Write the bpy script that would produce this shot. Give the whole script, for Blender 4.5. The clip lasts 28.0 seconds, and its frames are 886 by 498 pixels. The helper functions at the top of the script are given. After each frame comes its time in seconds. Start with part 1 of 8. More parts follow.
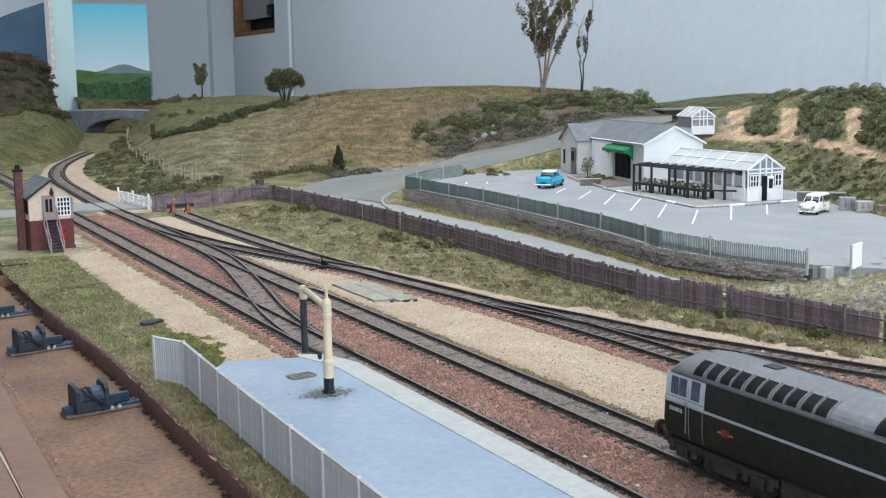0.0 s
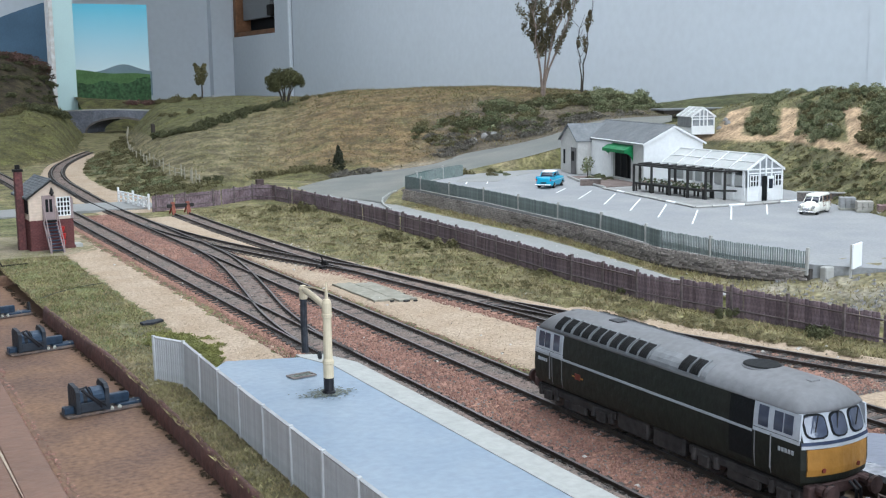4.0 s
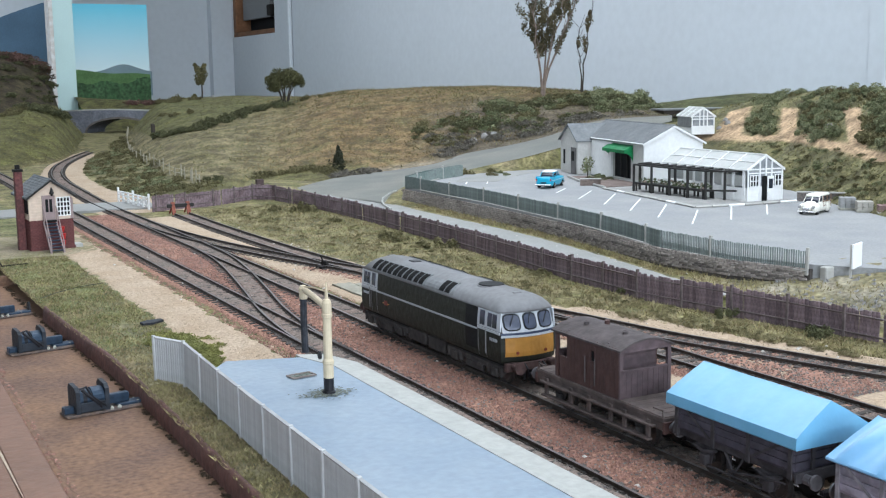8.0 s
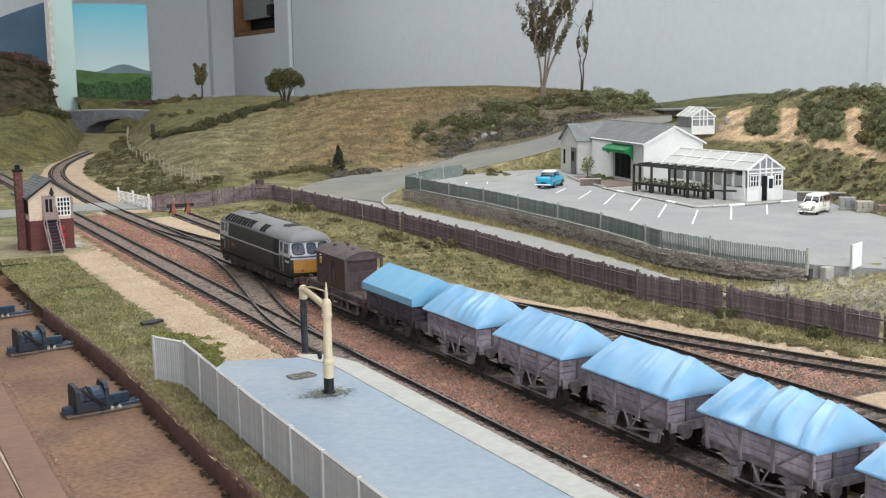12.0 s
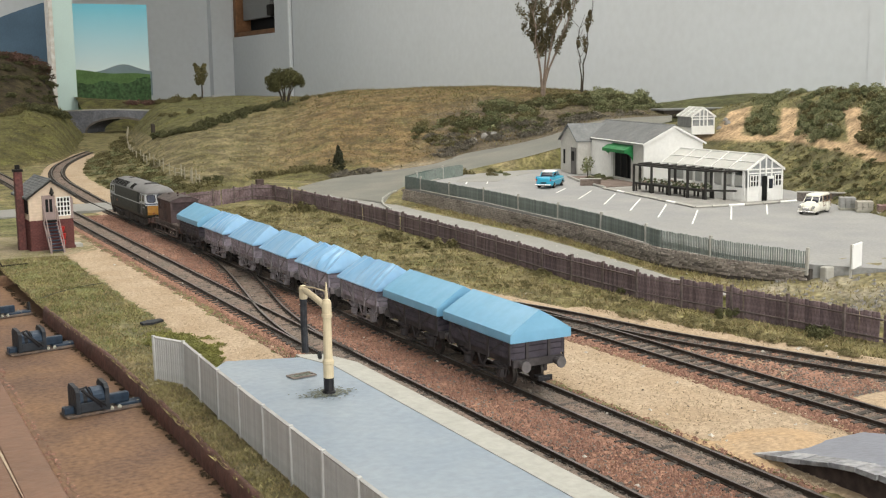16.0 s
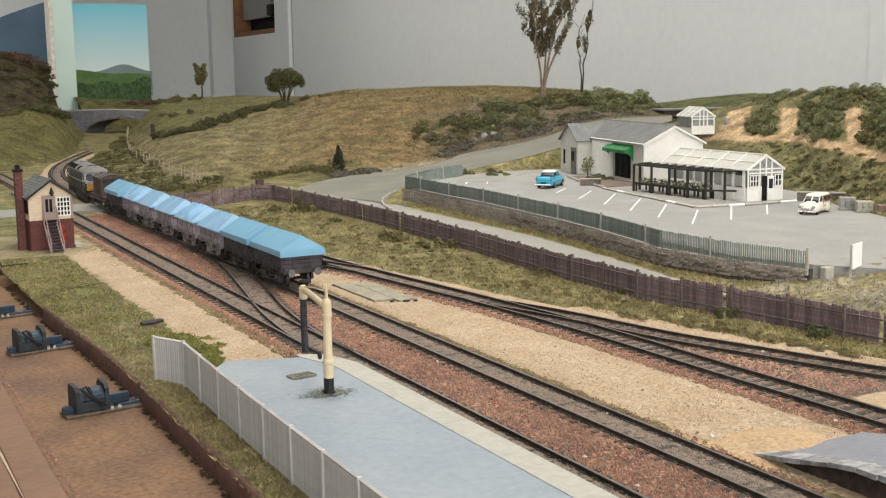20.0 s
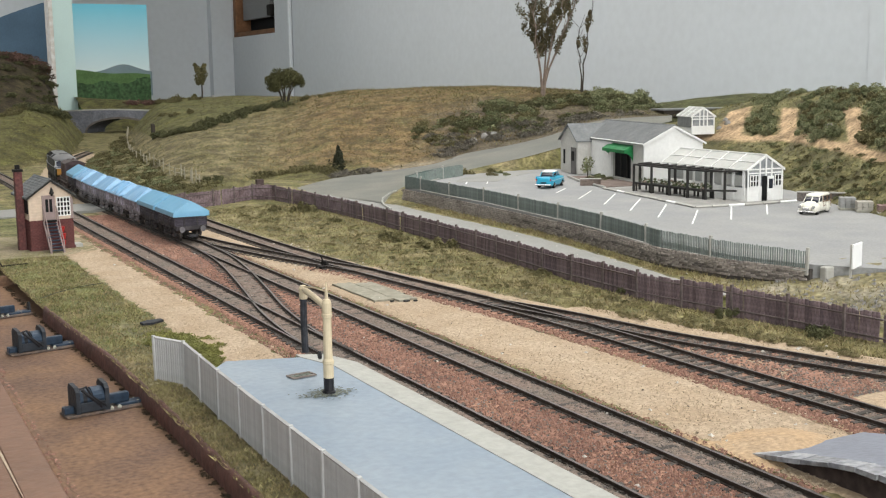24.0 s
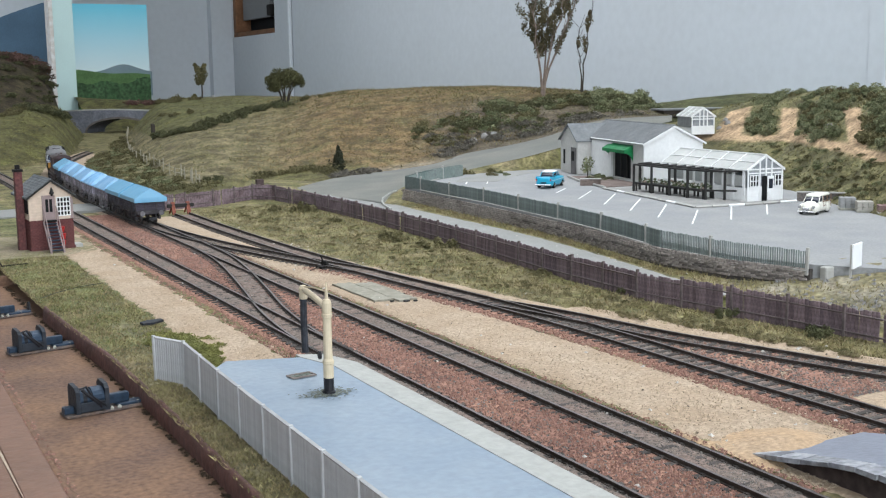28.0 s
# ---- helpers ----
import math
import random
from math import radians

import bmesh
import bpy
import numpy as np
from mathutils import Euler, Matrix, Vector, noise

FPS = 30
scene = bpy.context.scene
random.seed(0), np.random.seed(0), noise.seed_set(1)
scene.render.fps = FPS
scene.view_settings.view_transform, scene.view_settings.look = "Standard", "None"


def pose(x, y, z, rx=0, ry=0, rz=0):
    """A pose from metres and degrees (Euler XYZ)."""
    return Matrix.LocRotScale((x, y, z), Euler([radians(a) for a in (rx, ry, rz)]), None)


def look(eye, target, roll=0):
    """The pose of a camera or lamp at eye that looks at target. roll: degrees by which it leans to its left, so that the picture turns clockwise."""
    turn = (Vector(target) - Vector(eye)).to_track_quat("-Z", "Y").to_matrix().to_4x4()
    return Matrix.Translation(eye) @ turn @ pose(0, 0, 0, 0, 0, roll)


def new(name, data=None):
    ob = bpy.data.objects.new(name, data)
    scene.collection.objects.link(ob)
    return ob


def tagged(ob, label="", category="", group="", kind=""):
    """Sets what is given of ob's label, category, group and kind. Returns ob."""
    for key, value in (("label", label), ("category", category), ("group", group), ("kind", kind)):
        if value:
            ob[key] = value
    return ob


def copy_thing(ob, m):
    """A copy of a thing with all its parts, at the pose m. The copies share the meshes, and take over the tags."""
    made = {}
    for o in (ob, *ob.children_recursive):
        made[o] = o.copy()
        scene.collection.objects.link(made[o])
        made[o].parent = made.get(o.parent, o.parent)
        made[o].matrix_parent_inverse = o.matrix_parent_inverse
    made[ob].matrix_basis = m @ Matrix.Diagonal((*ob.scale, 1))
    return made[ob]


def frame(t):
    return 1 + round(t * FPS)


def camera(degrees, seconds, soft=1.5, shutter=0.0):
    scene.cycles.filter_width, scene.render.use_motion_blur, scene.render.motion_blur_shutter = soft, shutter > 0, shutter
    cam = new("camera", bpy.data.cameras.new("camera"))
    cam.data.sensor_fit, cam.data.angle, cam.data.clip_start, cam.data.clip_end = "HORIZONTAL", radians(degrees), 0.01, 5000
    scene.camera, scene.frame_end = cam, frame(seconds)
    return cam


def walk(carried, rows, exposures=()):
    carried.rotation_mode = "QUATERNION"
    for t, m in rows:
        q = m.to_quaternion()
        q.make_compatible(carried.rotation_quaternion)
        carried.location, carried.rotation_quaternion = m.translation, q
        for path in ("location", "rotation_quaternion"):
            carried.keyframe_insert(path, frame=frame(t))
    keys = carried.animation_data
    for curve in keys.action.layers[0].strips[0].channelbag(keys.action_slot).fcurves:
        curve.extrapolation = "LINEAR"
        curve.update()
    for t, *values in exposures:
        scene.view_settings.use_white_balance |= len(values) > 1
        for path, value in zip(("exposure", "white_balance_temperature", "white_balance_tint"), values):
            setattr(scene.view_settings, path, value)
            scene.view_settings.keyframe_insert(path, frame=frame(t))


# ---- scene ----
U = 0.001  # plan in millimetres: x across the tracks, y along them, z above the rail tops
cam = camera(42.3, 28.0, soft=1.2)
EYE = (-0.3018, 0.0, 0.1536)
AIM = (EYE[0] + 0.46328, EYE[1] + 0.87392, EYE[2] - 0.14708)
VIEW = look(EYE, AIM, -0.827)
walk(cam, [(0.0, VIEW), (28.0, VIEW)], exposures=[(0, 0.0, 5950, 9), (3, 0.0, 5850, 8.5), (6, 0.08, 5850, 8.5), (8, 0.08, 5900, 8.5), (10, 0.08, 6150, 9), (12.3, 0.0, 6750, 9.5),
     (15, -0.03, 7300, 9.5), (18, -0.03, 7700, 11), (21, -0.03, 7700, 11), (24, -0.03, 7000, 10), (26, -0.03, 6500, 9.5), (28, -0.03, 6200, 9.5)])

# ---- light ----
world = bpy.data.worlds.new("world")
scene.world = world
world.use_nodes = True
wn = world.node_tree
sky = wn.nodes.new("ShaderNodeTexSky")
sky.sky_type = "NISHITA"
sky.sun_disc = False
sky.sun_elevation, sky.sun_rotation = radians(35), radians(200)
wn.links.new(sky.outputs[0], wn.nodes["Background"].inputs[0])
wn.nodes["Background"].inputs[1].default_value = 0.1


def area_lamp(name, at, target, w, h, watts, colour):
    data = bpy.data.lights.new(name, "AREA")
    data.shape, data.size, data.size_y, data.energy, data.color = "RECTANGLE", w, h, watts, colour
    ob = new(name, data)
    ob.matrix_world = look(at, target)
    return ob


area_lamp("window_light", (-0.35, -2.3, 0.75), (0.4, 1.5, 0.1), 2.3, 1.2, 72, (0.90, 0.95, 1.0))
# Unseen fill lamp on the west side, added to brighten the far east wall.
area_lamp("side_window_light", (-1.58, 3.9, 0.75), (1.5, 4.3, 0.35), 1.6, 1.0, 20, (0.92, 0.96, 1.0))
area_lamp("ceiling_light", (0.45, 0.9, 1.46), (0.45, 0.9, 0), 1.3, 2.6, 43, (0.96, 0.98, 1.0))
# Second overhead lamp, out of view, added to lift the far walls.
area_lamp("ceiling_light", (0.9, 3.1, 1.46), (0.9, 3.1, 0), 0.8, 1.6, 13, (0.97, 0.98, 1.0))


# ---- materials ----
def material(name, colour, rough=0.7, metal=0.0, vary=0.25, grain=0.004, stain=0.03, bump=0.3, second=None, spec=0.3, islands=False, spread=(0.72, 1.2)):
    """Two scales of noise over a base colour: grain and stain in metres."""
    m = bpy.data.materials.new(name)
    m.use_nodes = True
    nt = m.node_tree
    b = nt.nodes["Principled BSDF"]
    b.inputs["Roughness"].default_value = rough
    b.inputs["Metallic"].default_value = metal
    b.inputs["Specular IOR Level"].default_value = spec
    co = nt.nodes.new("ShaderNodeTexCoord")
    fine = nt.nodes.new("ShaderNodeTexNoise")
    fine.inputs["Scale"].default_value = 1 / grain
    fine.inputs["Detail"].default_value = 5
    big = nt.nodes.new("ShaderNodeTexNoise")
    big.inputs["Scale"].default_value = 1 / stain
    big.inputs["Detail"].default_value = 4
    for n in (fine, big):
        nt.links.new(co.outputs["Object"], n.inputs["Vector"])
    c2 = second or tuple(c * (1 - vary) for c in colour)
    mix = nt.nodes.new("ShaderNodeMix")
    mix.data_type = "RGBA"
    mix.inputs["A"].default_value = (*colour, 1)
    mix.inputs["B"].default_value = (*c2, 1)
    ramp = nt.nodes.new("ShaderNodeMapRange")
    ramp.inputs["From Min"].default_value, ramp.inputs["From Max"].default_value = 0.35, 0.65
    nt.links.new(big.outputs["Fac"], ramp.inputs["Value"])
    nt.links.new(ramp.outputs["Result"], mix.inputs["Factor"])
    mul = nt.nodes.new("ShaderNodeMix")
    mul.data_type, mul.blend_type = "RGBA", "MULTIPLY"
    mul.inputs["Factor"].default_value = 1
    grey = nt.nodes.new("ShaderNodeMapRange")
    grey.inputs["From Min"].default_value, grey.inputs["From Max"].default_value = 0.3, 0.7
    grey.inputs["To Min"].default_value, grey.inputs["To Max"].default_value = 1 - vary, 1 + vary * 0.5
    nt.links.new(fine.outputs["Fac"], grey.inputs["Value"])
    nt.links.new(mix.outputs["Result"], mul.inputs["A"])
    out = grey.outputs["Result"]
    if islands:
        info = nt.nodes.new("ShaderNodeObjectInfo") if islands == "object" else nt.nodes.new("ShaderNodeNewGeometry")
        isl = nt.nodes.new("ShaderNodeMapRange")
        isl.inputs["To Min"].default_value, isl.inputs["To Max"].default_value = spread
        nt.links.new(info.outputs["Random" if islands == "object" else "Random Per Island"], isl.inputs["Value"])
        m2 = nt.nodes.new("ShaderNodeMath")
        m2.operation = "MULTIPLY"
        nt.links.new(out, m2.inputs[0])
        nt.links.new(isl.outputs["Result"], m2.inputs[1])
        out = m2.outputs[0]
    nt.links.new(out, mul.inputs["B"])
    nt.links.new(mul.outputs["Result"], b.inputs["Base Color"])
    if bump:
        bp = nt.nodes.new("ShaderNodeBump")
        bp.inputs["Strength"].default_value = bump
        bp.inputs["Distance"].default_value = grain * 0.4
        nt.links.new(fine.outputs["Fac"], bp.inputs["Height"])
        nt.links.new(bp.outputs["Normal"], b.inputs["Normal"])
    return m


WALLPAINT = material("wall_paint", (0.535, 0.57, 0.605), 0.8, vary=0.04, grain=0.02, stain=0.6, bump=0.05)
WHITE = material("white_paint", (0.79, 0.79, 0.775), 0.5, vary=0.06, stain=0.02, bump=0.1)
CREAM = material("cream_paint", (0.62, 0.52, 0.36), 0.5, vary=0.1, stain=0.02, bump=0.1)
BLACK = material("black_paint", (0.018, 0.018, 0.022), 0.5, vary=0.3)
RUSTRAIL = material("rail_side", (0.07, 0.055, 0.046), 0.6, 0.3, vary=0.4)
STEEL = material("rail_top", (0.16, 0.14, 0.13), 0.4, 0.7, vary=0.2)
SLEEPER = material("sleeper", (0.10, 0.085, 0.075), 0.85, vary=0.45, islands="object", spread=(0.6, 1.3))
REDBALLAST = material("red_ballast", (0.29, 0.155, 0.115), 0.9, vary=0.5, grain=0.0022, stain=0.05, second=(0.40, 0.225, 0.155), bump=1.0)
GREYBALLAST = material("grey_ballast", (0.23, 0.165, 0.135), 0.9, vary=0.55, grain=0.0022, stain=0.03, second=(0.19, 0.155, 0.13), bump=1.0)
SAND = material("sand", (0.46, 0.36, 0.26), 0.95, vary=0.3, grain=0.0018, stain=0.035, second=(0.40, 0.30, 0.205), bump=0.9)
PLATFORM = material("platform_blue_grey", (0.205, 0.262, 0.325), 0.5, vary=0.10, grain=0.004, stain=0.045, second=(0.265, 0.315, 0.365), bump=0.15)
COPING = material("coping", (0.40, 0.40, 0.37), 0.7, vary=0.1, stain=0.01)
BROWNEARTH = material("painted_trough", (0.14, 0.082, 0.056), 0.75, vary=0.35, grain=0.0025, stain=0.04, second=(0.21, 0.12, 0.07), bump=0.5)
MAROON = material("maroon_edge", (0.115, 0.052, 0.042), 0.7, vary=0.3, stain=0.02)
PLANK = material("brown_plank", (0.205, 0.117, 0.08), 0.55, vary=0.12, grain=0.006, stain=0.06)
ROADGREY = material("road_grey", (0.285, 0.285, 0.27), 0.85, vary=0.12, grain=0.002, stain=0.05, bump=0.3)
ROADDARK = material("road_olive_grey", (0.155, 0.16, 0.145), 0.85, vary=0.18, grain=0.002, stain=0.08, second=(0.205, 0.20, 0.175), bump=0.3)
CARPARK = material("tarmac_light", (0.255, 0.26, 0.265), 0.9, vary=0.14, grain=0.002, stain=0.045, second=(0.30, 0.30, 0.295), bump=0.35)
FENCEBROWN = material("fence_brown", (0.085, 0.058, 0.055), 0.8, vary=0.3, stain=0.012, islands=True)
CONCRETE = material("concrete", (0.42, 0.41, 0.38), 0.85, vary=0.15, stain=0.01)
STONE = material("wall_stone", (0.30, 0.265, 0.235), 0.9, vary=0.5, grain=0.002, stain=0.02, second=(0.19, 0.165, 0.15), islands="object", spread=(0.5, 1.35))
MORTAR = material("mortar", (0.085, 0.075, 0.07), 0.95)
BRICK = material("brick_red", (0.145, 0.05, 0.047), 0.8, vary=0.4, grain=0.0025, stain=0.012, second=(0.10, 0.042, 0.04), islands="object", spread=(0.9, 1.1))
SLATE = material("roof_slate", (0.165, 0.175, 0.18), 0.7, vary=0.2, stain=0.02, islands="object")
# The paler second tone puts whitish highlights into the creased fabric's colour.
PALEHOOD = material("pale_creased_hood", (0.16, 0.375, 0.62), 0.3, vary=0.06, grain=0.006, stain=0.02, second=(0.25, 0.45, 0.66), bump=0.06, spec=0.6)
DUSTYFRAME = material("dusty_frame", (0.115, 0.088, 0.08), 0.85, vary=0.3, stain=0.01)
BLUEHOOD = material("blue_hood", (0.14, 0.365, 0.55), 0.36, vary=0.06, grain=0.006, stain=0.02, second=(0.165, 0.39, 0.58), bump=0.06, spec=0.55)
WAGON = material("wagon_body", (0.075, 0.066, 0.085), 0.8, vary=0.3, stain=0.01)
LOCOGREEN = material("loco_green", (0.0135, 0.0165, 0.0115), 0.55, vary=0.3, stain=0.03, second=(0.019, 0.02, 0.015), spec=0.25)
ROOFGREY = material("loco_roof", (0.19, 0.19, 0.195), 0.6, vary=0.15, grain=0.003, stain=0.05, second=(0.14, 0.138, 0.138), bump=0.12)
CHASSIS = material("underframe", (0.016, 0.014, 0.013), 0.85, vary=0.4, stain=0.008)
VANROOF = material("van_roof", (0.10, 0.082, 0.08), 0.85, vary=0.3, stain=0.015)
VANBROWN = material("van_brown", (0.082, 0.044, 0.039), 0.7, vary=0.2, stain=0.015)
YELLOW = material("warning_yellow", (0.42, 0.205, 0.04), 0.5, vary=0.12, stain=0.01)
GLASS = material("dark_glass", (0.03, 0.035, 0.05), 0.08, spec=0.6, bump=0)
GREENAWN = material("green_awning", (0.01, 0.20, 0.06), 0.6)
CARBLUE = material("car_blue", (0.02, 0.34, 0.52), 0.3, spec=0.5, vary=0.04)

LILAC = material("weathered_planks", (0.42, 0.375, 0.44), 0.85, vary=0.25, grain=0.003, stain=0.008, second=(0.27, 0.235, 0.28), islands="object")
DARKIRON = material("dark_ironwork", (0.065, 0.058, 0.062), 0.75, vary=0.35, stain=0.006)
IRON = material("wagon_ironwork", (0.29, 0.265, 0.285), 0.75, vary=0.35, stain=0.006)
TYRE = material("wheel_steel", (0.10, 0.09, 0.085), 0.45, 0.6, vary=0.3)
BAND = material("band_white", (0.40, 0.42, 0.44), 0.5, vary=0.1)
BANDBLUE = material("band_blue", (0.03, 0.045, 0.09), 0.5)
# Near-black of panes and panels, also painted as shade in slots and gaps.
SHADOWGAP = material("panel_and_gap_shade_black", (0.012, 0.013, 0.014), 0.6, vary=0.3, grain=0.001, spec=0.12)
CABWHITE = material("cab_white", (0.50, 0.52, 0.55), 0.5, vary=0.15, grain=0.003, stain=0.012)
BOGIEGREY = material("dusty_bogie", (0.055, 0.048, 0.045), 0.85, vary=0.45, grain=0.003, stain=0.01, second=(0.03, 0.027, 0.026))
BEAMRED = material("dirty_red_beam", (0.10, 0.06, 0.055), 0.8, vary=0.4, stain=0.01)
PALEGREY = material("cantrail_grey", (0.20, 0.205, 0.21), 0.6, vary=0.15, stain=0.01)
CREST = material("crest_red", (0.22, 0.045, 0.03), 0.5)
WINDOWCAB = material("cab_window", (0.035, 0.042, 0.07), 0.08, spec=0.6, bump=0, stain=0.012, second=(0.075, 0.085, 0.12))
BUFFERSTEEL = material("buffer_steel", (0.20, 0.19, 0.20), 0.5, 0.4, vary=0.3)


def cover_material(name, grain=0.0045, vary=0.55, bump=1.0):
    """Ground cover whose colour is laid out on the sheet, with grain and patches over it."""
    m = material(name, (0.5, 0.5, 0.5), 0.95, vary=vary, grain=grain, stain=0.03, bump=bump)
    nt = m.node_tree
    b = nt.nodes["Principled BSDF"]
    old = b.inputs["Base Color"].links[0].from_socket
    at = nt.nodes.new("ShaderNodeAttribute")
    at.attribute_name = "cover"
    mx = nt.nodes.new("ShaderNodeMix")
    mx.data_type, mx.blend_type = "RGBA", "MULTIPLY"
    mx.inputs["Factor"].default_value = 1
    nt.links.new(at.outputs["Color"], mx.inputs["A"])
    sc = nt.nodes.new("ShaderNodeVectorMath")
    sc.operation = "SCALE"
    sc.inputs["Scale"].default_value = 2.3
    nt.links.new(old, sc.inputs[0])
    nt.links.new(sc.outputs[0], mx.inputs["B"])
    nt.links.new(mx.outputs["Result"], b.inputs["Base Color"])
    return m


HILLCOVER = cover_material("hill_cover")
BANKCOVER = HILLCOVER
EMBCOVER = HILLCOVER


# ---- building helpers ----
def part(name, bm, mat, parent=None, label="", smooth=False, at=None, scale=U):
    """A bmesh in millimetres as one mesh object under a thing."""
    bmesh.ops.recalc_face_normals(bm, faces=bm.faces)
    me = bpy.data.meshes.new(name)
    if scale != 1:
        bmesh.ops.scale(bm, vec=(scale,) * 3, verts=bm.verts)
    bm.to_mesh(me)
    bm.free()
    for m in (mat if isinstance(mat, (list, tuple)) else [mat]):
        me.materials.append(m)
    if smooth:
        for p in me.polygons:
            p.use_smooth = True
    ob = new(name, me)
    if parent:
        ob.parent = parent
    if at:
        ob.matrix_basis = at
    return tagged(ob, label)


def thing(name, m, label, category, group="", kind=""):
    ob = new(name)
    ob.empty_display_size = 0.01
    ob.matrix_world = m
    return tagged(ob, label, category, group, kind)


def P(x, y, z=0, rz=0, rx=0, ry=0):
    return pose(x * U, y * U, z * U, rx, ry, rz)


def box(bm, x0, x1, y0, y1, z0, z1, bevel=0.0, mat=0):
    v = [bm.verts.new((x, y, z)) for z in (z0, z1) for y in (y0, y1) for x in (x0, x1)]
    fs = [bm.faces.new([v[i] for i in q]) for q in ((0, 2, 3, 1), (4, 5, 7, 6), (0, 1, 5, 4), (2, 6, 7, 3), (0, 4, 6, 2), (1, 3, 7, 5))]
    for f in fs:
        f.material_index = mat
    if bevel:
        es = list({e for f in fs for e in f.edges})
        bmesh.ops.bevel(bm, geom=es, offset=bevel, segments=1, affect="EDGES", profile=0.5)
    return bm


def boxes(*items, bevel=0.0):
    bm = bmesh.new()
    for it in items:
        box(bm, *it, bevel=bevel)
    return bm


def prism(bm, pts, y0, y1, axis="y", mat=0):
    """A polygon (a, b) drawn out along an axis: y: (x, z); x: (y, z); z: (x, y)."""
    def at(a, b, c):
        return {"y": (a, c, b), "x": (c, a, b), "z": (a, b, c)}[axis]
    lo = [bm.verts.new(at(a, b, y0)) for a, b in pts]
    hi = [bm.verts.new(at(a, b, y1)) for a, b in pts]
    n = len(pts)
    fs = [bm.faces.new(lo), bm.faces.new(hi[::-1])]
    for i in range(n):
        fs.append(bm.faces.new((lo[i], hi[i], hi[(i + 1) % n], lo[(i + 1) % n])))
    for f in fs:
        f.material_index = mat
    return bm


def cyl(bm, x, y, z, r, h, axis="z", n=12, r2=None):
    r2 = r if r2 is None else r2
    rings = []
    for k, rr in ((0, r), (1, r2)):
        ring = []
        for i in range(n):
            a, b = rr * math.cos(2 * math.pi * i / n), rr * math.sin(2 * math.pi * i / n)
            c = k * h
            ring.append(bm.verts.new({"z": (x + a, y + b, z + c), "y": (x + a, y + c, z + b), "x": (x + c, y + a, z + b)}[axis]))
        rings.append(ring)
    bm.faces.new(rings[0])
    bm.faces.new(rings[1][::-1])
    for i in range(n):
        bm.faces.new((rings[0][i], rings[1][i], rings[1][(i + 1) % n], rings[0][(i + 1) % n]))
    return bm


def lathe(bm, prof, n=14, x=0, y=0):
    rings = [[bm.verts.new((x + r * math.cos(2 * math.pi * i / n), y + r * math.sin(2 * math.pi * i / n), z)) for i in range(n)] for r, z in prof]
    for a, b in zip(rings, rings[1:]):
        for i in range(n):
            bm.faces.new((a[i], a[(i + 1) % n], b[(i + 1) % n], b[i]))
    bm.faces.new(rings[0])
    bm.faces.new(rings[-1])
    return bm


def tube(bm, pts, r, n=6, r1=None):
    """A tube through points, tapering from r to r1."""
    pts = [Vector(p) for p in pts]
    r1 = r if r1 is None else r1
    rings = []
    for i, p in enumerate(pts):
        d = (pts[min(i + 1, len(pts) - 1)] - pts[max(i - 1, 0)]).normalized()
        a = d.cross(Vector((0.31, 0.2, 0.93))).normalized()
        b = d.cross(a)
        rr = r + (r1 - r) * i / max(1, len(pts) - 1)
        rings.append([bm.verts.new(p + rr * (a * math.cos(2 * math.pi * k / n) + b * math.sin(2 * math.pi * k / n))) for k in range(n)])
    for p, q in zip(rings, rings[1:]):
        for k in range(n):
            bm.faces.new((p[k], p[(k + 1) % n], q[(k + 1) % n], q[k]))
    bm.faces.new(rings[0])
    bm.faces.new(rings[-1])
    return bm


def curve_at(knots, y):
    """Smooth x over y through a few knots (x, y), y falling or rising."""
    k = sorted((b, a) for a, b in knots)
    ys, xs = [q[0] for q in k], [q[1] for q in k]
    m = [(xs[min(i + 1, len(k) - 1)] - xs[max(i - 1, 0)]) / (ys[min(i + 1, len(k) - 1)] - ys[max(i - 1, 0)]) for i in range(len(k))]
    if y <= ys[0]:
        return xs[0] + m[0] * (y - ys[0])
    if y >= ys[-1]:
        return xs[-1] + m[-1] * (y - ys[-1])
    i = next(j for j in range(len(k) - 1) if ys[j + 1] >= y)
    h = ys[i + 1] - ys[i]
    t = (y - ys[i]) / h
    return ((2 * t**3 - 3 * t**2 + 1) * xs[i] + (t**3 - 2 * t**2 + t) * h * m[i] + (-2 * t**3 + 3 * t**2) * xs[i + 1] + (t**3 - t**2) * h * m[i + 1])


def grid_mesh(name, nx, ny, f, mat, kind="structure", label="", cover=None):
    """A sheet of nx by ny cells; f(i, j) gives a point in millimetres."""
    co = np.array([f(i, j) for j in range(ny + 1) for i in range(nx + 1)], float) * U
    fa = [(j * (nx + 1) + i, j * (nx + 1) + i + 1, (j + 1) * (nx + 1) + i + 1, (j + 1) * (nx + 1) + i) for j in range(ny) for i in range(nx)]
    me = bpy.data.meshes.new(name)
    me.from_pydata(co.tolist(), [], fa)
    me.materials.append(mat)
    for p in me.polygons:
        p.use_smooth = True
    if cover:
        layer = me.attributes.new("cover", "FLOAT_COLOR", "POINT")
        flat = []
        for k, c in enumerate(co):
            flat += [*cover(c[0] / U, c[1] / U, (k % (nx + 1)) / nx, (k // (nx + 1)) / ny), 1.0]
        layer.data.foreach_set("color", flat)
    return tagged(new(name, me), label, "", "", kind)


def nz(x, y, s, seed=0.0):
    return noise.noise(Vector((x / s + seed, y / s - seed, seed)))


# ---- the room ----
XE, YN, XW, YS, ZF, ZC = 1500, 5650, -1600, -2400, -950, 1500
BOARD = material("baseboard_ply", (0.30, 0.22, 0.13), 0.7, vary=0.15)
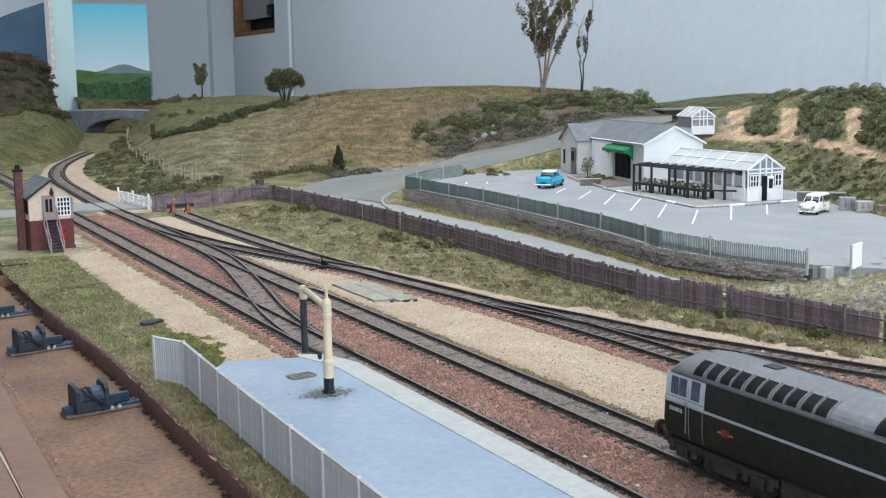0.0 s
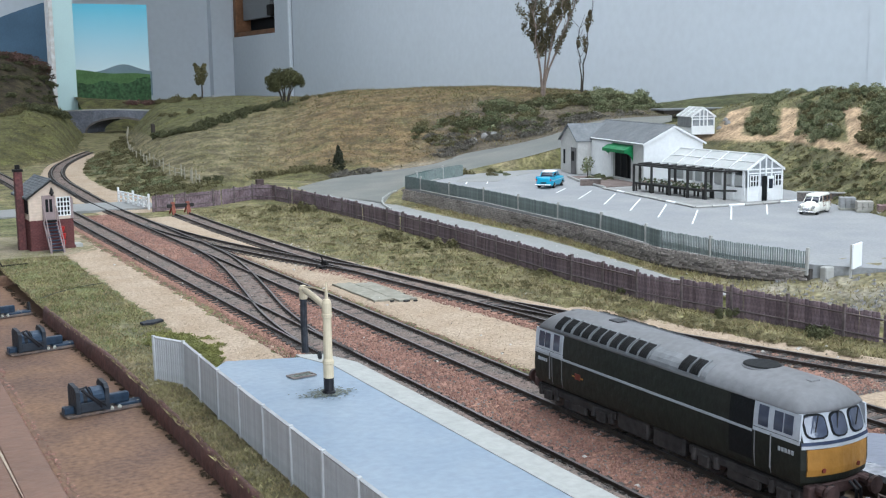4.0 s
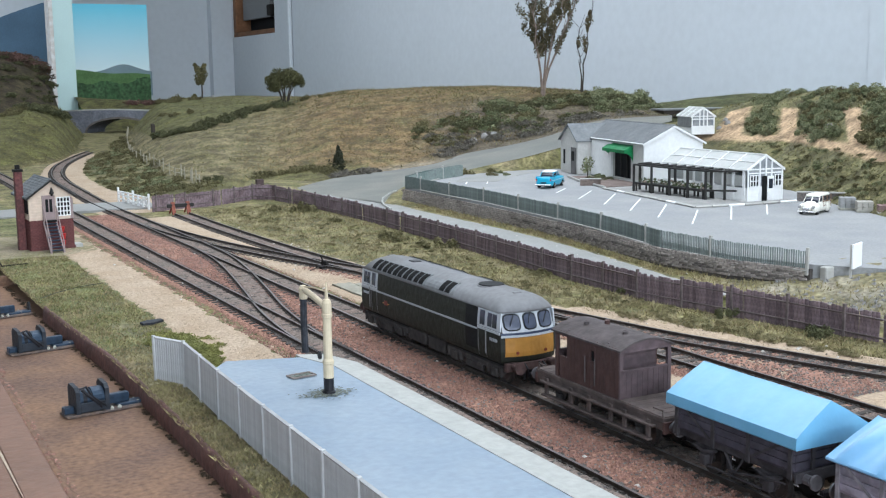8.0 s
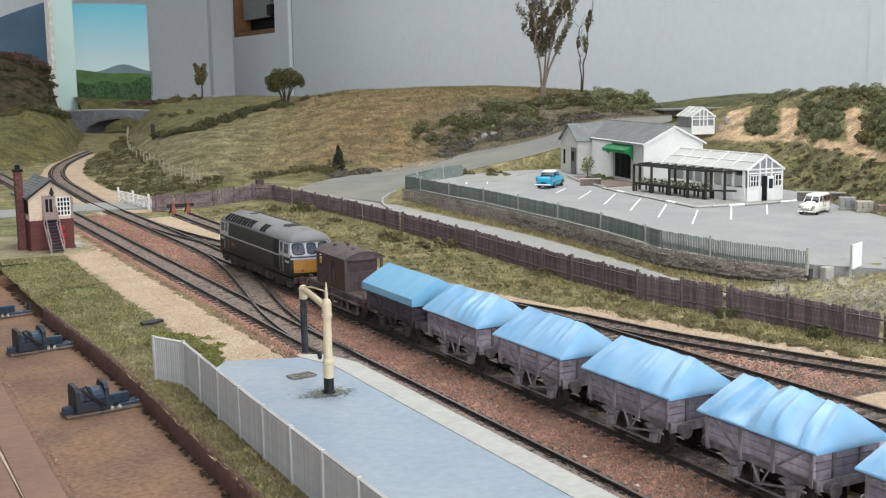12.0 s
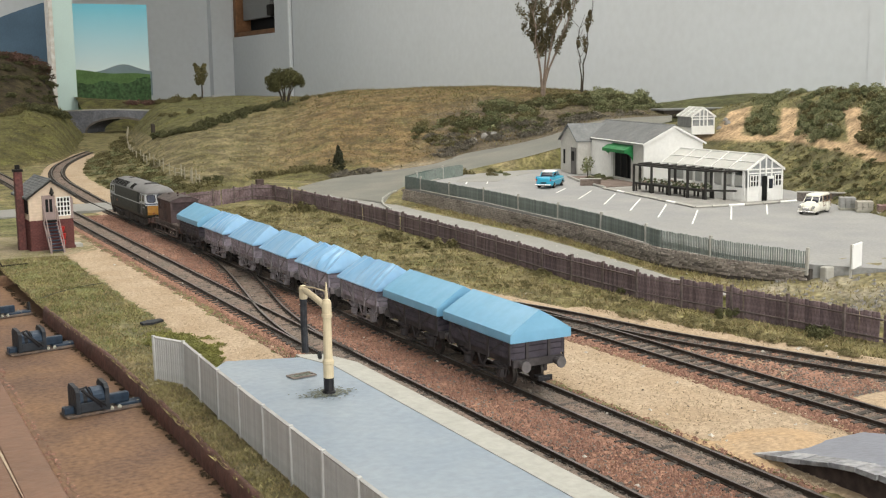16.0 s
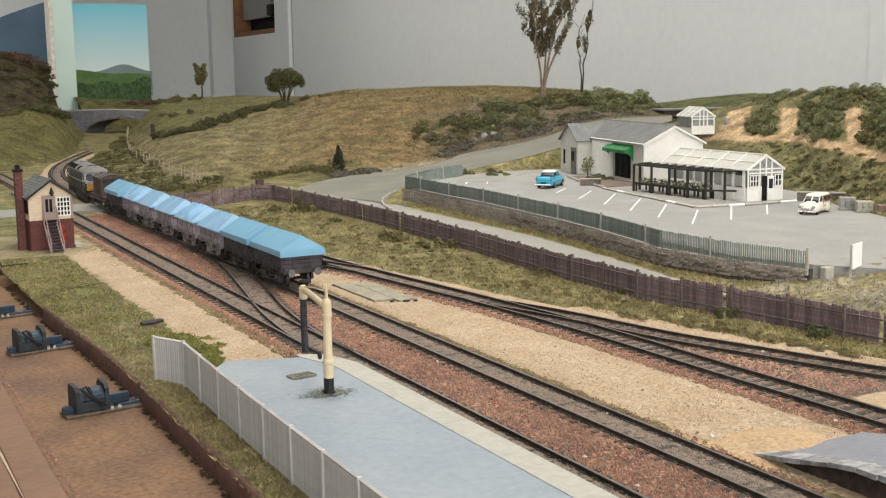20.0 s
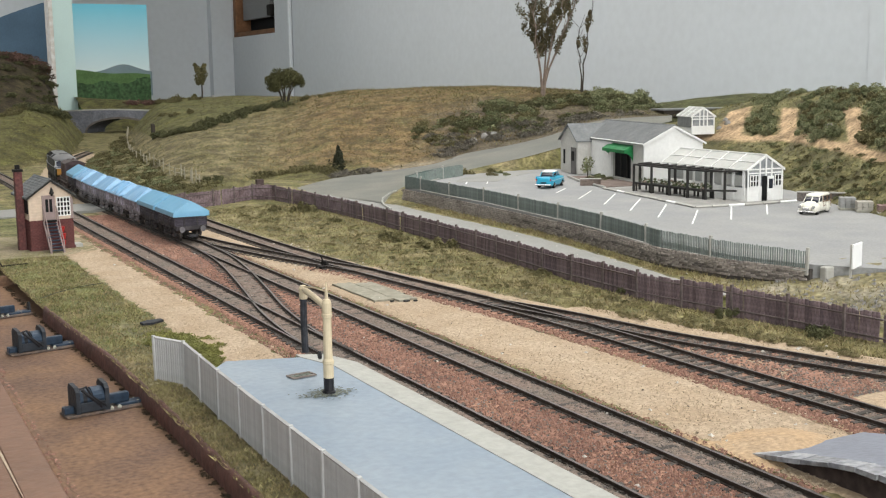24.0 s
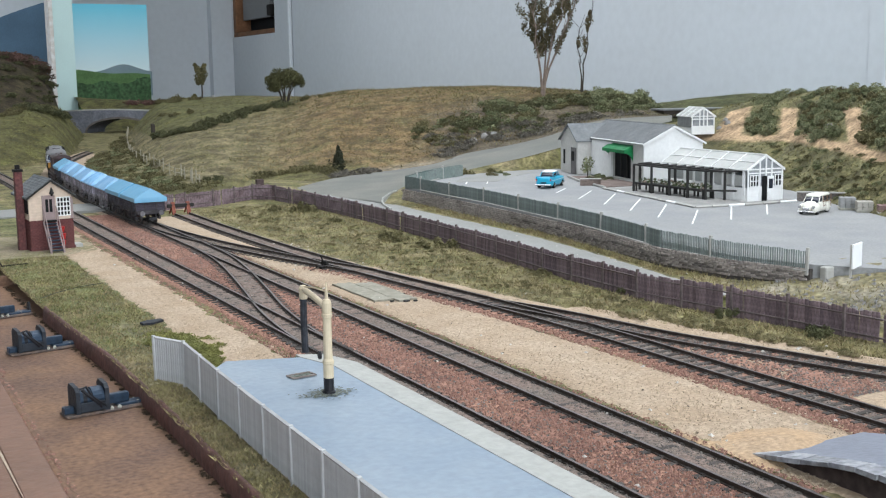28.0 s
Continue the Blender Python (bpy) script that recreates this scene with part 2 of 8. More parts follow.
FLOORCARPET = material("floor_carpet", (0.16, 0.15, 0.15), 0.95, vary=0.2)
CEIL = material("ceiling_white", (0.75, 0.75, 0.74), 0.9, vary=0.03)


def room():
    tagged(part("floor", boxes((XW, XE, YS, YN, ZF - 20, ZF)), FLOORCARPET), kind="structure")
    tagged(part("ceiling", boxes((XW, XE, YS, YN, ZC, ZC + 20)), CEIL), kind="structure")
    tagged(part("wall_north", boxes((XW, XE, YN, YN + 60, ZF, ZC)), WALLPAINT), kind="structure")
    # east wall with the small wooden-framed hatch
    y0, y1, z0, z1 = 4985, 5590, 370, 900
    tagged(part("wall_east", boxes((XE, XE + 80, YS, y0, ZF, ZC), (XE, XE + 80, y1, YN, ZF, ZC), (XE, XE + 80, y0, y1, ZF, z0), (XE, XE + 80, y0, y1, z1, ZC)), WALLPAINT), kind="structure")
    # west wall, out of view, with an opening added for the side fill lamp towards the far end
    tagged(part("wall_west", boxes((XW - 60, XW, YS, 3050, ZF, ZC), (XW - 60, XW, 4750, YN, ZF, ZC), (XW - 60, XW, 3050, 4750, ZF, 200), (XW - 60, XW, 3050, 4750, 1300, ZC)), WALLPAINT), kind="structure")
    # south wall with a window opening behind the camera
    tagged(part("wall_south", boxes((XW, -1200, YS - 60, YS, ZF, ZC), (-1200, XE, YS - 60, YS, ZF, 100), (-1200, XE, YS - 60, YS, 1400, ZC)), WALLPAINT), kind="structure")


room()


# ---- ground ----
TROUGH_EDGE = [(-169.5, -300), (-169.5, 400), (-169.5, 640), (-174, 740), (-179, 853), (-182, 1010), (-182, 1200)]


def trough_x(y):
    return curve_at(TROUGH_EDGE, min(max(y, -300), 1200))


def ground_z(x, y):
    z = -3.6 + 0.5 * nz(x, y, 18) + 0.5 * nz(x, y, 5, 3)
    if x > 215:
        z += 7.5 * min(1, (x - 215) / 30)
    if x > 268 and y < 640:
        z += 17.5 * min(1, (x - 268) / 62) * min(1, (640 - y) / 55)
    return z


def ground():
    xs = np.concatenate([np.arange(-184, 330, 4.0), np.arange(330, 1500, 30.0)])
    ys = np.concatenate([np.arange(-750, 250, 25.0), np.arange(250, 1500, 5.0), np.arange(1500, 5640, 30.0)])
    ob = grid_mesh("ground", len(xs) - 1, len(ys) - 1, lambda i, j: (max(xs[i], trough_x(ys[j]) + 1), ys[j], ground_z(xs[i], ys[j])), HILLCOVER, label="static grass covered baseboard of the model railway", cover=ground_cover)
    return ob



def strip(name, left, right, y0, y1, z, mat, label, step=5.0, wob=3.0, seed=1.0, cells=14, drop=3.2):
    """A strip of loose material between two edge curves x(y), domed a little, with ragged edges."""
    n = int((y1 - y0) / step)

    def f(i, j):
        y = y0 + j * step
        a = curve_at(left, y) + wob * nz(0, y, 14, seed) + wob * 0.6 * nz(0, y, 5, seed + 7)
        b = curve_at(right, y) + wob * nz(9, y, 14, seed + 2) + wob * 0.6 * nz(9, y, 5, seed + 8)
        t = i / cells
        x = a + (b - a) * t
        edge = min(t, 1 - t) * cells
        zz = z + 0.5 * nz(x, y, 6, seed) + 0.35 * nz(x, y, 2.5, seed) - (drop if edge < 0.5 else drop * 0.25 if edge < 1.5 else 0)
        return (x, y, zz)
    return grid_mesh(name, cells, n, f, mat, label=label)


TRACK_A = [(-56.7, -800), (-56.7, 400), (-56.7, 1400), (-54, 1750), (-52, 2150), (-60, 2600)]
TRACK_B = [(0, -800), (0, 400), (0, 1300), (0, 1500), (8, 1700), (22, 1935), (49, 2134), (100, 2356), (190, 2634), (270, 2838), (400, 3200), (480, 3500), (540, 3800), (580, 4100)]
SIDING = [(60, 1345), (59, 1190), (64, 990), (72.5, 868), (83.5, 766), (94, 680)]
LINK_D = [(0, 1310), (4, 1210), (13, 1120), (26, 1040), (44, 960), (60, 900), (75, 845), (84, 766), (94, 680), (101, 600), (104, 530), (105, 450), (108, 360), (109, 150), (109, -200)]
SPUR_E = [(94, 680), (112, 620), (131, 530), (153, 461), (172, 405), (205, 330), (240, 250)]
CROSSOVER = [(0, 1060), (-4, 980), (-15, 900), (-31, 810), (-46, 730), (-55, 650), (-56.7, 580)]


def near(c, d):
    return [(x + d, y) for x, y in c]


strip("sand_cess", near(TRACK_A, -66), near(TRACK_A, -22), 560, 1330, -2.9, SAND, "pale sand path beside the track", wob=7, seed=4.2)
strip("sand_between", [(16, 100), (16, 1100), (12, 1300)], [(90, 100), (88, 500), (72, 760), (55, 900), (22, 1150), (14, 1300)], 120, 1300, -2.7, SAND, "pale sand between the tracks", wob=3, seed=6.0)
strip("sand_far", near(LINK_D, 8), [(186, 440), (162, 540), (136, 640), (114, 760), (92, 900), (82, 1100), (80, 1345)], 300, 1340, -2.8, SAND, "pale sand strip beside the sidings", wob=4, seed=8.0)
strip("sand_spur", near(SPUR_E, 8), near(SPUR_E, 42), 300, 640, -2.7, SAND, "pale sand beside the spur", wob=4, seed=8.4)
strip("spur_ballast", near(LINK_D, 7), near(SPUR_E, 15), 390, 640, -2.62, REDBALLAST, "dirty pinkish ballast between the diverging tracks", wob=3, seed=12)
SCRUB_FOOT = [(80, 1600), (65, 1759), (92, 2090), (152, 2380), (245, 2700), (305, 2920)]
strip("sand_curve", near(TRACK_B, -34), near(SCRUB_FOOT, 4), 1400, 2950, -2.9, SAND, "sandy ballast edge of the curving track", wob=5, seed=3.0)
strip("red_ballast", near(TRACK_A, -22), near(TRACK_B, 16), -740, 1400, -2.75, REDBALLAST, "reddish stone ballast", wob=2.5, cells=30)
strip("siding_ballast", near(LINK_D, -24), near(LINK_D, 24), 100, 900, -2.7, REDBALLAST, "reddish stone ballast", wob=3, seed=11)


def track_bed(name, c, y0, y1, z=-2.0):
    strip(name, near(c, -11.5), near(c, 11.5), y0, y1, z, GREYBALLAST, "dirty grey ballast under the rails", wob=1.6, seed=21, cells=8)


track_bed("ballast_bed", TRACK_A, -740, 2600)
track_bed("ballast_bed", TRACK_B, -740, 3900)
track_bed("ballast_bed", LINK_D, -200, 1200, -2.5)
track_bed("ballast_bed", SIDING, 690, 1340)
track_bed("ballast_bed", SPUR_E, 260, 660, -2.5)
track_bed("ballast_bed", CROSSOVER, 600, 1040)


def track(name, c, y0, y1, label):
    """Rails with foot, web and head, and sleepers, along a centre line."""
    t = thing(name, P(0, 0, 0), label, "railway track")
    step = 12.0
    n = int((y1 - y0) / step)
    for side in (-1, 1):
        bm = bmesh.new()
        prof = [(-1.1, -2.4), (1.1, -2.4), (1.1, -2.1), (0.45, -1.8), (0.45, -0.9), (0.72, -0.8), (0.72, 0), (-0.72, 0), (-0.72, -0.8), (-0.45, -0.9), (-0.45, -1.8), (-1.1, -2.1)]
        rings = []
        for j in range(n + 1):
            y = y0 + (y1 - y0) * j / n
            x, dx = curve_at(c, y), (curve_at(c, y + 2) - curve_at(c, y - 2)) / 4
            d = Vector((1, -dx, 0)).normalized()
            o = Vector((x, y, 0)) + d * (side * 8.8)
            rings.append([bm.verts.new(o + d * a + Vector((0, 0, b))) for a, b in prof])
        for p, q in zip(rings, rings[1:]):
            for k in range(len(prof)):
                f = bm.faces.new((p[k], p[(k + 1) % 12], q[(k + 1) % 12], q[k]))
                f.material_index = 1 if k == 6 else 0
        bm.faces.new(rings[0])
        bm.faces.new(rings[-1])
        part("rail", bm, [RUSTRAIL, STEEL], t)
    far = []
    y = y0
    while y < y1:
        x, dx = curve_at(c, y), (curve_at(c, y + 2) - curve_at(c, y - 2)) / 4
        m = P(x, y, -0.12 + 0.25 * nz(x, y, 7, 3), -math.degrees(math.atan(dx)) + 4 * nz(x, y, 9, 5))
        if 250 < y < 1200:
            ob = new("sleeper", SLEEPER_MESH)
            ob.parent, ob.matrix_basis = t, m
        else:
            far.append(m)
        y += 8.4
    if far:
        bm = bmesh.new()
        for m in far:
            w = SLEEPER_MESH.copy()
            w.transform(m)
            bm.from_mesh(w)
            bpy.data.meshes.remove(w)
        tagged(part("far_sleepers", bm, SLEEPER, t, scale=1), kind="stuff")
    return t


def sleeper_mesh():
    me = bpy.data.meshes.new("sleeper")
    bm = boxes((-14.5, 14.5, -1.6, 1.6, -3.4, -1.95), bevel=0.15)
    for x in (-8.8, 8.8):
        box(bm, x - 1.9, x + 1.9, -0.9, 0.9, -1.95, -1.5)
    bmesh.ops.scale(bm, vec=(U,) * 3, verts=bm.verts)
    bm.to_mesh(me)
    bm.free()
    me.materials.append(SLEEPER)
    return me


SLEEPER_MESH = sleeper_mesh()
track("railway_track", TRACK_A, -740, 2600, "straight model railway track with dark sleepers beside the platform")
track("railway_track", TRACK_B, -740, 3900, "model railway track curving away under the bridge")
track("railway_track", LINK_D, -200, 1300, "branching model railway track on reddish ballast")
track("railway_track", SIDING, 690, 1345, "siding track ending at a buffer stop")
track("railway_track", SPUR_E, 260, 672, "spur track curving towards the brown fence")
track("railway_track", CROSSOVER, 590, 1050, "crossover track joining the two main lines")


# ---- hills ----
def lofted_hill(name, foot, crest, mat, label, nu=90, nv=40, rough=5.0, back=500, bulge=0.5, seed=1.0, cover=None):
    """A hillside drawn from its foot line up to its crest line and down behind."""
    def along(c, t):
        s = t * (len(c) - 1)
        return [curve_at([(q[a], i * 1.0) for i, q in enumerate(c)], s) for a in range(3)]

    def f(i, j):
        a, b = along(foot, i / nu), along(crest, i / nu)
        v = j / nv * 1.3
        if v <= 1:
            x, y = a[0] + (b[0] - a[0]) * v, a[1] + (b[1] - a[1]) * v
            s = v * v * (3 - 2 * v)
            w = s * (1 - bulge) + math.sin(v * math.pi / 2) * bulge
            z = a[2] + (b[2] - a[2]) * w
        else:
            d = Vector((b[0] - a[0], b[1] - a[1])).normalized() * ((v - 1) * back / 0.3)
            x, y = b[0] + d.x, b[1] + d.y
            z = b[2] - 250 * (v - 1) ** 1.6
        k = min(1, v * 6) * (1 if v < 0.9 else max(0.3, 1 - (v - 0.9) * 6))
        z += k * rough * (nz(x, y, 160, seed) + 0.5 * nz(x, y, 50, seed) + 0.25 * nz(x, y, 18, seed))
        z += k * (1.5 * nz(x, y, 10, seed + 3) + 0.8 * nz(x, y, 4.5, seed + 5))
        return (x, y, z - (2 if v == 0 else 0))
    return grid_mesh(name, nu, nv, f, mat, label=label, cover=cover or emb_cover)


GREENC, DRYC, OLIVEC, DUSTC, SCRUBC, PATHC, STRAWC = (0.16, 0.155, 0.055), (0.27, 0.185, 0.09), (0.17, 0.15, 0.065), (0.36, 0.30, 0.21), (0.17, 0.15, 0.105), (0.49, 0.345, 0.21), (0.30, 0.25, 0.135)


def blend(a, b, t):
    t = max(0.0, min(1.0, t))
    return tuple(p + (q - p) * t for p, q in zip(a, b))


def hill_cover(x, y, u, w):
    v = w * 1.3
    n = nz(x, y, 45, 2) + 0.5 * nz(x, y, 14, 3)
    hedge = curve_at([(0.30, 0.0), (0.341, 0.084), (0.536, 0.216), (0.747, 0.311), (0.95, 0.36)], min(u, 0.36))
    c = blend(STRAWC, OLIVEC, 0.5 + n)
    if u > 0.28:
        c = blend(c, blend(DRYC, OLIVEC, 0.25 + 1.1 * n), (u - 0.28) / 0.08)
    if u < 0.36:
        c = blend(c, blend(GREENC, OLIVEC, n), (v - hedge) * 30)
    c = blend(c, blend(SCRUBC, OLIVEC, 0.4 + n), min((u - 0.6) / 0.1, (0.75 - v) / 0.2))
    c = blend(c, OLIVEC, (v - 0.85) * 6 + 0.5 * n)
    c = blend(c, blend(OLIVEC, GREENC, 0.5 + n), (0.11 - v) * 20 if u < 0.5 else 0)
    fine = nz(x, y, 7, 21) + 0.6 * nz(x, y, 3, 4)
    c = blend(c, (0.34, 0.23, 0.11), (0.9 * fine - 0.15) * (0.25 < u < 0.8))
    c = blend(c, (0.085, 0.085, 0.03), 0.75 * (nz(x, y, 11, 31) + 0.7 * nz(x, y, 4, 7)) - 0.05)
    c = blend(c, (0.17, 0.135, 0.095), min((u - 0.55) * 9, (0.62 - v) * 6, 0.8) + 0.5 * n)
    c = blend(c, DUSTC, min((0.06 - v) * 30, (u - 0.47) * 20, (0.66 - u) * 20) + 0.4 * n)
    return tuple(0.82 * q for q in c)


def path_at(u, v):
    """How much of the bank is trodden sand here, 0 to 1."""
    wob = 0.25 * noise.noise(Vector((u * 40, v * 25, 3)))
    level = 0.43 - 0.07 * (u - 0.35) / 0.5
    d = [(0.032 - abs(v - level)) * 60 if 0.30 < u < 0.97 else -1]
    for u0, u1, half, top in ((0.378, 0.385, 0.026, 0.76), (0.498, 0.502, 0.021, 0.70), (0.745, 0.70, 0.036, 0.70)):
        if level - 0.02 < v < top:
            uu = u0 + (u1 - u0) * (v - level) / (top - level)
            d.append((half - abs(u - uu)) * 120)
    return max(0.0, min(1.0, max(d) + 0.5 + wob))


def bank_cover(x, y, u, w):
    v = w * 1.3
    n = nz(x, y, 30, 6) + 0.5 * nz(x, y, 10, 3)
    c = blend(OLIVEC, GREENC, 0.5 + n)
    c = blend(c, (0.19, 0.17, 0.10), 0.35 + n * 0.7)
    c = blend(c, (0.07, 0.075, 0.03), 0.8 * (nz(x, y, 9, 31) + 0.7 * nz(x, y, 4, 7)) + 0.05)
    return blend(c, PATHC, path_at(u, v))


def emb_cover(x, y, u, w):
    n = nz(x, y, 40, 5) + 0.5 * nz(x, y, 14, 8)
    c = blend((0.145, 0.14, 0.045), (0.11, 0.10, 0.04), 0.4 + n)
    c = blend(c, (0.05, 0.05, 0.02), 0.8 * (nz(x, y, 30, 31) + 0.7 * nz(x, y, 12, 7)) - 0.1)
    return blend(c, (0.2, 0.165, 0.08), (0.08 - w) * 12)


def far_cover(x, y, u, w):
    return blend((0.085, 0.095, 0.04), (0.12, 0.12, 0.05), 0.5 + nz(x, y, 50, 3))


def wood_cover(x, y, u, w):
    return blend((0.055, 0.042, 0.028), (0.085, 0.07, 0.035), 0.5 + nz(x, y, 40, 3))


def ground_cover(x, y, u, w):
    n = nz(x, y, 30, 5) + 0.6 * nz(x, y, 9, 8)
    c = blend(STRAWC, GREENC, 0.55 + 0.8 * n)
    if x < -110:
        c = blend(blend(STRAWC, (0.31, 0.275, 0.175), 0.6 + n), OLIVEC, 0.35 + 0.8 * nz(x, y, 26, 15))
        c = blend(c, (0.19, 0.195, 0.08), (1.2 * nz(x, y, 70, 12) + 0.95) * min(1, max(0, (y - 640) / 60)))
    c = blend(c, (0.10, 0.095, 0.04), 0.8 * (nz(x, y, 12, 31) + 0.6 * nz(x, y, 5, 7)) - 0.05)
    if x > 240 and y < 660:
        c = blend(c, (0.36, 0.32, 0.25), 0.35 + 0.8 * n)
    return blend(c, DUSTC, 0.5 * nz(x, y, 20, 17) - 0.1)


ground()
HILL_FOOT = [(318, 2921, -3), (173, 2085, -3), (105, 1574, -3), (161, 1540, -3), (277, 1667, 2), (332, 1597, 4), (383, 1630, 5), (498, 1670, 8), (570, 1662, 16), (664, 1735, 24), (722, 1699, 36), (801, 1689, 50), (885, 1650, 76), (1036, 1635, 82)]
HILL_CREST = [(625, 3600, 93), (591, 3400, 105), (652, 3200, 112), (686, 3000, 116), (732, 2700, 114), (769, 2500, 128), (820, 2400, 131), (875, 2300, 135), (915, 2220, 136), (962, 2150, 137), (1027, 2050, 131), (1079, 1980, 126), (1136, 1920, 119), (1177, 1880, 98)]
HILL = lofted_hill("hillside_main", HILL_FOOT, HILL_CREST, HILLCOVER, "dry brown and green grassy model hillside", nu=280, nv=120, cover=hill_cover)
BANK_FOOT = [(700, 1420, 47), (690, 1330, 34), (690, 1180, 24), (662, 975, 22), (594, 843, 21), (546, 731, 21), (480, 600, 20)]
BANK_CREST = [(862, 1480, 74), (904, 1440, 82), (956, 1400, 104), (969, 1280, 124), (923, 1130, 131), (883, 1030, 130), (839, 850, 129)]
BANK = lofted_hill("hillside_bank", BANK_FOOT, BANK_CREST, BANKCOVER, "scrubby green bank behind the car park", seed=5, nu=130, nv=60, back=300, cover=bank_cover)
lofted_hill("hillside_far", [(1040, 1900, 60), (1000, 1700, 70), (1050, 1600, 70), (1120, 1450, 80), (1150, 1300, 90)], [(1302, 2080, 84), (1316, 1960, 100), (1348, 1820, 114), (1416, 1700, 113), (1412, 1500, 114)], HILLCOVER, "distant green model hill", nu=50, nv=24, back=160, seed=7, cover=far_cover)
EMB_FOOT = [(-260, 2200, -3), (-32, 2248, -3), (45, 2364, -3), (97, 2420, -3), (181, 2696, -3), (343, 3372, -3)]
EMB_CREST = [(-300, 2900, 75), (54, 2900, 82), (134, 3000, 103), (200, 3120, 100), (264, 3300, 82), (330, 3560, 40)]
EMB = lofted_hill("hillside_embankment", EMB_FOOT, EMB_CREST, EMBCOVER, "grassy green embankment beside the curving track", seed=9, back=900)
lofted_hill("hillside_beyond", [(430, 3750, 0), (600, 3650, 0), (760, 3620, 10)], [(480, 4300, 108), (580, 4150, 98), (760, 3950, 88)], EMBCOVER, "green field beyond the bridge", nu=30, nv=24, back=300, seed=13, rough=2)


def sheet_between(name, a, b, mat, label, n=60, m=10, rough=1.0, lift=0.0):
    """A sheet drawn between two edge lines of (x, y, z)."""
    def f(i, j):
        p = [curve_at([(q[k], r * 1.0) for r, q in enumerate(a)], i / n * (len(a) - 1)) for k in range(3)]
        q = [curve_at([(v[k], r * 1.0) for r, v in enumerate(b)], i / n * (len(b) - 1)) for k in range(3)]
        t = j / m
        x, y, z = [p[k] + (q[k] - p[k]) * t for k in range(3)]
        return (x, y, z + lift + rough * nz(x, y, 25, 4) * min(1, t * 4, (1 - t) * 4))
    return grid_mesh(name, n, m, f, mat, label=label, cover=ground_cover)


ROAD_NEAR = [(284, 1256, 5), (348, 1357, 7), (415, 1423, 12), (497, 1437, 22), (551, 1437, 30), (583, 1415, 38), (637, 1415, 48), (760, 1440, 66), (900, 1470, 80)]
ROAD_FAR = [(250, 1500, 3), (383, 1632, 5), (498, 1672, 8), (570, 1664, 16), (664, 1737, 24), (722, 1701, 36), (801, 1691, 50), (885, 1652, 76), (1036, 1637, 82)]
sheet_between("road", ROAD_NEAR, ROAD_FAR, ROADDARK, "dusty grey model road climbing past the shop", rough=0.4, lift=0.6)
sheet_between("verge", [(300, 1200, 4), (345, 1292, 7), (420, 1352, 20), (470, 1382, 21), (540, 1400, 21), (600, 1398, 20.6), (660, 1380, 20.6), (720, 1380, 20.6)], [(284, 1256, 4.5), (348, 1358, 7), (415, 1424, 12), (497, 1438, 22), (551, 1438, 30), (583, 1416, 38), (637, 1416, 48), (760, 1441, 66)], HILLCOVER, "grassy verge beside the climbing road", m=8, lift=0.3)
tagged(part("road_kerb", tube(bmesh.new(), [(262, 1190, 5.6), (270, 1225, 5.8), (284, 1262, 6), (302, 1297, 6.6), (330, 1337, 7.6), (350, 1358, 8.4)], 1.4, 5), COPING), "pale kerb at the road corner", kind="structure")


# ---- platform ----
def platform():
    t = thing("platform", P(0, 0, 0), "blue-grey painted station platform with pale edging", "platform", kind="structure")
    bm = prism(bmesh.new(), [(-90, -300), (-89, 520), (-97, 546), (-133, 558), (-147, 540), (-147, -300)], -3.5, 12, "z")
    part("platform_surface", bm, PLATFORM, t)
    bm = prism(bmesh.new(), [(-76.5, -300), (-76, 520), (-83, 544), (-97, 552), (-97, 546), (-89, 520), (-90, -300)], 9, 12.3, "z")
    part("coping", bm, COPING, t)
    part("platform_face", boxes((-90, -79, -300, 540, -3.5, 9)), BRICK, t)
    t2 = thing("platform_ramp", P(0, 0, 0), "slate-grey ramp of the second platform with pale worn edge", "platform", kind="structure")
    part("ramp_surface", prism(bmesh.new(), [(340, -3), (340, -1.2), (291, 8.6), (-200, 8.6), (-200, -3)], 33, 84, "x"), RAMPGREY, t2)
    part("ramp_face", prism(bmesh.new(), [(334, -3), (334, -2.4), (291, 6.2), (-200, 6.2), (-200, -3)], 27.5, 33, "x"), DARKBRICK, t2)
    rnd = random.Random(14)
    y1 = 343.0
    while y1 > 160:
        y0 = y1 - rnd.uniform(6, 15)
        za, zb = [min(8.8, -1.1 + (342 - y) * 9.8 / 50) for y in (y1, y0)]
        bm = prism(bmesh.new(), [(y1 - 0.15, za - 1.9), (y1 - 0.15, za), (y0 + 0.15, zb), (y0 + 0.15, zb - 1.9)], 22.8 + rnd.uniform(0, 1.2), 33.2, "x")
        for v in bm.verts:
            v.co += Vector((rnd.uniform(-0.5, 0.5) * (v.co.x < 30), rnd.uniform(-0.3, 0.3), rnd.uniform(-0.2, 0.2)))
        part("edge_slab", bm, SLABWORN, t2)
        y1 = y0

    def heap(i, j):
        u, v = i / 30, j / 30
        x, y = 17 + 76 * u, 326 + 64 * v
        d = 1 - min(1, math.hypot((x - 44) / 36, (y - 346) / 34))
        return (x, y, -3.4 + 4.6 * d * d * (3 - 2 * d) + 0.5 * nz(x, y, 7, 3) * d + 0.25 * nz(x, y, 2.5, 8) * d)
    grid_mesh("sand_heap", 30, 30, heap, HEAPSAND, label="yellowish sand heaped at the foot of the ramp")


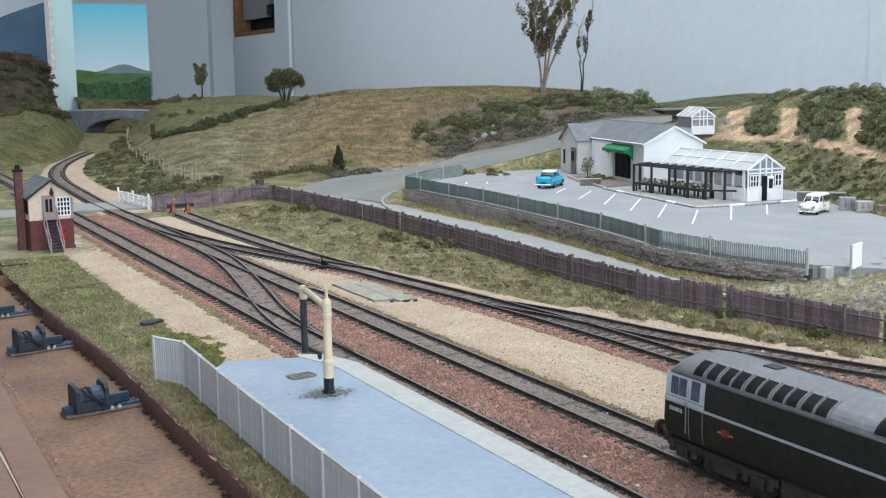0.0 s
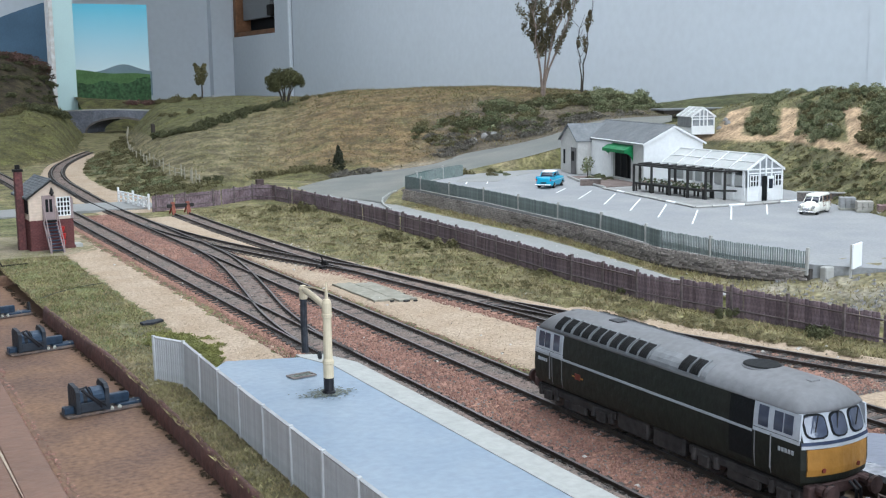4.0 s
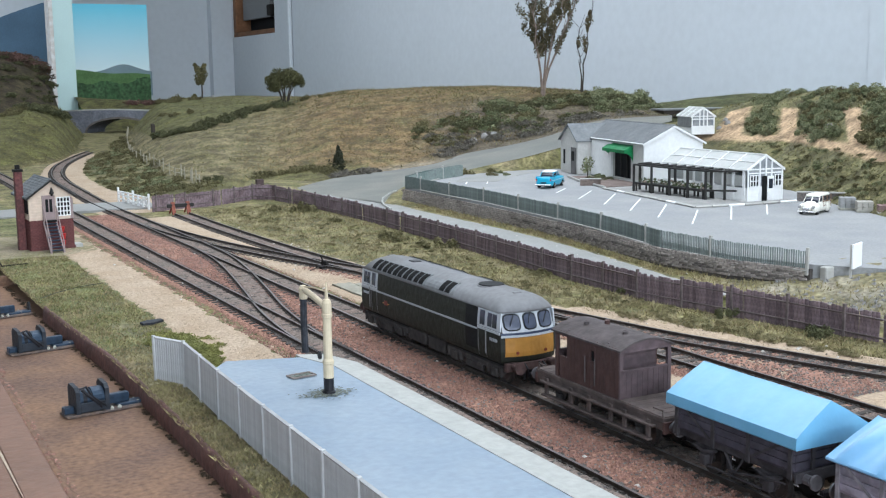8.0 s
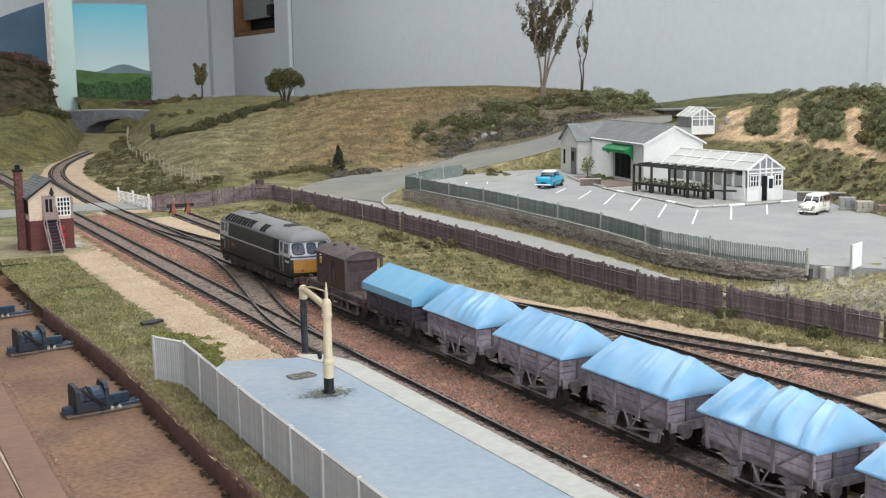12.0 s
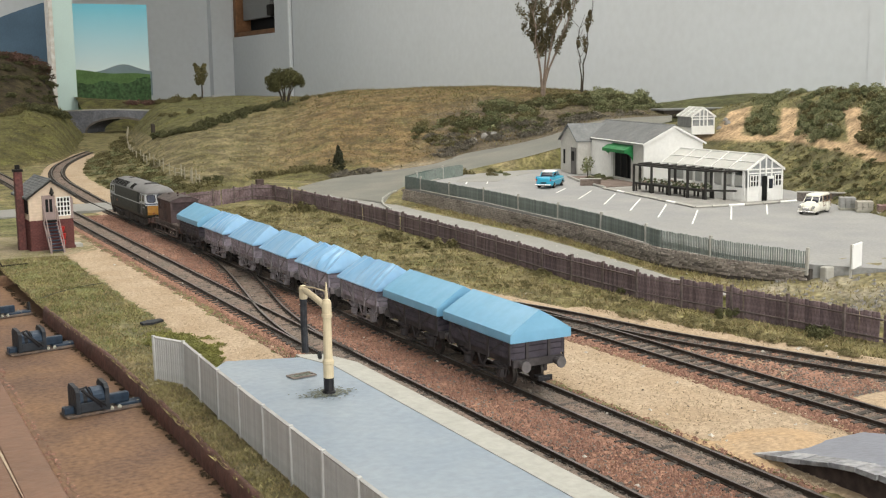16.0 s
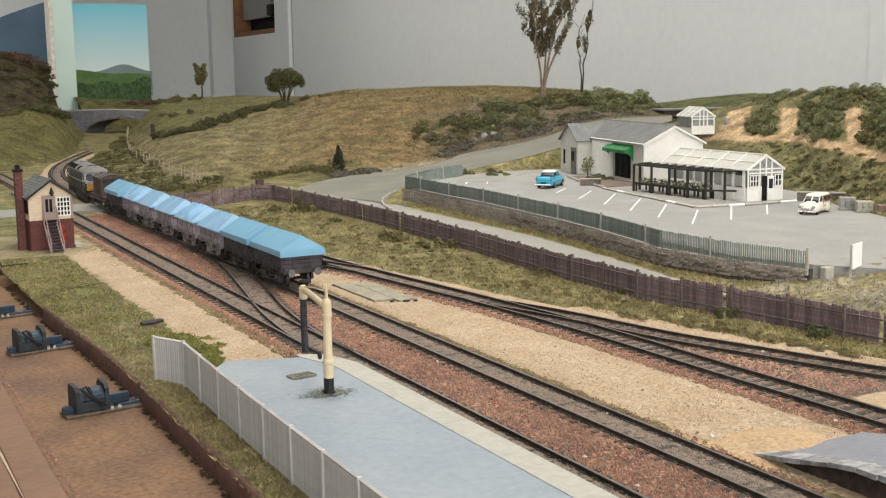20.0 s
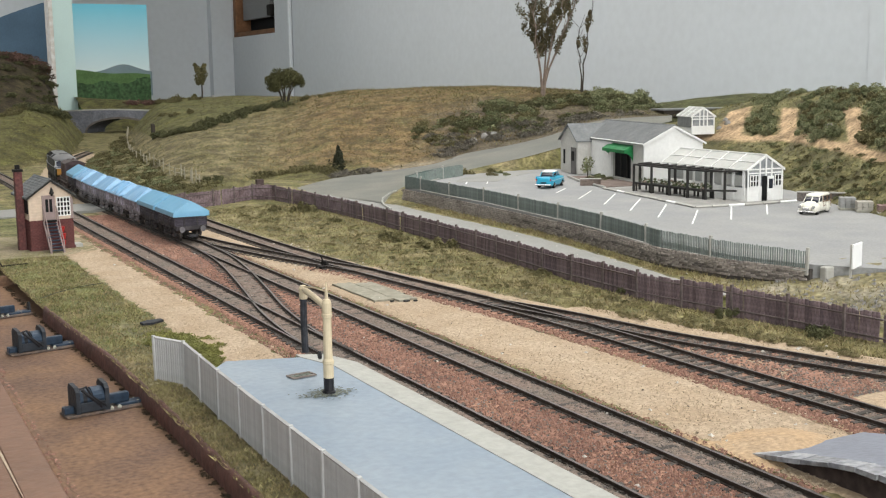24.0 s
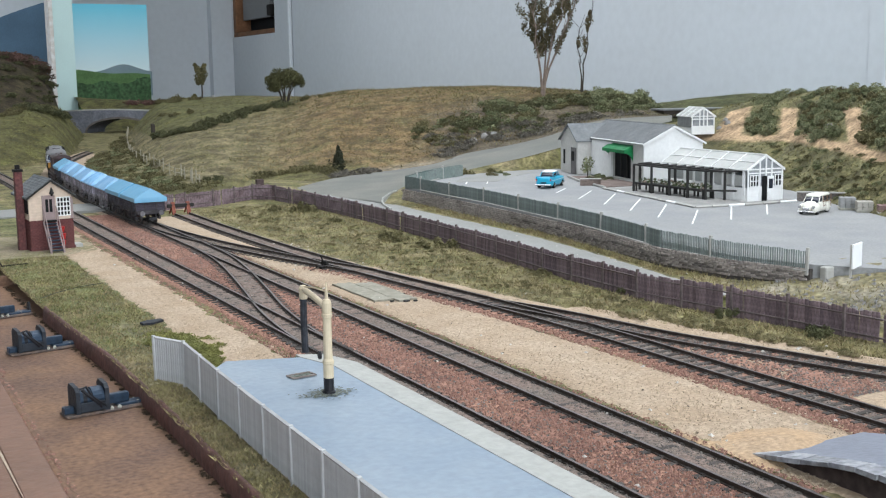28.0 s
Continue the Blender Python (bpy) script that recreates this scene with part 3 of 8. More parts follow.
SLABWORN = material("worn_slate_edge", (0.36, 0.365, 0.38), 0.7, vary=0.35, grain=0.003, stain=0.008, second=(0.21, 0.215, 0.235), islands="object")
HEAPSAND = material("yellow_sand", (0.50, 0.34, 0.20), 0.95, vary=0.3, grain=0.002, stain=0.03, second=(0.44, 0.32, 0.21), bump=0.9)
RAMPGREY = material("ramp_grey", (0.225, 0.24, 0.285), 0.6, vary=0.12, grain=0.003, stain=0.02)
DARKBRICK = material("dark_brick_face", (0.07, 0.05, 0.045), 0.85, vary=0.4, stain=0.006)
platform()

# trough and front boards
def trough():
    def f(i, j):
        x, y = -230.5 + 64 * i / 32, -300 + 5 * j
        lip = (2.6 * max(0, 1 - abs(i - 0.9) / 1.6) + 1.2) * (0.8 + 0.7 * nz(x, y, 12, 4) + 0.5 * nz(x, y, 4, 9)) * (i < 3)
        return (x, y, -13 + 0.35 * nz(x, y, 12, 2) + lip)
    grid_mesh("trough_floor", 32, 262, f, BROWNEARTH, label="rough brown painted trough floor")
    def g(i, j):
        y = -300 + 5 * j
        w = 1.6 * nz(3, y, 16, 6) + 0.8 * nz(3, y, 5, 7)
        pts = [(-1.4, -16), (-1.2 + w * 0.3, -8), (-0.8 + w * 0.5, -4.2), (0 + w * 0.6, -2.8 + 0.4 * w), (1.6, -2.6 + 0.3 * w), (2.6, -8)]
        return (trough_x(y) + pts[i][0], y, pts[i][1])
    grid_mesh("trough_wall", 5, 228, g, MAROON, label="maroon painted edge of the trough")
    part("trough_end", boxes((-228, -176, 1010, 1014, -16, -5)), BROWNEARTH).name = "wall_trough_end"
    tagged(bpy.data.objects["wall_trough_end"], "brown painted end of the trough", kind="structure")
    for x0, x1, z in ((-420, -246.5, -9.2), (-246, -229.6, -9.6)):
        tagged(part("front_plank", boxes((x0, x1, -300, 1010, -20, z), bevel=0.8), PLANK), "brown stained wooden front board", kind="structure")
    tagged(part("baseboard", boxes((-420, 1500, -740, 5640, -60, -21)), BOARD), "plain board under the model railway", kind="structure")
    t = thing("scratch", P(-247, 508, -9.15, 1), "pale scratch in the brown board", "scratch")
    part("bare_wood", prism(bmesh.new(), [(0, -60), (0.7, -20), (1.2, 20), (0.6, 60), (0, 20)], 0, 0.12, "z"), PAVING, t)


PAVING = material("bare_wood", (0.45, 0.36, 0.27), 0.8, vary=0.2)
trough()

# car park plateau, lane and road
def plateau():
    bm = prism(bmesh.new(), [(345, 300), (335, 520), (296, 576), (278, 640), (290, 788), (311, 1056), (322, 1275), (345, 1296), (420, 1366), (470, 1400), (600, 1425), (720, 1440), (780, 1100), (720, 900), (640, 700), (620, 300)], 0, 21.5, "z")
    tagged(part("car_park", bm, CARPARK), "light grey tarmac car park of the garden centre", kind="structure")
    bm = prism(bmesh.new(), [(402, 1292), (430, 1330), (480, 1372), (545, 1392), (575, 1368), (520, 1330), (450, 1268)], 21, 21.75, "z")
    tagged(part("gravel_patch", bm, ROADGREY), "pale gravel patch at the car park edge", kind="structure")
    strip("lane", [(228, 600), (226, 680), (228, 760), (236, 880), (246, 1015), (244, 1220), (240, 1400)], [(236, 600), (247, 680), (260, 760), (276, 880), (284, 1015), (292, 1220), (330, 1400)], 590, 1400, 4.6, ROADGREY, "grey lane behind the brown fence", wob=1, drop=0.4)


plateau()


# ---- platform side things ----
PALEBOARD = material("pale_fence_boards", (0.46, 0.46, 0.455), 0.75, vary=0.10, grain=0.003, stain=0.012, second=(0.39, 0.39, 0.385), islands="object", spread=(0.9, 1.06))
BOARDBROWN = material("fence_boards", (0.235, 0.175, 0.19), 0.85, vary=0.4, grain=0.0025, stain=0.014, second=(0.135, 0.095, 0.10), islands="object", spread=(0.65, 1.2))
PALEGREEN = material("green_pales", (0.225, 0.25, 0.235), 0.8, vary=0.25, grain=0.003, stain=0.05, second=(0.15, 0.195, 0.18), islands="object", spread=(0.8, 1.15))
TIMBERDARK = material("dark_timber", (0.034, 0.032, 0.03), 0.75, vary=0.3)
REDPAINT = material("red_paint", (0.45, 0.03, 0.03), 0.4, vary=0.1)
RENDERGREY = material("grey_render", (0.52, 0.51, 0.48), 0.85, vary=0.1, grain=0.003, stain=0.02)
GLASSGREY = material("grey_glazing", (0.22, 0.235, 0.25), 0.15, vary=0.2, stain=0.012, second=(0.34, 0.35, 0.36), spec=0.6, bump=0)
GLASSPALE = material("pale_glazing", (0.31, 0.32, 0.30), 0.3, vary=0.12, stain=0.03, second=(0.38, 0.38, 0.36), spec=0.5, bump=0)
BLUEMOTOR = material("blue_grey_metal", (0.03, 0.052, 0.085), 0.45, 0.2, vary=0.3, stain=0.005)
HOSEGREY = material("hose_canvas", (0.045, 0.047, 0.055), 0.85, vary=0.4, grain=0.002, stain=0.006)
CHROME = material("chrome", (0.6, 0.6, 0.6), 0.2, 0.9, vary=0.05, bump=0)
TYREBLACK = material("tyre_rubber", (0.015, 0.015, 0.015), 0.8)
PAVINGPALE = material("pale_slab", (0.40, 0.39, 0.33), 0.85, vary=0.15, grain=0.002, stain=0.01)
BRICKPACK = material("grey_bricks", (0.32, 0.32, 0.31), 0.85, vary=0.2, stain=0.004)
BRICKPACKRED = material("dull_red_bricks", (0.27, 0.18, 0.17), 0.85, vary=0.2, stain=0.004)
BEDSOIL = material("bed_soil", (0.20, 0.155, 0.135), 0.95, vary=0.35, grain=0.002, stain=0.02)
PLANTGREEN = material("plant_leaves", (0.11, 0.14, 0.06), 0.9, vary=0.5, grain=0.002, islands=True)
FLOWER = material("flower_mix", (0.42, 0.26, 0.25), 0.9, vary=0.5, grain=0.002, second=(0.4, 0.38, 0.3), islands=True)


def mesh_of(name, bm, mat):
    bmesh.ops.recalc_face_normals(bm, faces=bm.faces)
    bmesh.ops.scale(bm, vec=(U,) * 3, verts=bm.verts)
    me = bpy.data.meshes.new(name)
    bm.to_mesh(me)
    bm.free()
    me.materials.append(mat)
    return me


def piece(name, me, parent, m):
    ob = new(name, me)
    ob.parent = parent
    ob.matrix_basis = m
    return ob


def along(pts, d):
    """The point, bearing and segment at distance d along a polyline of (x, y, z)."""
    for i, (a, b) in enumerate(zip(pts, pts[1:])):
        a, b = Vector(a), Vector(b)
        n = (b.xy - a.xy).length
        if d <= n or i == len(pts) - 2:
            q = a.lerp(b, d / n)
            return q, math.degrees(math.atan2(b.y - a.y, b.x - a.x)), i
        d -= n


def length(pts):
    return sum((Vector(b).xy - Vector(a).xy).length for a, b in zip(pts, pts[1:]))


def board_fence(name, label, pts, boards, post_me, post_gap, pitch, rail_mat, rails, own=300, jolt=0.3, lean=0.0, seed=3, category="fence", piece_name="board", first=0.0, sway=0.0):
    """Posts, rails and single upright boards along a line; the first boards are pieces, the rest one joined part."""
    rnd = random.Random(seed)
    t = thing(name, P(0, 0, 0), label, category)
    total = length(pts)
    n = int(total / pitch)
    joined = bmesh.new()
    for k in range(n):
        q, ang, _ = along(pts, (k + 0.5) * pitch)
        me = boards[rnd.randrange(len(boards))]
        bay = int((k + 0.5) * pitch / post_gap)
        m = P(q.x, q.y, q.z + rnd.uniform(-jolt, jolt) + sway * nz(bay, 0, 0.37, 6), ang, ry=rnd.uniform(-lean, lean), rx=4 * sway * nz(bay, 3, 0.41, 2))
        if sway and rnd.random() < 0.012:
            continue
        if k < own:
            piece(piece_name, me, t, m)
        else:
            w = bmesh.new()
            w.from_mesh(me)
            w.transform(m)
            tmp = bpy.data.meshes.new("tmp")
            w.to_mesh(tmp)
            w.free()
            joined.from_mesh(tmp)
            bpy.data.meshes.remove(tmp)
    if len(joined.verts):
        ob = part("far_boards", joined, boards[0].materials[0], t, scale=1)
        tagged(ob, kind="stuff")
    else:
        joined.free()
    k = 0
    d = 0.0
    while d <= total + 0.1:
        q, ang, _ = along(pts, min(d, total - 0.01))
        piece("post", post_me, t, P(q.x, q.y, q.z, ang, ry=rnd.uniform(-2, 2)))
        d += first if first and d == 0 else post_gap
    for z, off, h in rails:
        dd = 0.0
        while dd < total - 1:
            a, _, _ = along(pts, dd)
            gap = first if first and dd == 0 else post_gap
            b, _, _ = along(pts, min(dd + gap, total - 0.01))
            v = b - a
            nrm = Vector((v.y, -v.x, 0)).normalized() * off
            part("rail", tube(bmesh.new(), [a + nrm + Vector((0, 0, z)), b + nrm + Vector((0, 0, z))], h, 4), rail_mat, t)
            dd += gap
    return t


# the pale fence behind the platform
boards = [mesh_of("board", boxes((-0.8, 0.8, -0.45, 0.45, -6, 16.4 + h), bevel=0.22), PALEBOARD) for h in (0, 0.1, -0.1)]
post = mesh_of("post", boxes((-0.7, 0.7, -1.3, 0.6, -7, 17.8), bevel=0.2), PALEBOARD)
WHITE_LINE = [(-159, 598, 3.2), (-149, 577.7, 3.2), (-151.2, 508, 3.2), (-152.4, 441, 3.2), (-153.3, 341, 3.2), (-154.5, 170, 3.2)]
board_fence("platform_fence", "pale grey boarded fence with posts behind the platform", WHITE_LINE, boards, post, 33.7, 1.7, PALEBOARD, [(16.6, 0.0, 0.9), (4, -0.9, 0.5)], jolt=0.05, first=22.6)
# the brown timber fence along the sidings
POSTBROWN = material("fence_posts", (0.17, 0.135, 0.13), 0.85, vary=0.3, stain=0.01)
boards = [mesh_of("board", boxes((-1.34 + g, 1.34 - g, -0.4, 0.4, -1, 19.2 + h), bevel=0.18), BOARDBROWN) for h, g in ((0, 0), (0.2, 0), (-0.2, 0.08), (0.1, 0), (-0.9, 0.16))]
post = mesh_of("post", boxes((-0.9, 0.9, -0.6, 1.5, -1, 21), bevel=0.2), POSTBROWN)
BROWN_LINE = [(232, 395, -3), (224, 460, -3), (217, 526, -3), (205, 585, -3), (196, 640, -3), (198, 771, -3), (206, 874, -3), (214, 1000, -3), (219, 1150, -3), (219, 1345, -3), (212, 1455, -3), (190, 1476, -3), (132, 1432, -3), (38, 1402, -3)]
board_fence("timber_fence", "weathered dark brown timber board fence beside the sidings", BROWN_LINE, boards, post, 42, 2.75, POSTBROWN, [(15.5, -0.8, 0.6), (4.5, -0.8, 0.6)], lean=0.7, jolt=0.35, sway=1.2)
t = thing("fence_pillar", P(203, 1466, -3), "dark timber block at the corner of the fence", "pillar")
part("pillar", boxes((-5, 5, 8, 15, 0, 26), bevel=0.6), FENCEBROWN, t)

# retaining wall with its stones, and the green fence on it
WALL_PTS = [(292, 575, 9), (274, 640, 8), (271, 714, 6.5), (287, 802, 5), (297, 880, 4.5), (303, 959, 4.2), (312, 1064, 4), (315, 1151, 4), (320, 1244, 4), (320, 1275, 4)]


def retaining_wall():
    t = thing("retaining_wall", P(0, 0, 0), "rough grey-brown stone retaining wall below the car park", "wall")
    rnd = random.Random(11)
    bm = bmesh.new()
    for a, b in zip(WALL_PTS, WALL_PTS[1:]):
        a, b = Vector(a), Vector(b)
        d = (b - a).xy
        nrm = Vector((d.y, -d.x)).normalized() * 4
        q = [(a.x, a.y), (b.x, b.y), (b.x + nrm.x, b.y + nrm.y), (a.x + nrm.x, a.y + nrm.y)]
        prism(bm, q, 0, 18.6, "z")
    part("wall_core", bm, MORTAR, t)
    stones = []
    for k in range(6):
        s = boxes((-2.2 - k * 0.5, 2.2 + k * 0.5, -1.1, 1.1, 0.05, 1.75), bevel=0.35)
        for v in s.verts:
            v.co += Vector((rnd.uniform(-0.3, 0.3), rnd.uniform(-0.45, 0.25), rnd.uniform(-0.18, 0.18)))
        stones.append(mesh_of("stone", s, STONE))
    total = length(WALL_PTS)
    count, far = 0, bmesh.new()
    d = 0.0
    rows = {}
    for c in range(8):
        d = rnd.uniform(0, 5)
        while d < total:
            k = rnd.randrange(6)
            w = 4.4 + k
            q, ang, _ = along(WALL_PTS, min(d + w / 2, total - 0.1))
            base = q.z - 1
            z = base + c * (18.6 - base) / 8
            m = P(q.x, q.y, z, ang + 180 + rnd.uniform(-3, 3))
            if q.y < 1000 and count < 300:
                piece("stone", stones[k], t, m)
                count += 1
            else:
                w2 = stones[k].copy()
                w2.transform(m)
                far.from_mesh(w2)
                bpy.data.meshes.remove(w2)
            d += w + 0.35
    tagged(part("far_stones", far, STONE, t, scale=1), kind="stuff")
    return t


retaining_wall()
pale = [mesh_of("pale", boxes((-0.55 + g, 0.55 - g, -0.35, 0.35, 0.5, 15.2 + h), bevel=0.15), PALEGREEN) for h, g in ((0, 0), (0.2, 0.08), (-0.2, 0.05))]
post = mesh_of("post", boxes((-1.1, 1.1, -1.4, 0.9, -2, 17.6), bevel=0.3), CONCRETE)
GREEN_LINE = [(291, 577, 16.2), (274, 641, 17), (272, 714, 17.4), (288, 802, 18.2), (298, 880, 19), (304, 959, 19.6), (313, 1064, 20), (315, 1151, 20), (321, 1244, 20), (321, 1272, 20), (392, 1335, 21.5), (458, 1374, 21.5)]
board_fence("green_fence", "faded green paled fence with pale concrete posts on the wall", GREEN_LINE, pale, post, 82, 1.85, CONCRETE, [(1.2, -0.6, 0.9)], own=300, piece_name="pale")


def fence_filler():
    t = thing("fence_backing", P(0, 0, 0), "solid faded green backing boards of the car park fence", "fence")
    for i in range(2, len(GREEN_LINE) - 1):
        a, b = Vector(GREEN_LINE[i]), Vector(GREEN_LINE[i + 1])
        d = (b - a).xy
        n = Vector((d.y, -d.x)).normalized() * 0.6
        bm = prism(bmesh.new(), [(a.x + n.x, a.y + n.y), (b.x + n.x, b.y + n.y), (b.x + 2 * n.x, b.y + 2 * n.y), (a.x + 2 * n.x, a.y + 2 * n.y)], min(a.z, b.z), min(a.z, b.z) + 14.6, "z")
        part("backing_board", bm, PALEGREEN, t)


fence_filler()


# ---- signal box ----
def signal_box():
    t = thing("signal_box", P(-143, 1132, -3.2, 4) @ Matrix.Diagonal((0.92, 1, 0.94, 1)), "brick and cream timber signal box with slate roof", "signal box")
    W, L, zb, ze, zp = 44, 58, 31, 56, 71
    part("brick_base", boxes((0, W, 0, L, 0, zb), bevel=0.4), BRICK, t, "dark red brick base")
    part("plinth", boxes((-0.8, W + 0.8, -0.8, L + 0.8, 0, 3), bevel=0.3), BRICK, t)
    me = mesh_of("brick", boxes((0.08, 3.9, -0.3, 0.3, 0.08, 1.5), bevel=0.12), BRICK)
    for c in range(17):
        for k in range(11):
            x = k * 4.0 + (2.0 if c % 2 else 0)
            if x + 4 <= W + 0.1:
                piece("brick", me, t, P(x, -0.1, 3.1 + c * 1.63))
        for k in range(0, 14):
            y = k * 4.0 + (2.0 if c % 2 else 0)
            if y + 4 <= L:
                piece("brick", me, t, P(-0.1, y, 3.1 + c * 1.63, 90))
    up = part("upper_storey", prism(bmesh.new(), [(0.6, zb), (W - 0.6, zb), (W - 0.6, ze), (W / 2, zp - 1.5), (0.6, ze)], 0.6, L - 0.6), CREAMBOARD, t, "cream boarded upper storey")
    for k in range(8):
        z = zb + 1 + k * 2.9
        part("weatherboard", prism(bmesh.new(), [(0, z), (-0.9 + 0.6, z + 2.8), (0.6, z + 2.8), (0.6, z)], 0.5, 21.5, "x"), CREAMBOARD, up)
        part("weatherboard", prism(bmesh.new(), [(0.6, z), (L - 0.6, z), (L - 0.6, z + 2.7), (0.6, z + 2.7)], -0.1, 0.6, "x"), CREAMBOARD, up)
    for k in range(7):
        z = zb + 24 + k * 2.9
        x0 = 1 + max(0, (z + 2.8 - ze)) * (W / 2 - 1) / (zp - ze)
        if W - 2 * x0 > 4:
            part("gable_board", boxes((x0, W - x0, -0.1, 0.6, z, z + 2.7)), CREAMBOARD, up)
    for side, a, b in ((-1, -3.4, W / 2), (1, W + 3.4, W / 2)):
        sl = part("roof_slope", prism(bmesh.new(), [(a, ze - 3), (b, zp), (b, zp + 1.2), (a, ze - 1.8)], -4, L + 4), SLATE, t)
        for k in range(9):
            f0, f1 = k / 9, (k + 1) / 9 + 0.02
            xa, xb, za, zb2 = a + (b - a) * f0, a + (b - a) * f1, ze - 1.8 + (zp - ze + 3) * f0, ze - 1.8 + (zp - ze + 3) * f1
            for j in range(11):
                y = -4 + j * (L + 8) / 11
                part("slate", prism(bmesh.new(), [(xa, za + 0.55), (xb, zb2 + 0.05), (xb, zb2 + 0.4), (xa, za + 0.95)], y + 0.15, y + (L + 8) / 11 - 0.15), SLATE, sl)
        part("bargeboard", prism(bmesh.new(), [(a, ze - 4), (b, zp - 1.2), (b, zp + 1), (a, ze - 1.8)], -4.8, -3.8), TIMBERDARK, t)
    part("ridge", tube(bmesh.new(), [(W / 2, -4, zp + 1.4), (W / 2, L + 4, zp + 1.4)], 1.0, 6), SLATE, t)
    part("finial_lamp", lathe(bmesh.new(), [(0.4, 55), (1.6, 57), (2.6, 58), (1.2, 62), (0.3, 64)], 10, W / 2 + 1, -2), TIMBERDARK, t)
    # window with glazing bars, beside the door
    w = part("window", boxes((28, 41, -0.8, 0.4, 35, 53), bevel=0.2), SHADOWGAP, t)
    for x in (28, 31.2, 34.5, 37.8, 41):
        part("glazing_bar", boxes((x - 0.5, x + 0.5, -1.4, 0, 34.6, 53.4)), WHITE, w)
    for z in (34.8, 39.3, 44, 48.6, 53.2):
        part("glazing_bar", boxes((27.6, 41.4, -1.3, 0, z - 0.5, z + 0.5)), WHITE, w)
    d = part("door", boxes((14.5, 24.5, -0.9, 0.4, 31, 54), bevel=0.2), MAUVEDOOR, t, "faded mauve door")
    for x in (16.3, 20.3):
        part("door_pane", boxes((x, x + 2.8, -1.2, 0, 39, 52)), SHADOWGAP, d)
    part("door_frame", boxes((13, 14.5, -1, 0.4, 31, 56), (24.5, 26, -1, 0.4, 31, 56), (13, 26, -1, 0.4, 54, 56)), MAUVEDOOR, t)
    part("corner_post", boxes((W - 2.6, W + 0.3, -0.6, 2, 31, 53), bevel=0.2), MAUVEDOOR, t)
    part("corner_post", boxes((-0.3, 1.6, -0.6, 2, 31, 53), bevel=0.2), CREAMBOARD, t)
    # side windows
    for k in range(4):
        y = 4 + k * 13
        part("side_window", boxes((-0.9, 0.4, y, y + 10, 38, 52), bevel=0.2), SHADOWGAP, t)
    st = part("stair", boxes((14, 25.5, -1.2, -8, 29.6, 31), bevel=0.2), CHASSIS, t)
    for x in (13, 25.8):
        part("stringer", prism(bmesh.new(), [(-3, 30), (-1, 30), (-24, -0.5), (-28, -0.5)], x - 0.4, x + 0.8, "x"), MAUVEDOOR, st)
        part("stair_rail", tube(bmesh.new(), [(x + 0.2, -1, 45), (x + 0.2, -6, 43), (x + 0.2, -27, 12)], 0.55, 5), MAUVEDOOR, st)
        for y, z0, z1 in ((-6, 30, 43), (-16, 16, 28), (-27, 0, 12)):
            part("newel", boxes((x - 0.4, x + 0.8, y - 0.6, y + 0.6, z0, z1)), MAUVEDOOR, st)
    for k in range(9):
        part("tread", boxes((13.6, 25.6, -7 - k * 2.3, -3.6 - k * 2.3, 27 - k * 3.1, 28 - k * 3.1), bevel=0.15), BLUEMOTOR, st)
    ch = part("chimney", boxes((-9, -1.4, 13, 20, 0, 80), bevel=0.4), BRICK, t, "tall red brick chimney")
    part("chimney_cap", boxes((-9.8, -0.6, 12, 21, 80, 82.5), (-7.4, -3, 14.5, 18.5, 82.5, 87), bevel=0.3), CHASSIS, ch)
    for x, z in ((31, 18), (32, 11), (31.4, 4)):
        part("fire_bucket", lathe(bmesh.new(), [(2.0, z), (3.0, z + 5.6), (2.4, z + 5.6)], 12, x, -3.0), REDPAINT, t, "bright red bucket")
    part("step_box", boxes((W + 1, W + 9, 2, 16, 0, 4), bevel=0.4), CONCRETE, t)
    return t


CREAMBOARD = material("cream_boards", (0.70, 0.565, 0.45), 0.7, vary=0.10, stain=0.01)
MAUVEDOOR = material("mauve_paint", (0.34, 0.26, 0.25), 0.7, vary=0.15, stain=0.008)
signal_box()
bm = prism(bmesh.new(), [(-200, 1096), (-120, 1090), (-86, 1110), (-82, 1190), (-100, 1260), (-200, 1250)], -3.6, -2.75, "z")
tagged(part("gravel_apron", bm, APRON := material("trodden_gravel", (0.33, 0.275, 0.19), 0.95, vary=0.35, grain=0.002, stain=0.03, second=(0.21, 0.19, 0.10), bump=0.8)), "trodden pale gravel round the signal box", kind="structure")


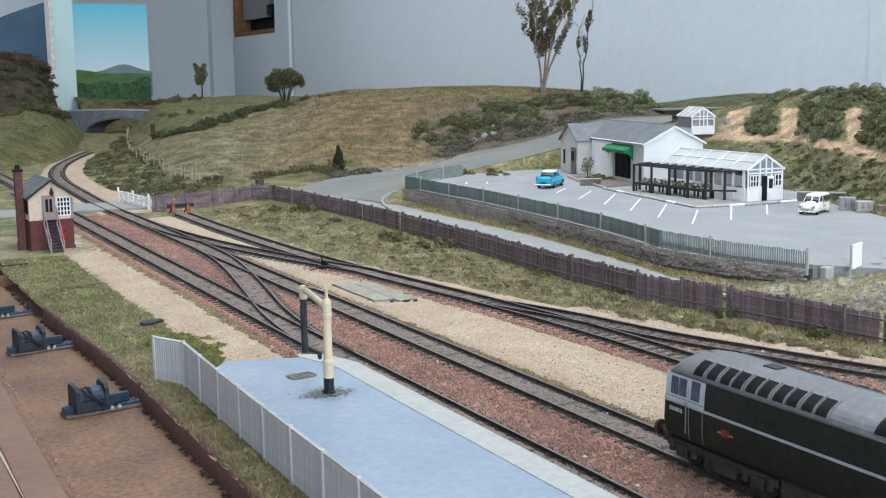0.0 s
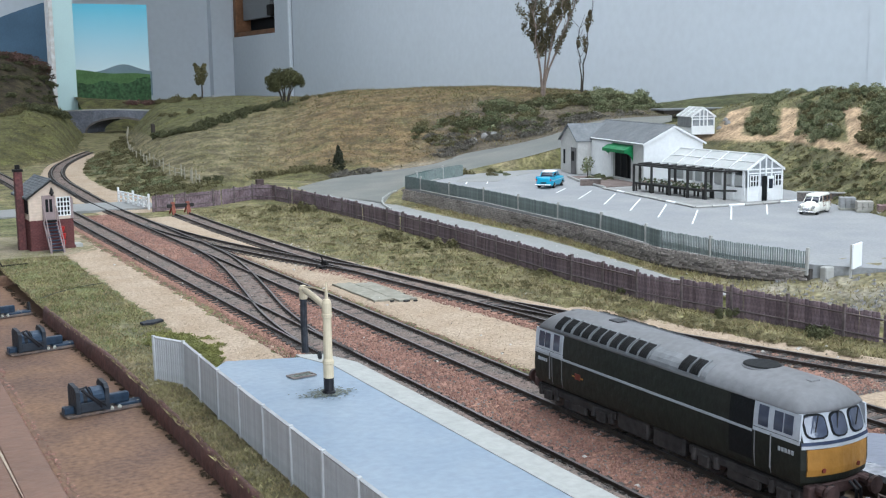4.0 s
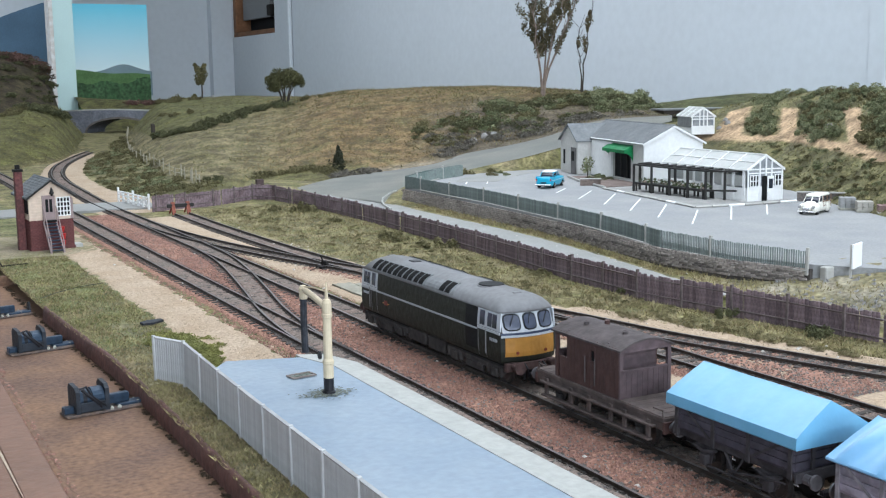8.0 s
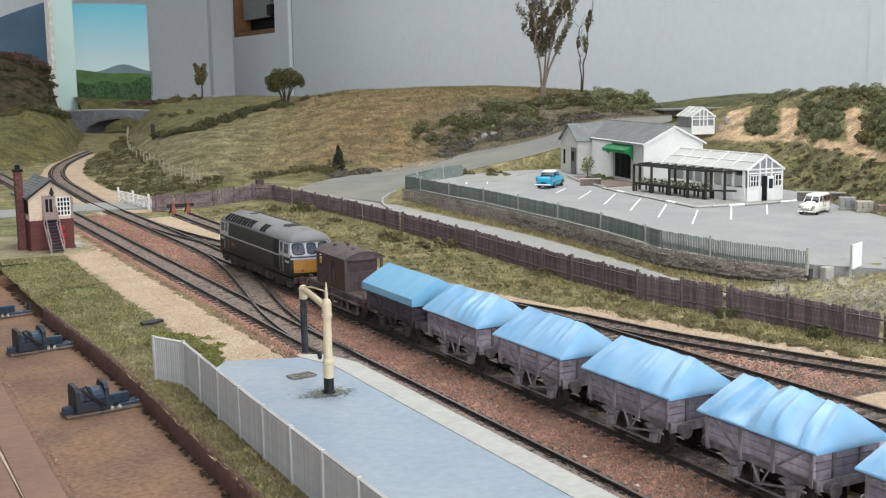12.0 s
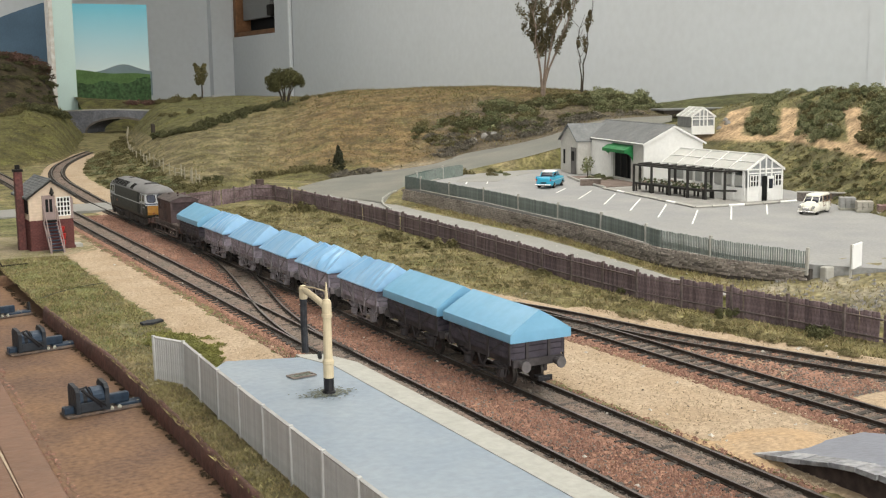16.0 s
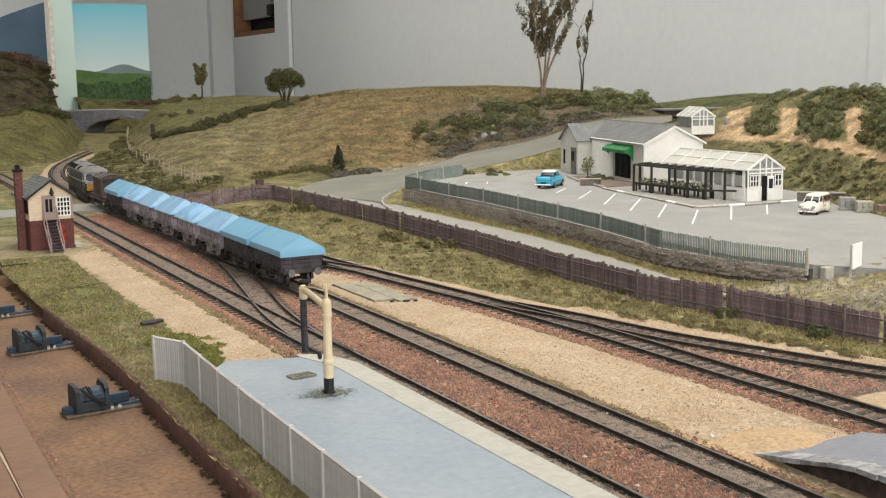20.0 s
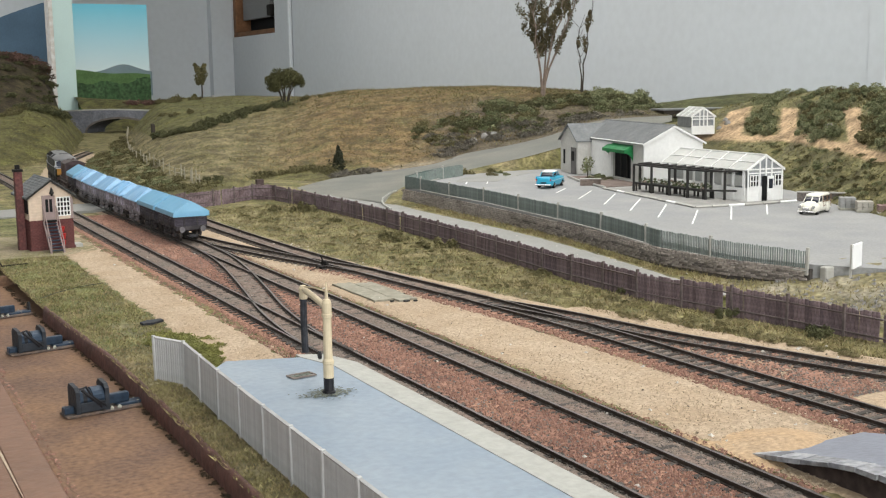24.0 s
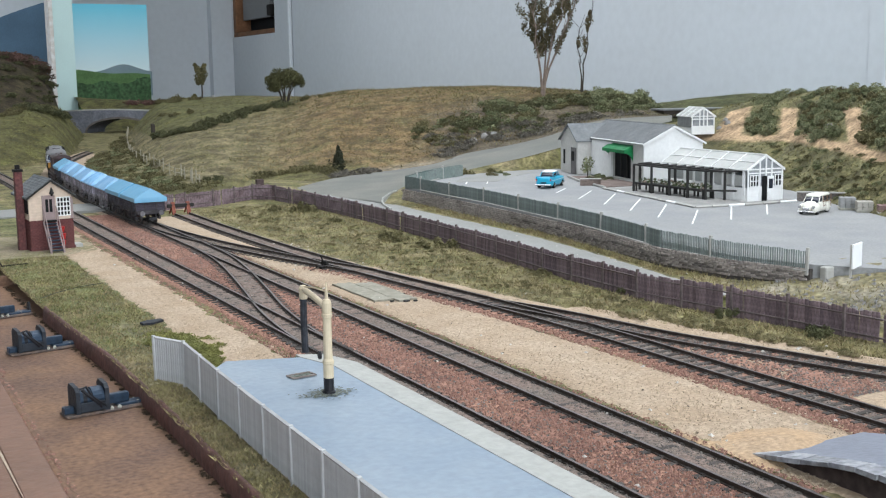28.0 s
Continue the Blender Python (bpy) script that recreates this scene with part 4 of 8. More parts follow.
# ---- water crane and platform clutter ----
def water_crane():
    t = thing("water_crane", P(-110.5, 474, 12.3) @ Matrix.Diagonal((0.86, 0.98, 1, 1)), "cream and black water crane on the platform", "water crane")
    part("base", lathe(bmesh.new(), [(3.5, 0), (3.5, 1), (2.7, 1.4), (2.7, 7.3)], 16), BLACK, t, "black column foot")
    part("column", lathe(bmesh.new(), [(2.7, 7.3), (2.7, 13.5), (3.0, 14), (3.0, 15.2), (2.35, 16.2), (2.2, 35), (2.8, 35.4), (2.8, 36.8), (2.5, 37.2), (2.5, 42), (1.8, 43.4), (0.6, 43.9)], 16), CREAM, t, smooth=False)
    part("finial", lathe(bmesh.new(), [(0.9, 43), (0.9, 46), (0.3, 51.3)], 8), CREAM, t)
    part("arm", tube(bmesh.new(), [(0, 0, 39.6), (2, 20, 41.2), (4.3, 38, 41.8)], 1.6, 10), CREAM, t)
    part("arm_elbow", lathe(bmesh.new(), [(1.4, 36.4), (2.3, 37.2), (2.4, 42), (1.5, 43.4), (0.5, 43.8)], 12, 4.5, 40), CREAM, t)
    part("tie_rod", tube(bmesh.new(), [(0, 0, 47), (2, 20, 45.6), (4.5, 40, 43)], 0.4, 6), CREAM, t)
    part("hose", tube(bmesh.new(), [(4.5, 40, 37), (4.4, 40.2, 26), (4.7, 40, 10.5)], 1.9, 10), HOSEGREY, t, "limp dark grey hose")
    part("valve_wheel", cyl(bmesh.new(), -4.8, 0.8, 18, 2.0, 0.8, "x", 12), BLACK, t)
    d = thing("drain_patch", P(-110.5, 474, 12.35), "mossy stain round the foot of the crane", "patch")
    bm = bmesh.new()
    rnd = random.Random(2)
    for _ in range(420):
        a, r, s = rnd.uniform(0, 6.283), 2.5 + abs(rnd.gauss(0, 4.2)), rnd.uniform(0.3, 0.9)
        x, y = r * math.cos(a) * 1.15, r * math.sin(a) * 0.9
        bm.faces.new([bm.verts.new((x + s * math.cos(b + a), y + s * math.sin(b + a), 0.05 + 0.25 * rnd.random())) for b in (0, 1.7, 3.0, 4.6)])
    part("moss", bm, MOSS, d)
    h = thing("drain_cover", P(-110.5, 509, 12.3, 8) @ Matrix.Scale(0.8, 4), "weathered drain cover with a pale frame", "drain cover")
    part("frame", boxes((-8, 8, -4.6, -3.4, 0, 0.9), (-8, 8, 3.4, 4.6, 0, 0.9), (-8, -6.8, -3.4, 3.4, 0, 0.9), (6.8, 8, -3.4, 3.4, 0, 0.9), bevel=0.15), BARK_FRAME, h)
    for k in range(4):
        part("grille_bar", boxes((-6.6 + k * 3.4, -3.8 + k * 3.4, -3.3, 3.3, 0, 0.5), bevel=0.1), MOSS, h)


BARK_FRAME = material("stained_frame", (0.27, 0.225, 0.20), 0.85, vary=0.35, grain=0.002, stain=0.006)
MOSS = material("moss_stain", (0.12, 0.13, 0.10), 0.95, vary=0.3, grain=0.002, stain=0.006, second=(0.2, 0.22, 0.2))
water_crane()


# ---- trough with point motors ----
MOTORPLATE = material("grey_motor_plate", (0.03, 0.036, 0.046), 0.6, 0.1, vary=0.35, stain=0.006)
MUD = material("muddy_base", (0.15, 0.105, 0.08), 0.9, vary=0.4, grain=0.002, stain=0.006, second=(0.09, 0.075, 0.07))


def point_motor():
    t = thing("point_motor", P(0, 0, 0), "blue-grey electric point motor on the brown board", "point motor", "point motors")
    for x in (-9, 6):
        part("end_plate", prism(bmesh.new(), [(-6.5, 0), (6.5, 0), (6.2, 14), (4, 16), (-4, 15), (-6.2, 13)], x - 1.1, x + 1.1, "x"), MOTORPLATE, t)
    part("coil", lathe(bmesh.new(), [(5.2, -7), (5.4, -6.6), (5.4, -0.6), (4.4, -0.4), (4.4, 0.4), (5.4, 0.6), (5.4, 6.6), (5.2, 7)], 16), BLUEMOTOR, t, at=P(-1.5, 0, 8, 0, 0, 90))
    part("coil_band", lathe(bmesh.new(), [(5.6, -1), (5.6, 1)], 16), BLACK, t, at=P(-5, 0, 8, 0, 0, 90))
    part("coil_wire", tube(bmesh.new(), [(-7, -6, 14), (-4, -7.2, 11), (2, -6.8, 5), (4, -4, 1.5)], 0.8, 6), BLACK, t)
    part("arm", tube(bmesh.new(), [(-8.6, -6.8, 14.5), (-5, -7, 15.5), (-2, -7, 10), (5, -7, 4)], 0.6, 6), BLACK, t)
    part("base_bar", boxes((-15, 30, -7, 6, 0, 1.6), bevel=0.5), MUD, t)
    part("coil_clamp", boxes((-8, 5, -6.4, -5.2, 2, 7), bevel=0.3), MOTORPLATE, t)
    part("end_clip", prism(bmesh.new(), [(-3, 0), (3, 0), (2, 8), (-1, 9)], 29, 30.4, "x"), BLACK, t)
    part("slide_bar", boxes((6, 19, -1.8, 1.8, 3, 8), bevel=0.3), BLUEMOTOR, t)
    part("slide_foot", boxes((12, 30, -4, 3, 0.5, 3), bevel=0.4), BLUEMOTOR, t)
    part("terminal_block", boxes((-15, -10, -2.6, 2.6, 1.4, 5), bevel=0.4), BLUEMOTOR, t)
    for x, y, q in ((23, -3, 1.0), (23, 3, 0.8), (31, 4, 1.2), (12, -6.4, 1.1), (8, -6.6, 0.9)):
        part("paint_blob", lathe(bmesh.new(), [(q, 1.4), (q * 1.1, 2.2), (q * 0.5, 3.2)], 7, x, y), PAVINGPALE, t)
    return t


m0 = point_motor()
m0.matrix_world = P(-195, 588, -13, 8)
copy_thing(m0, P(-201, 745, -13, 10))
copy_thing(m0, P(-213, 868, -13, 12))
t = thing("point_linkage", P(-178, 1050, -4, 4), "thin metal point linkage rod lying on the board edge", "linkage")
part("rod", tube(bmesh.new(), [(-40, 0, 1), (20, 3, 1.4)], 0.8, 6), CHASSIS, t)
part("loop", tube(bmesh.new(), [(-14, 0, 1), (-12, 1, 7), (-7, 2, 8), (-3, 2, 4), (-2, 1, 1)], 0.7, 6), CHASSIS, t)
part("bracket", boxes((-38, -26, -3, 3, 0, 3), bevel=0.3), BLUEMOTOR, t)

t = thing("point_cable", P(0, 0, 0), "thin dark control wire lying across the grass", "cable")
part("wire", tube(bmesh.new(), [(-176, 872, -2.2), (-160, 890, -1.9), (-140, 905, -1.8), (-122, 912, -1.9)], 0.22, 5), BLACK, t)
# ---- sidings clutter ----
CROSSBOARD = material("weathered_sheet", (0.33, 0.31, 0.25), 0.9, vary=0.2, grain=0.003, stain=0.015, second=(0.25, 0.235, 0.185))
t = thing("buffer_stop", P(60, 1352, -2), "rusty red buffer stop at the end of the siding", "buffer stop")
for x in (-9, 9):
    part("post", prism(bmesh.new(), [(-6, 0), (-2.6, 0), (2.4, 14.5), (-0.4, 14.5)], x - 2.1, x + 2.1, "x"), REDRUST := material("rusty_red", (0.27, 0.09, 0.06), 0.8), t)
    part("strut", tube(bmesh.new(), [(x, 0, 13), (x, 16, 0)], 1.1, 5), REDRUST, t)
    part("stop_pad", cyl(bmesh.new(), x, -2.6, 11, 1.5, 2.0, "y", 10), REDRUST, t)
part("cross_beam", boxes((-16, 16, -2.2, 1.6, 8, 12.5), bevel=0.4), TIMBERDARK, t)

t = thing("board_crossing", P(43, 764, -2.6), "pale weathered board crossing lying on the sand", "crossing")
rnd = random.Random(6)
for x0, x1, ya, yb, z in ((-14, 1, -36, 42, 0.0), (0.5, 15, -44, 34, 0.25)):
    rim = [(x0 + (x1 - x0) * k / 6, ya + rnd.uniform(-2, 2)) for k in range(7)] + [(x1 + rnd.uniform(-0.6, 0.6), ya + (yb - ya) * k / 8) for k in range(1, 8)] + [(x1 - (x1 - x0) * k / 6, yb + rnd.uniform(-2, 2)) for k in range(7)] + [(x0 + rnd.uniform(-0.6, 0.6), yb - (yb - ya) * k / 8) for k in range(1, 8)]
    bm = prism(bmesh.new(), rim, z, z + 1.3, "z")
    for v in bm.verts:
        v.co.z += 0.5 * nz(v.co.x, v.co.y, 9, 4)
    part("crossing_board", bm, CROSSBOARD, t)
for x, y, q in ((6, -46, 2.2), (-3, -41, 1.6), (12, -48, 1.4), (16, -20, 1.3)):
    part("broken_edge", boxes((x - q, x + q, y - q * 0.6, y + q * 0.6, 0, 1.2), bevel=0.3), TIMBERDARK, t)

t = thing("ground_lever", P(56, 888, -2.6, 20), "small black point lever frame beside the siding", "point lever")
part("lever_base", boxes((-7, 7, -4, 4, 0, 2.2), bevel=0.4), CHASSIS, t)
part("lever_quadrant", prism(bmesh.new(), [(-4, 2.2), (4, 2.2), (2.4, 6), (-2.4, 6)], -1.2, 1.2, "x"), CHASSIS, t)
part("lever", tube(bmesh.new(), [(0, 0, 3), (-3, 2, 11)], 0.6, 6), CHASSIS, t)
part("lever_weight", lathe(bmesh.new(), [(1, 0), (2, 0.6), (2, 2.4), (1, 3)], 10, 4.5, 1), RUSTRAIL, t)
part("pull_rod", tube(bmesh.new(), [(-6, 0, 1.4), (-20, -4, 0.8)], 0.4, 5), RUSTRAIL, t)

t = thing("crossing_gate", P(0, 0, -3), "white picket level crossing gate beside the track", "gate")
for k in range(7):
    q = Vector((29, 1544, 0)).lerp(Vector((40, 1425, 0)), k / 6)
    part("gate_post", boxes((q.x - 1.2, q.x + 1.2, q.y - 1.6, q.y + 1.6, 0, 20 if k in (0, 3, 6) else 16), bevel=0.3), WHITE, t)
for z in (5, 11, 15):
    part("gate_rail", tube(bmesh.new(), [(29, 1544, z), (40, 1425, z)], 0.9, 5), WHITE, t)
part("gate_brace", tube(bmesh.new(), [(29, 1544, 15), (34.5, 1485, 5), (40, 1425, 15)], 0.8, 5), WHITE, t)

tagged(part("crossing_road", boxes((-46.5, -10.2, 1440, 1530, -4, -0.6), (-300, -67, 1440, 1530, -5, -2.2), (-8, 8, 1440, 1530, -4, -0.7), (-64.8, -48.6, 1440, 1530, -4, -0.7), (10.4, 60, 1440, 1530, -4, -1)), ROADGREY), "grey level crossing road surface", kind="structure")


# ---- garden centre ----
def sash(parent, x0, x1, y, z0, z1, nx=2, nz_=2, d=-1, frame=None):
    w = part("window", boxes((x0, x1, y - 0.3, y + 0.3, z0, z1)), SHADOWGAP, parent)
    for i in range(nx + 1):
        x = x0 + (x1 - x0) * i / nx
        part("glazing_bar", boxes((x - 0.5, x + 0.5, y + d * 0.9, y, z0 - 0.4, z1 + 0.4)), frame or WHITE, w)
    for i in range(nz_ + 1):
        z = z0 + (z1 - z0) * i / nz_
        part("glazing_bar", boxes((x0 - 0.4, x1 + 0.4, y + d * 0.85, y, z - 0.45, z + 0.45)), frame or WHITE, w)
    return w


DOORGREY = material("grey_door", (0.17, 0.16, 0.155), 0.7, vary=0.3, stain=0.008)


def shop():
    # x: across the gable, y: along the building, west wall at x = 0
    t = thing("garden_shop", P(570, 1118, 22, -14), "white rendered garden centre shop with grey slate roof", "shop")
    W, L, E, R = 78, 216, 50, 70
    part("gable_wall", prism(bmesh.new(), [(0, 0), (W, 0), (W, E), (W / 2, R - 1), (0, E)], 0, 3), WHITE, t, "white gable wall")
    part("back_gable", prism(bmesh.new(), [(0, 0), (W, 0), (W, E), (W / 2, R - 1), (0, E)], L - 3, L), WHITE, t)
    part("east_wall", boxes((W - 3, W, 3, L - 3, 0, E)), WHITE, t)
    # west wall with the wide doorway
    part("west_wall", boxes((0, 3, 3, 40, 0, E), (0, 3, 96, L - 3, 0, E), (0, 3, 40, 96, 38, E)), RENDERGREY, t, "pale grey rendered front wall")
    part("west_wall_white", boxes((-2.5, 0, 98, 169.5, 0, E - 3), bevel=0.3), WHITE, t)
    d = part("doorway", boxes((4, 5, 40, 96, 0, 38)), SHADOWGAP, t, "dark glazed doorway")
    for y in (40, 58, 77, 95):
        part("door_frame", boxes((2, 4, y, y + 1.5, 0, 38)), TIMBERDARK, d)
    part("awning", prism(bmesh.new(), [(0, 46), (-12, 40), (-12, 36), (-11, 36), (-11, 39), (0, 43)], 34, 106), GREENAWN, t, "bright green awning")
    for y in (34, 106):
        part("awning_end", prism(bmesh.new(), [(0, 46), (-12, 40), (-12, 36), (-8, 36), (-3, 32), (0, 26)], y - 0.5, y + 0.5), GREENAWN, t)
    for a, b in ((-3, W / 2), (W + 3, W / 2)):
        part("roof_slope", prism(bmesh.new(), [(a, E - 1.6), (b, R), (b, R + 1.5), (a, E)], -3, L + 3), SLATE, t)
        part("bargeboard", prism(bmesh.new(), [(a, E - 3), (b, R - 1.5), (b, R + 1), (a, E - 0.5)], -4, -3), WHITE, t)
    part("ridge_tile", tube(bmesh.new(), [(W / 2, -3, R + 1.4), (W / 2, L + 3, R + 1.4)], 0.9, 6), SLATE, t)
    part("gutter", tube(bmesh.new(), [(-3.5, -3, E - 0.5), (-3.5, 168, E - 0.5)], 0.9, 6), WHITE, t)
    part("plinth", boxes((-0.8, W + 0.5, -0.8, L, 0, 3)), RENDERGREY, t)
    # cross wing with a gable to the west
    w = part("wing_wall", prism(bmesh.new(), [(170, 0), (236, 0), (236, 46), (203, 66), (170, 46)], -22, 20, "x"), RENDERGREY, t, "grey rendered gabled wing")
    for a, b in ((167, 203), (239, 203)):
        part("wing_roof", prism(bmesh.new(), [(a, 44), (b, 66.4), (b, 68), (a, 45.6)], -25, 40, "x"), SLATE, t)
    part("wing_door", boxes((-23, -21, 174, 193, 0, 36), bevel=0.2), DOORGREY, w)
    part("wing_door_pane", boxes((-23.6, -22, 180, 190, 18, 31)), SHADOWGAP, w)
    part("wing_window", boxes((-23, -21, 218, 223, 12, 32)), SHADOWGAP, w)
    return t


shop()


def greenhouse(name, m, W, L, E, R, label, base):
    t = thing(name, m, label, "greenhouse")
    part("dwarf_wall", boxes((0, W, 0, 1.4, 0, base), (0, 1.4, 1.4, L, 0, base), (W - 1.4, W, 1.4, L, 0, base), bevel=0.2), WHITE, t)
    for a, b in ((-1.5, W / 2), (W + 1.5, W / 2)):
        r = part("roof_glazing", prism(bmesh.new(), [(a, E - 0.5), (b, R), (b, R + 0.6), (a, E + 0.1)], -1, L), GLASSPALE, t, "milky roof glazing")
        n = max(3, int(L / 26))
        for k in range(n + 1):
            y = -1 + (L + 1) * k / n
            part("roof_bar", prism(bmesh.new(), [(a, E + 0.1), (b, R + 0.6), (b, R + 1.6), (a, E + 1.1)], y - 0.5, y + 0.5), WHITE, r)
        mid = ((a + b) / 2, (E + R) / 2)
        part("roof_purlin", tube(bmesh.new(), [(mid[0], -1, mid[1] + 0.8), (mid[0], L, mid[1] + 0.8)], 0.5, 4), WHITE, r)
    part("ridge", tube(bmesh.new(), [(W / 2, -1.5, R + 1), (W / 2, L, R + 1)], 0.9, 5), WHITE, t)
    # front gable frame
    part("gable_pane", prism(bmesh.new(), [(1, base), (W - 1, base), (W - 1, E), (W / 2, R - 0.5), (1, E)], 0.5, 0.9), GLASSGREY, t)
    for x in (0, W * 0.33, W * 0.5, W * 0.66, W - 1.6):
        top = E + (R - E) * (1 - abs(x + 0.8 - W / 2) / (W / 2)) - 0.4
        part("mullion", boxes((x, x + 1.5, -0.5, 0.6, 0, top)), WHITE, t)
    for z in (base, E - 4, E):
        part("transom", boxes((0, W, -0.45, 0.55, z, z + 1.3)), WHITE, t)
    for sx in (0, 1):
        a, b = (-1.5, W / 2) if sx == 0 else (W + 1.5, W / 2)
        part("barge", prism(bmesh.new(), [(a, E - 1.5), (b, R - 1), (b, R + 1), (a, E + 0.6)], -1.4, -0.4), WHITE, t)
    return t


g1 = greenhouse("greenhouse", P(528, 893, 22, -4), 46, 150, 33.5, 48, "white framed greenhouse with milky glass roof", 15)
d = part("door", boxes((25, 33, -1.6, -0.6, 0, 27), bevel=0.2), WHITE, g1, "white half-open door")
part("door_pane", boxes((26.5, 31.5, -1.9, -0.9, 14, 24)), GLASS, d)
# No real opening: a dark plate painted as the shade behind the door.
part("door_gap", boxes((18.5, 24.6, -0.9, -0.55, 0.5, 27)), SHADOWGAP, g1)
sash(g1, 3, 13.5, -0.7, 16.5, 28, 3, 2)
sash(g1, 35, 43, -0.7, 16.5, 28, 2, 2)
for side in (0.2, 45.8):
    for k in range(8):
        y = 8 + k * 17
        part("side_window", boxes((side - 0.3, side + 0.3, y, y + 13, 16.5, 28)), GLASSPALE, g1)
        part("side_mullion", boxes((side - 0.6, side + 0.6, y - 4, y, 0, 33)), WHITE, g1)
g2 = greenhouse("small_greenhouse", P(776, 1275, 70, -16), 35, 50, 25, 37, "small white greenhouse on the bank", 11)
part("blind_wall", boxes((-0.6, 0, 2, 48, 10, 25)), PALEGREY, g2)


def pergola():
    t = thing("pergola", P(0, 0, 22), "dark timber pergola over plant benches", "pergola")
    xs = [(505, 1053), (505, 1021), (505, 990), (505.5, 960), (508, 934), (521, 919), (533, 905)]
    for x, y in xs:
        part("post", boxes((x - 1.15, x + 1.15, y - 1.15, y + 1.15, 0, 32), bevel=0.3), TIMBERDARK, t)
    for x, y in xs[:6:2]:
        part("rear_post", boxes((x + 14.5, x + 17, y + 8, y + 10.5, 0, 32), bevel=0.3), TIMBERDARK, t)
    for a, b in zip(xs, xs[1:]):
        part("beam", tube(bmesh.new(), [(a[0], a[1], 31.5), (b[0], b[1], 31.5)], 1.1, 4), TIMBERDARK, t)
        part("bench_front", tube(bmesh.new(), [(a[0] + 1, a[1], 11), (b[0] + 1, b[1], 11)], 1.0, 4), TIMBERDARK, t)
    for k in range(9):
        y = 925 + k * 15
        part("cross_beam", tube(bmesh.new(), [(505, y, 33), (527, y + 4, 33)], 0.9, 4), TIMBERDARK, t)
    part("rear_beam", tube(bmesh.new(), [(521, 1060, 31.5), (522, 940, 31.5)], 1.2, 4), TIMBERDARK, t)
    for k in range(4):
        y = 935 + k * 30
        b = thing("plant_bench", P(515, y, 22), "timber bench crowded with potted plants", "plant bench", "benches of the pergola")
        part("bench_top", boxes((-8, 8, 1, 28, 9, 10.4), bevel=0.2), TIMBERDARK, b)
        for x in (-7, 7):
            for yy in (2, 26):
                part("bench_leg", boxes((x - 0.8, x + 0.8, yy, yy + 1.6, 0, 9)), TIMBERDARK, b)
        rnd = random.Random(k)
        bm, bf = bmesh.new(), bmesh.new()
        for q in range(110):
            tgt = bf if q % 4 == 0 else bm
            c = Vector((rnd.uniform(-7, 7), rnd.uniform(2, 27), rnd.uniform(10.5, 15.5)))
            vs = [tgt.verts.new(c + Vector((rnd.uniform(-1.8, 1.8), rnd.uniform(-1.8, 1.8), rnd.uniform(-1, 2.2)))) for _ in range(4)]
            for f in ((0, 1, 2), (0, 2, 3), (0, 1, 3), (1, 2, 3)):
                tgt.faces.new([vs[i] for i in f])
        part("plants", bm, PLANTGREEN, b)
        part("flowers", bf, FLOWER, b)


pergola()


def terrace():
    bm = prism(bmesh.new(), [(500, 1105), (478, 990), (458, 890), (512, 880), (580, 876), (585, 900), (560, 1100)], 20, 23.2, "z")
    tagged(part("terrace", bm, TERRACE := material("grey_paving", (0.30, 0.295, 0.28), 0.85, vary=0.2, grain=0.003, stain=0.02)), "pale paved terrace beside the car park", kind="structure")
    t = thing("terrace_kerb", P(0, 0, 0), "white painted kerb of the terrace", "kerb")
    pts = [(500, 1106), (478, 991), (457, 889), (512, 878), (580, 874)]
    for a, b in zip(pts, pts[1:]):
        d = Vector((b[0] - a[0], b[1] - a[1]))
        n = int(d.length / 18)
        for k in range(n):
            p, q = Vector(a) + d * k / n, Vector(a) + d * (k + 0.94) / n
            part("kerb_stone", tube(bmesh.new(), [(p.x, p.y, 22.6), (q.x, q.y, 22.6)], 1.5, 4), WHITE if k % 5 == 2 else CONCRETE, t)
    b = thing("low_wall", P(585, 880, 21.5), "low grey wall beside the greenhouse", "wall")
    part("wall_body", prism(bmesh.new(), [(0, 0), (50, -60), (53, -58), (3, 3)], 0, 9, "z"), STONE, b)
    part("wall_cap", prism(bmesh.new(), [(-1, -1), (50, -62), (54, -58), (3, 4)], 9, 10.2, "z"), CONCRETE, b)
    b = thing("garden_wall", P(0, 0, 21.5), "low dark brown wall in front of the shop planting", "wall")
    part("wall_body", prism(bmesh.new(), [(503, 1157), (523, 1142), (525, 1145), (505, 1160)], 0, 8, "z"), BEDSOIL, b)
    part("wall_cap", prism(bmesh.new(), [(502.5, 1156.5), (523, 1141), (525.5, 1145), (505, 1160.5)], 8, 8.8, "z"), RENDERGREY, b)
    f = thing("flower_bed", P(0, 0, 0), "brown gravel flower bed in front of the shop", "flower bed")
    part("bed_gravel", prism(bmesh.new(), [(508, 1110), (560, 1100), (592, 1240), (560, 1262), (530, 1190)], 20, 23.6, "z"), BEDSOIL, f)
    part("bed_edge", tube(bmesh.new(), [(506, 1110, 23), (528, 1190, 23), (558, 1264, 23)], 1.6, 5), CONCRETE, f)


terrace()


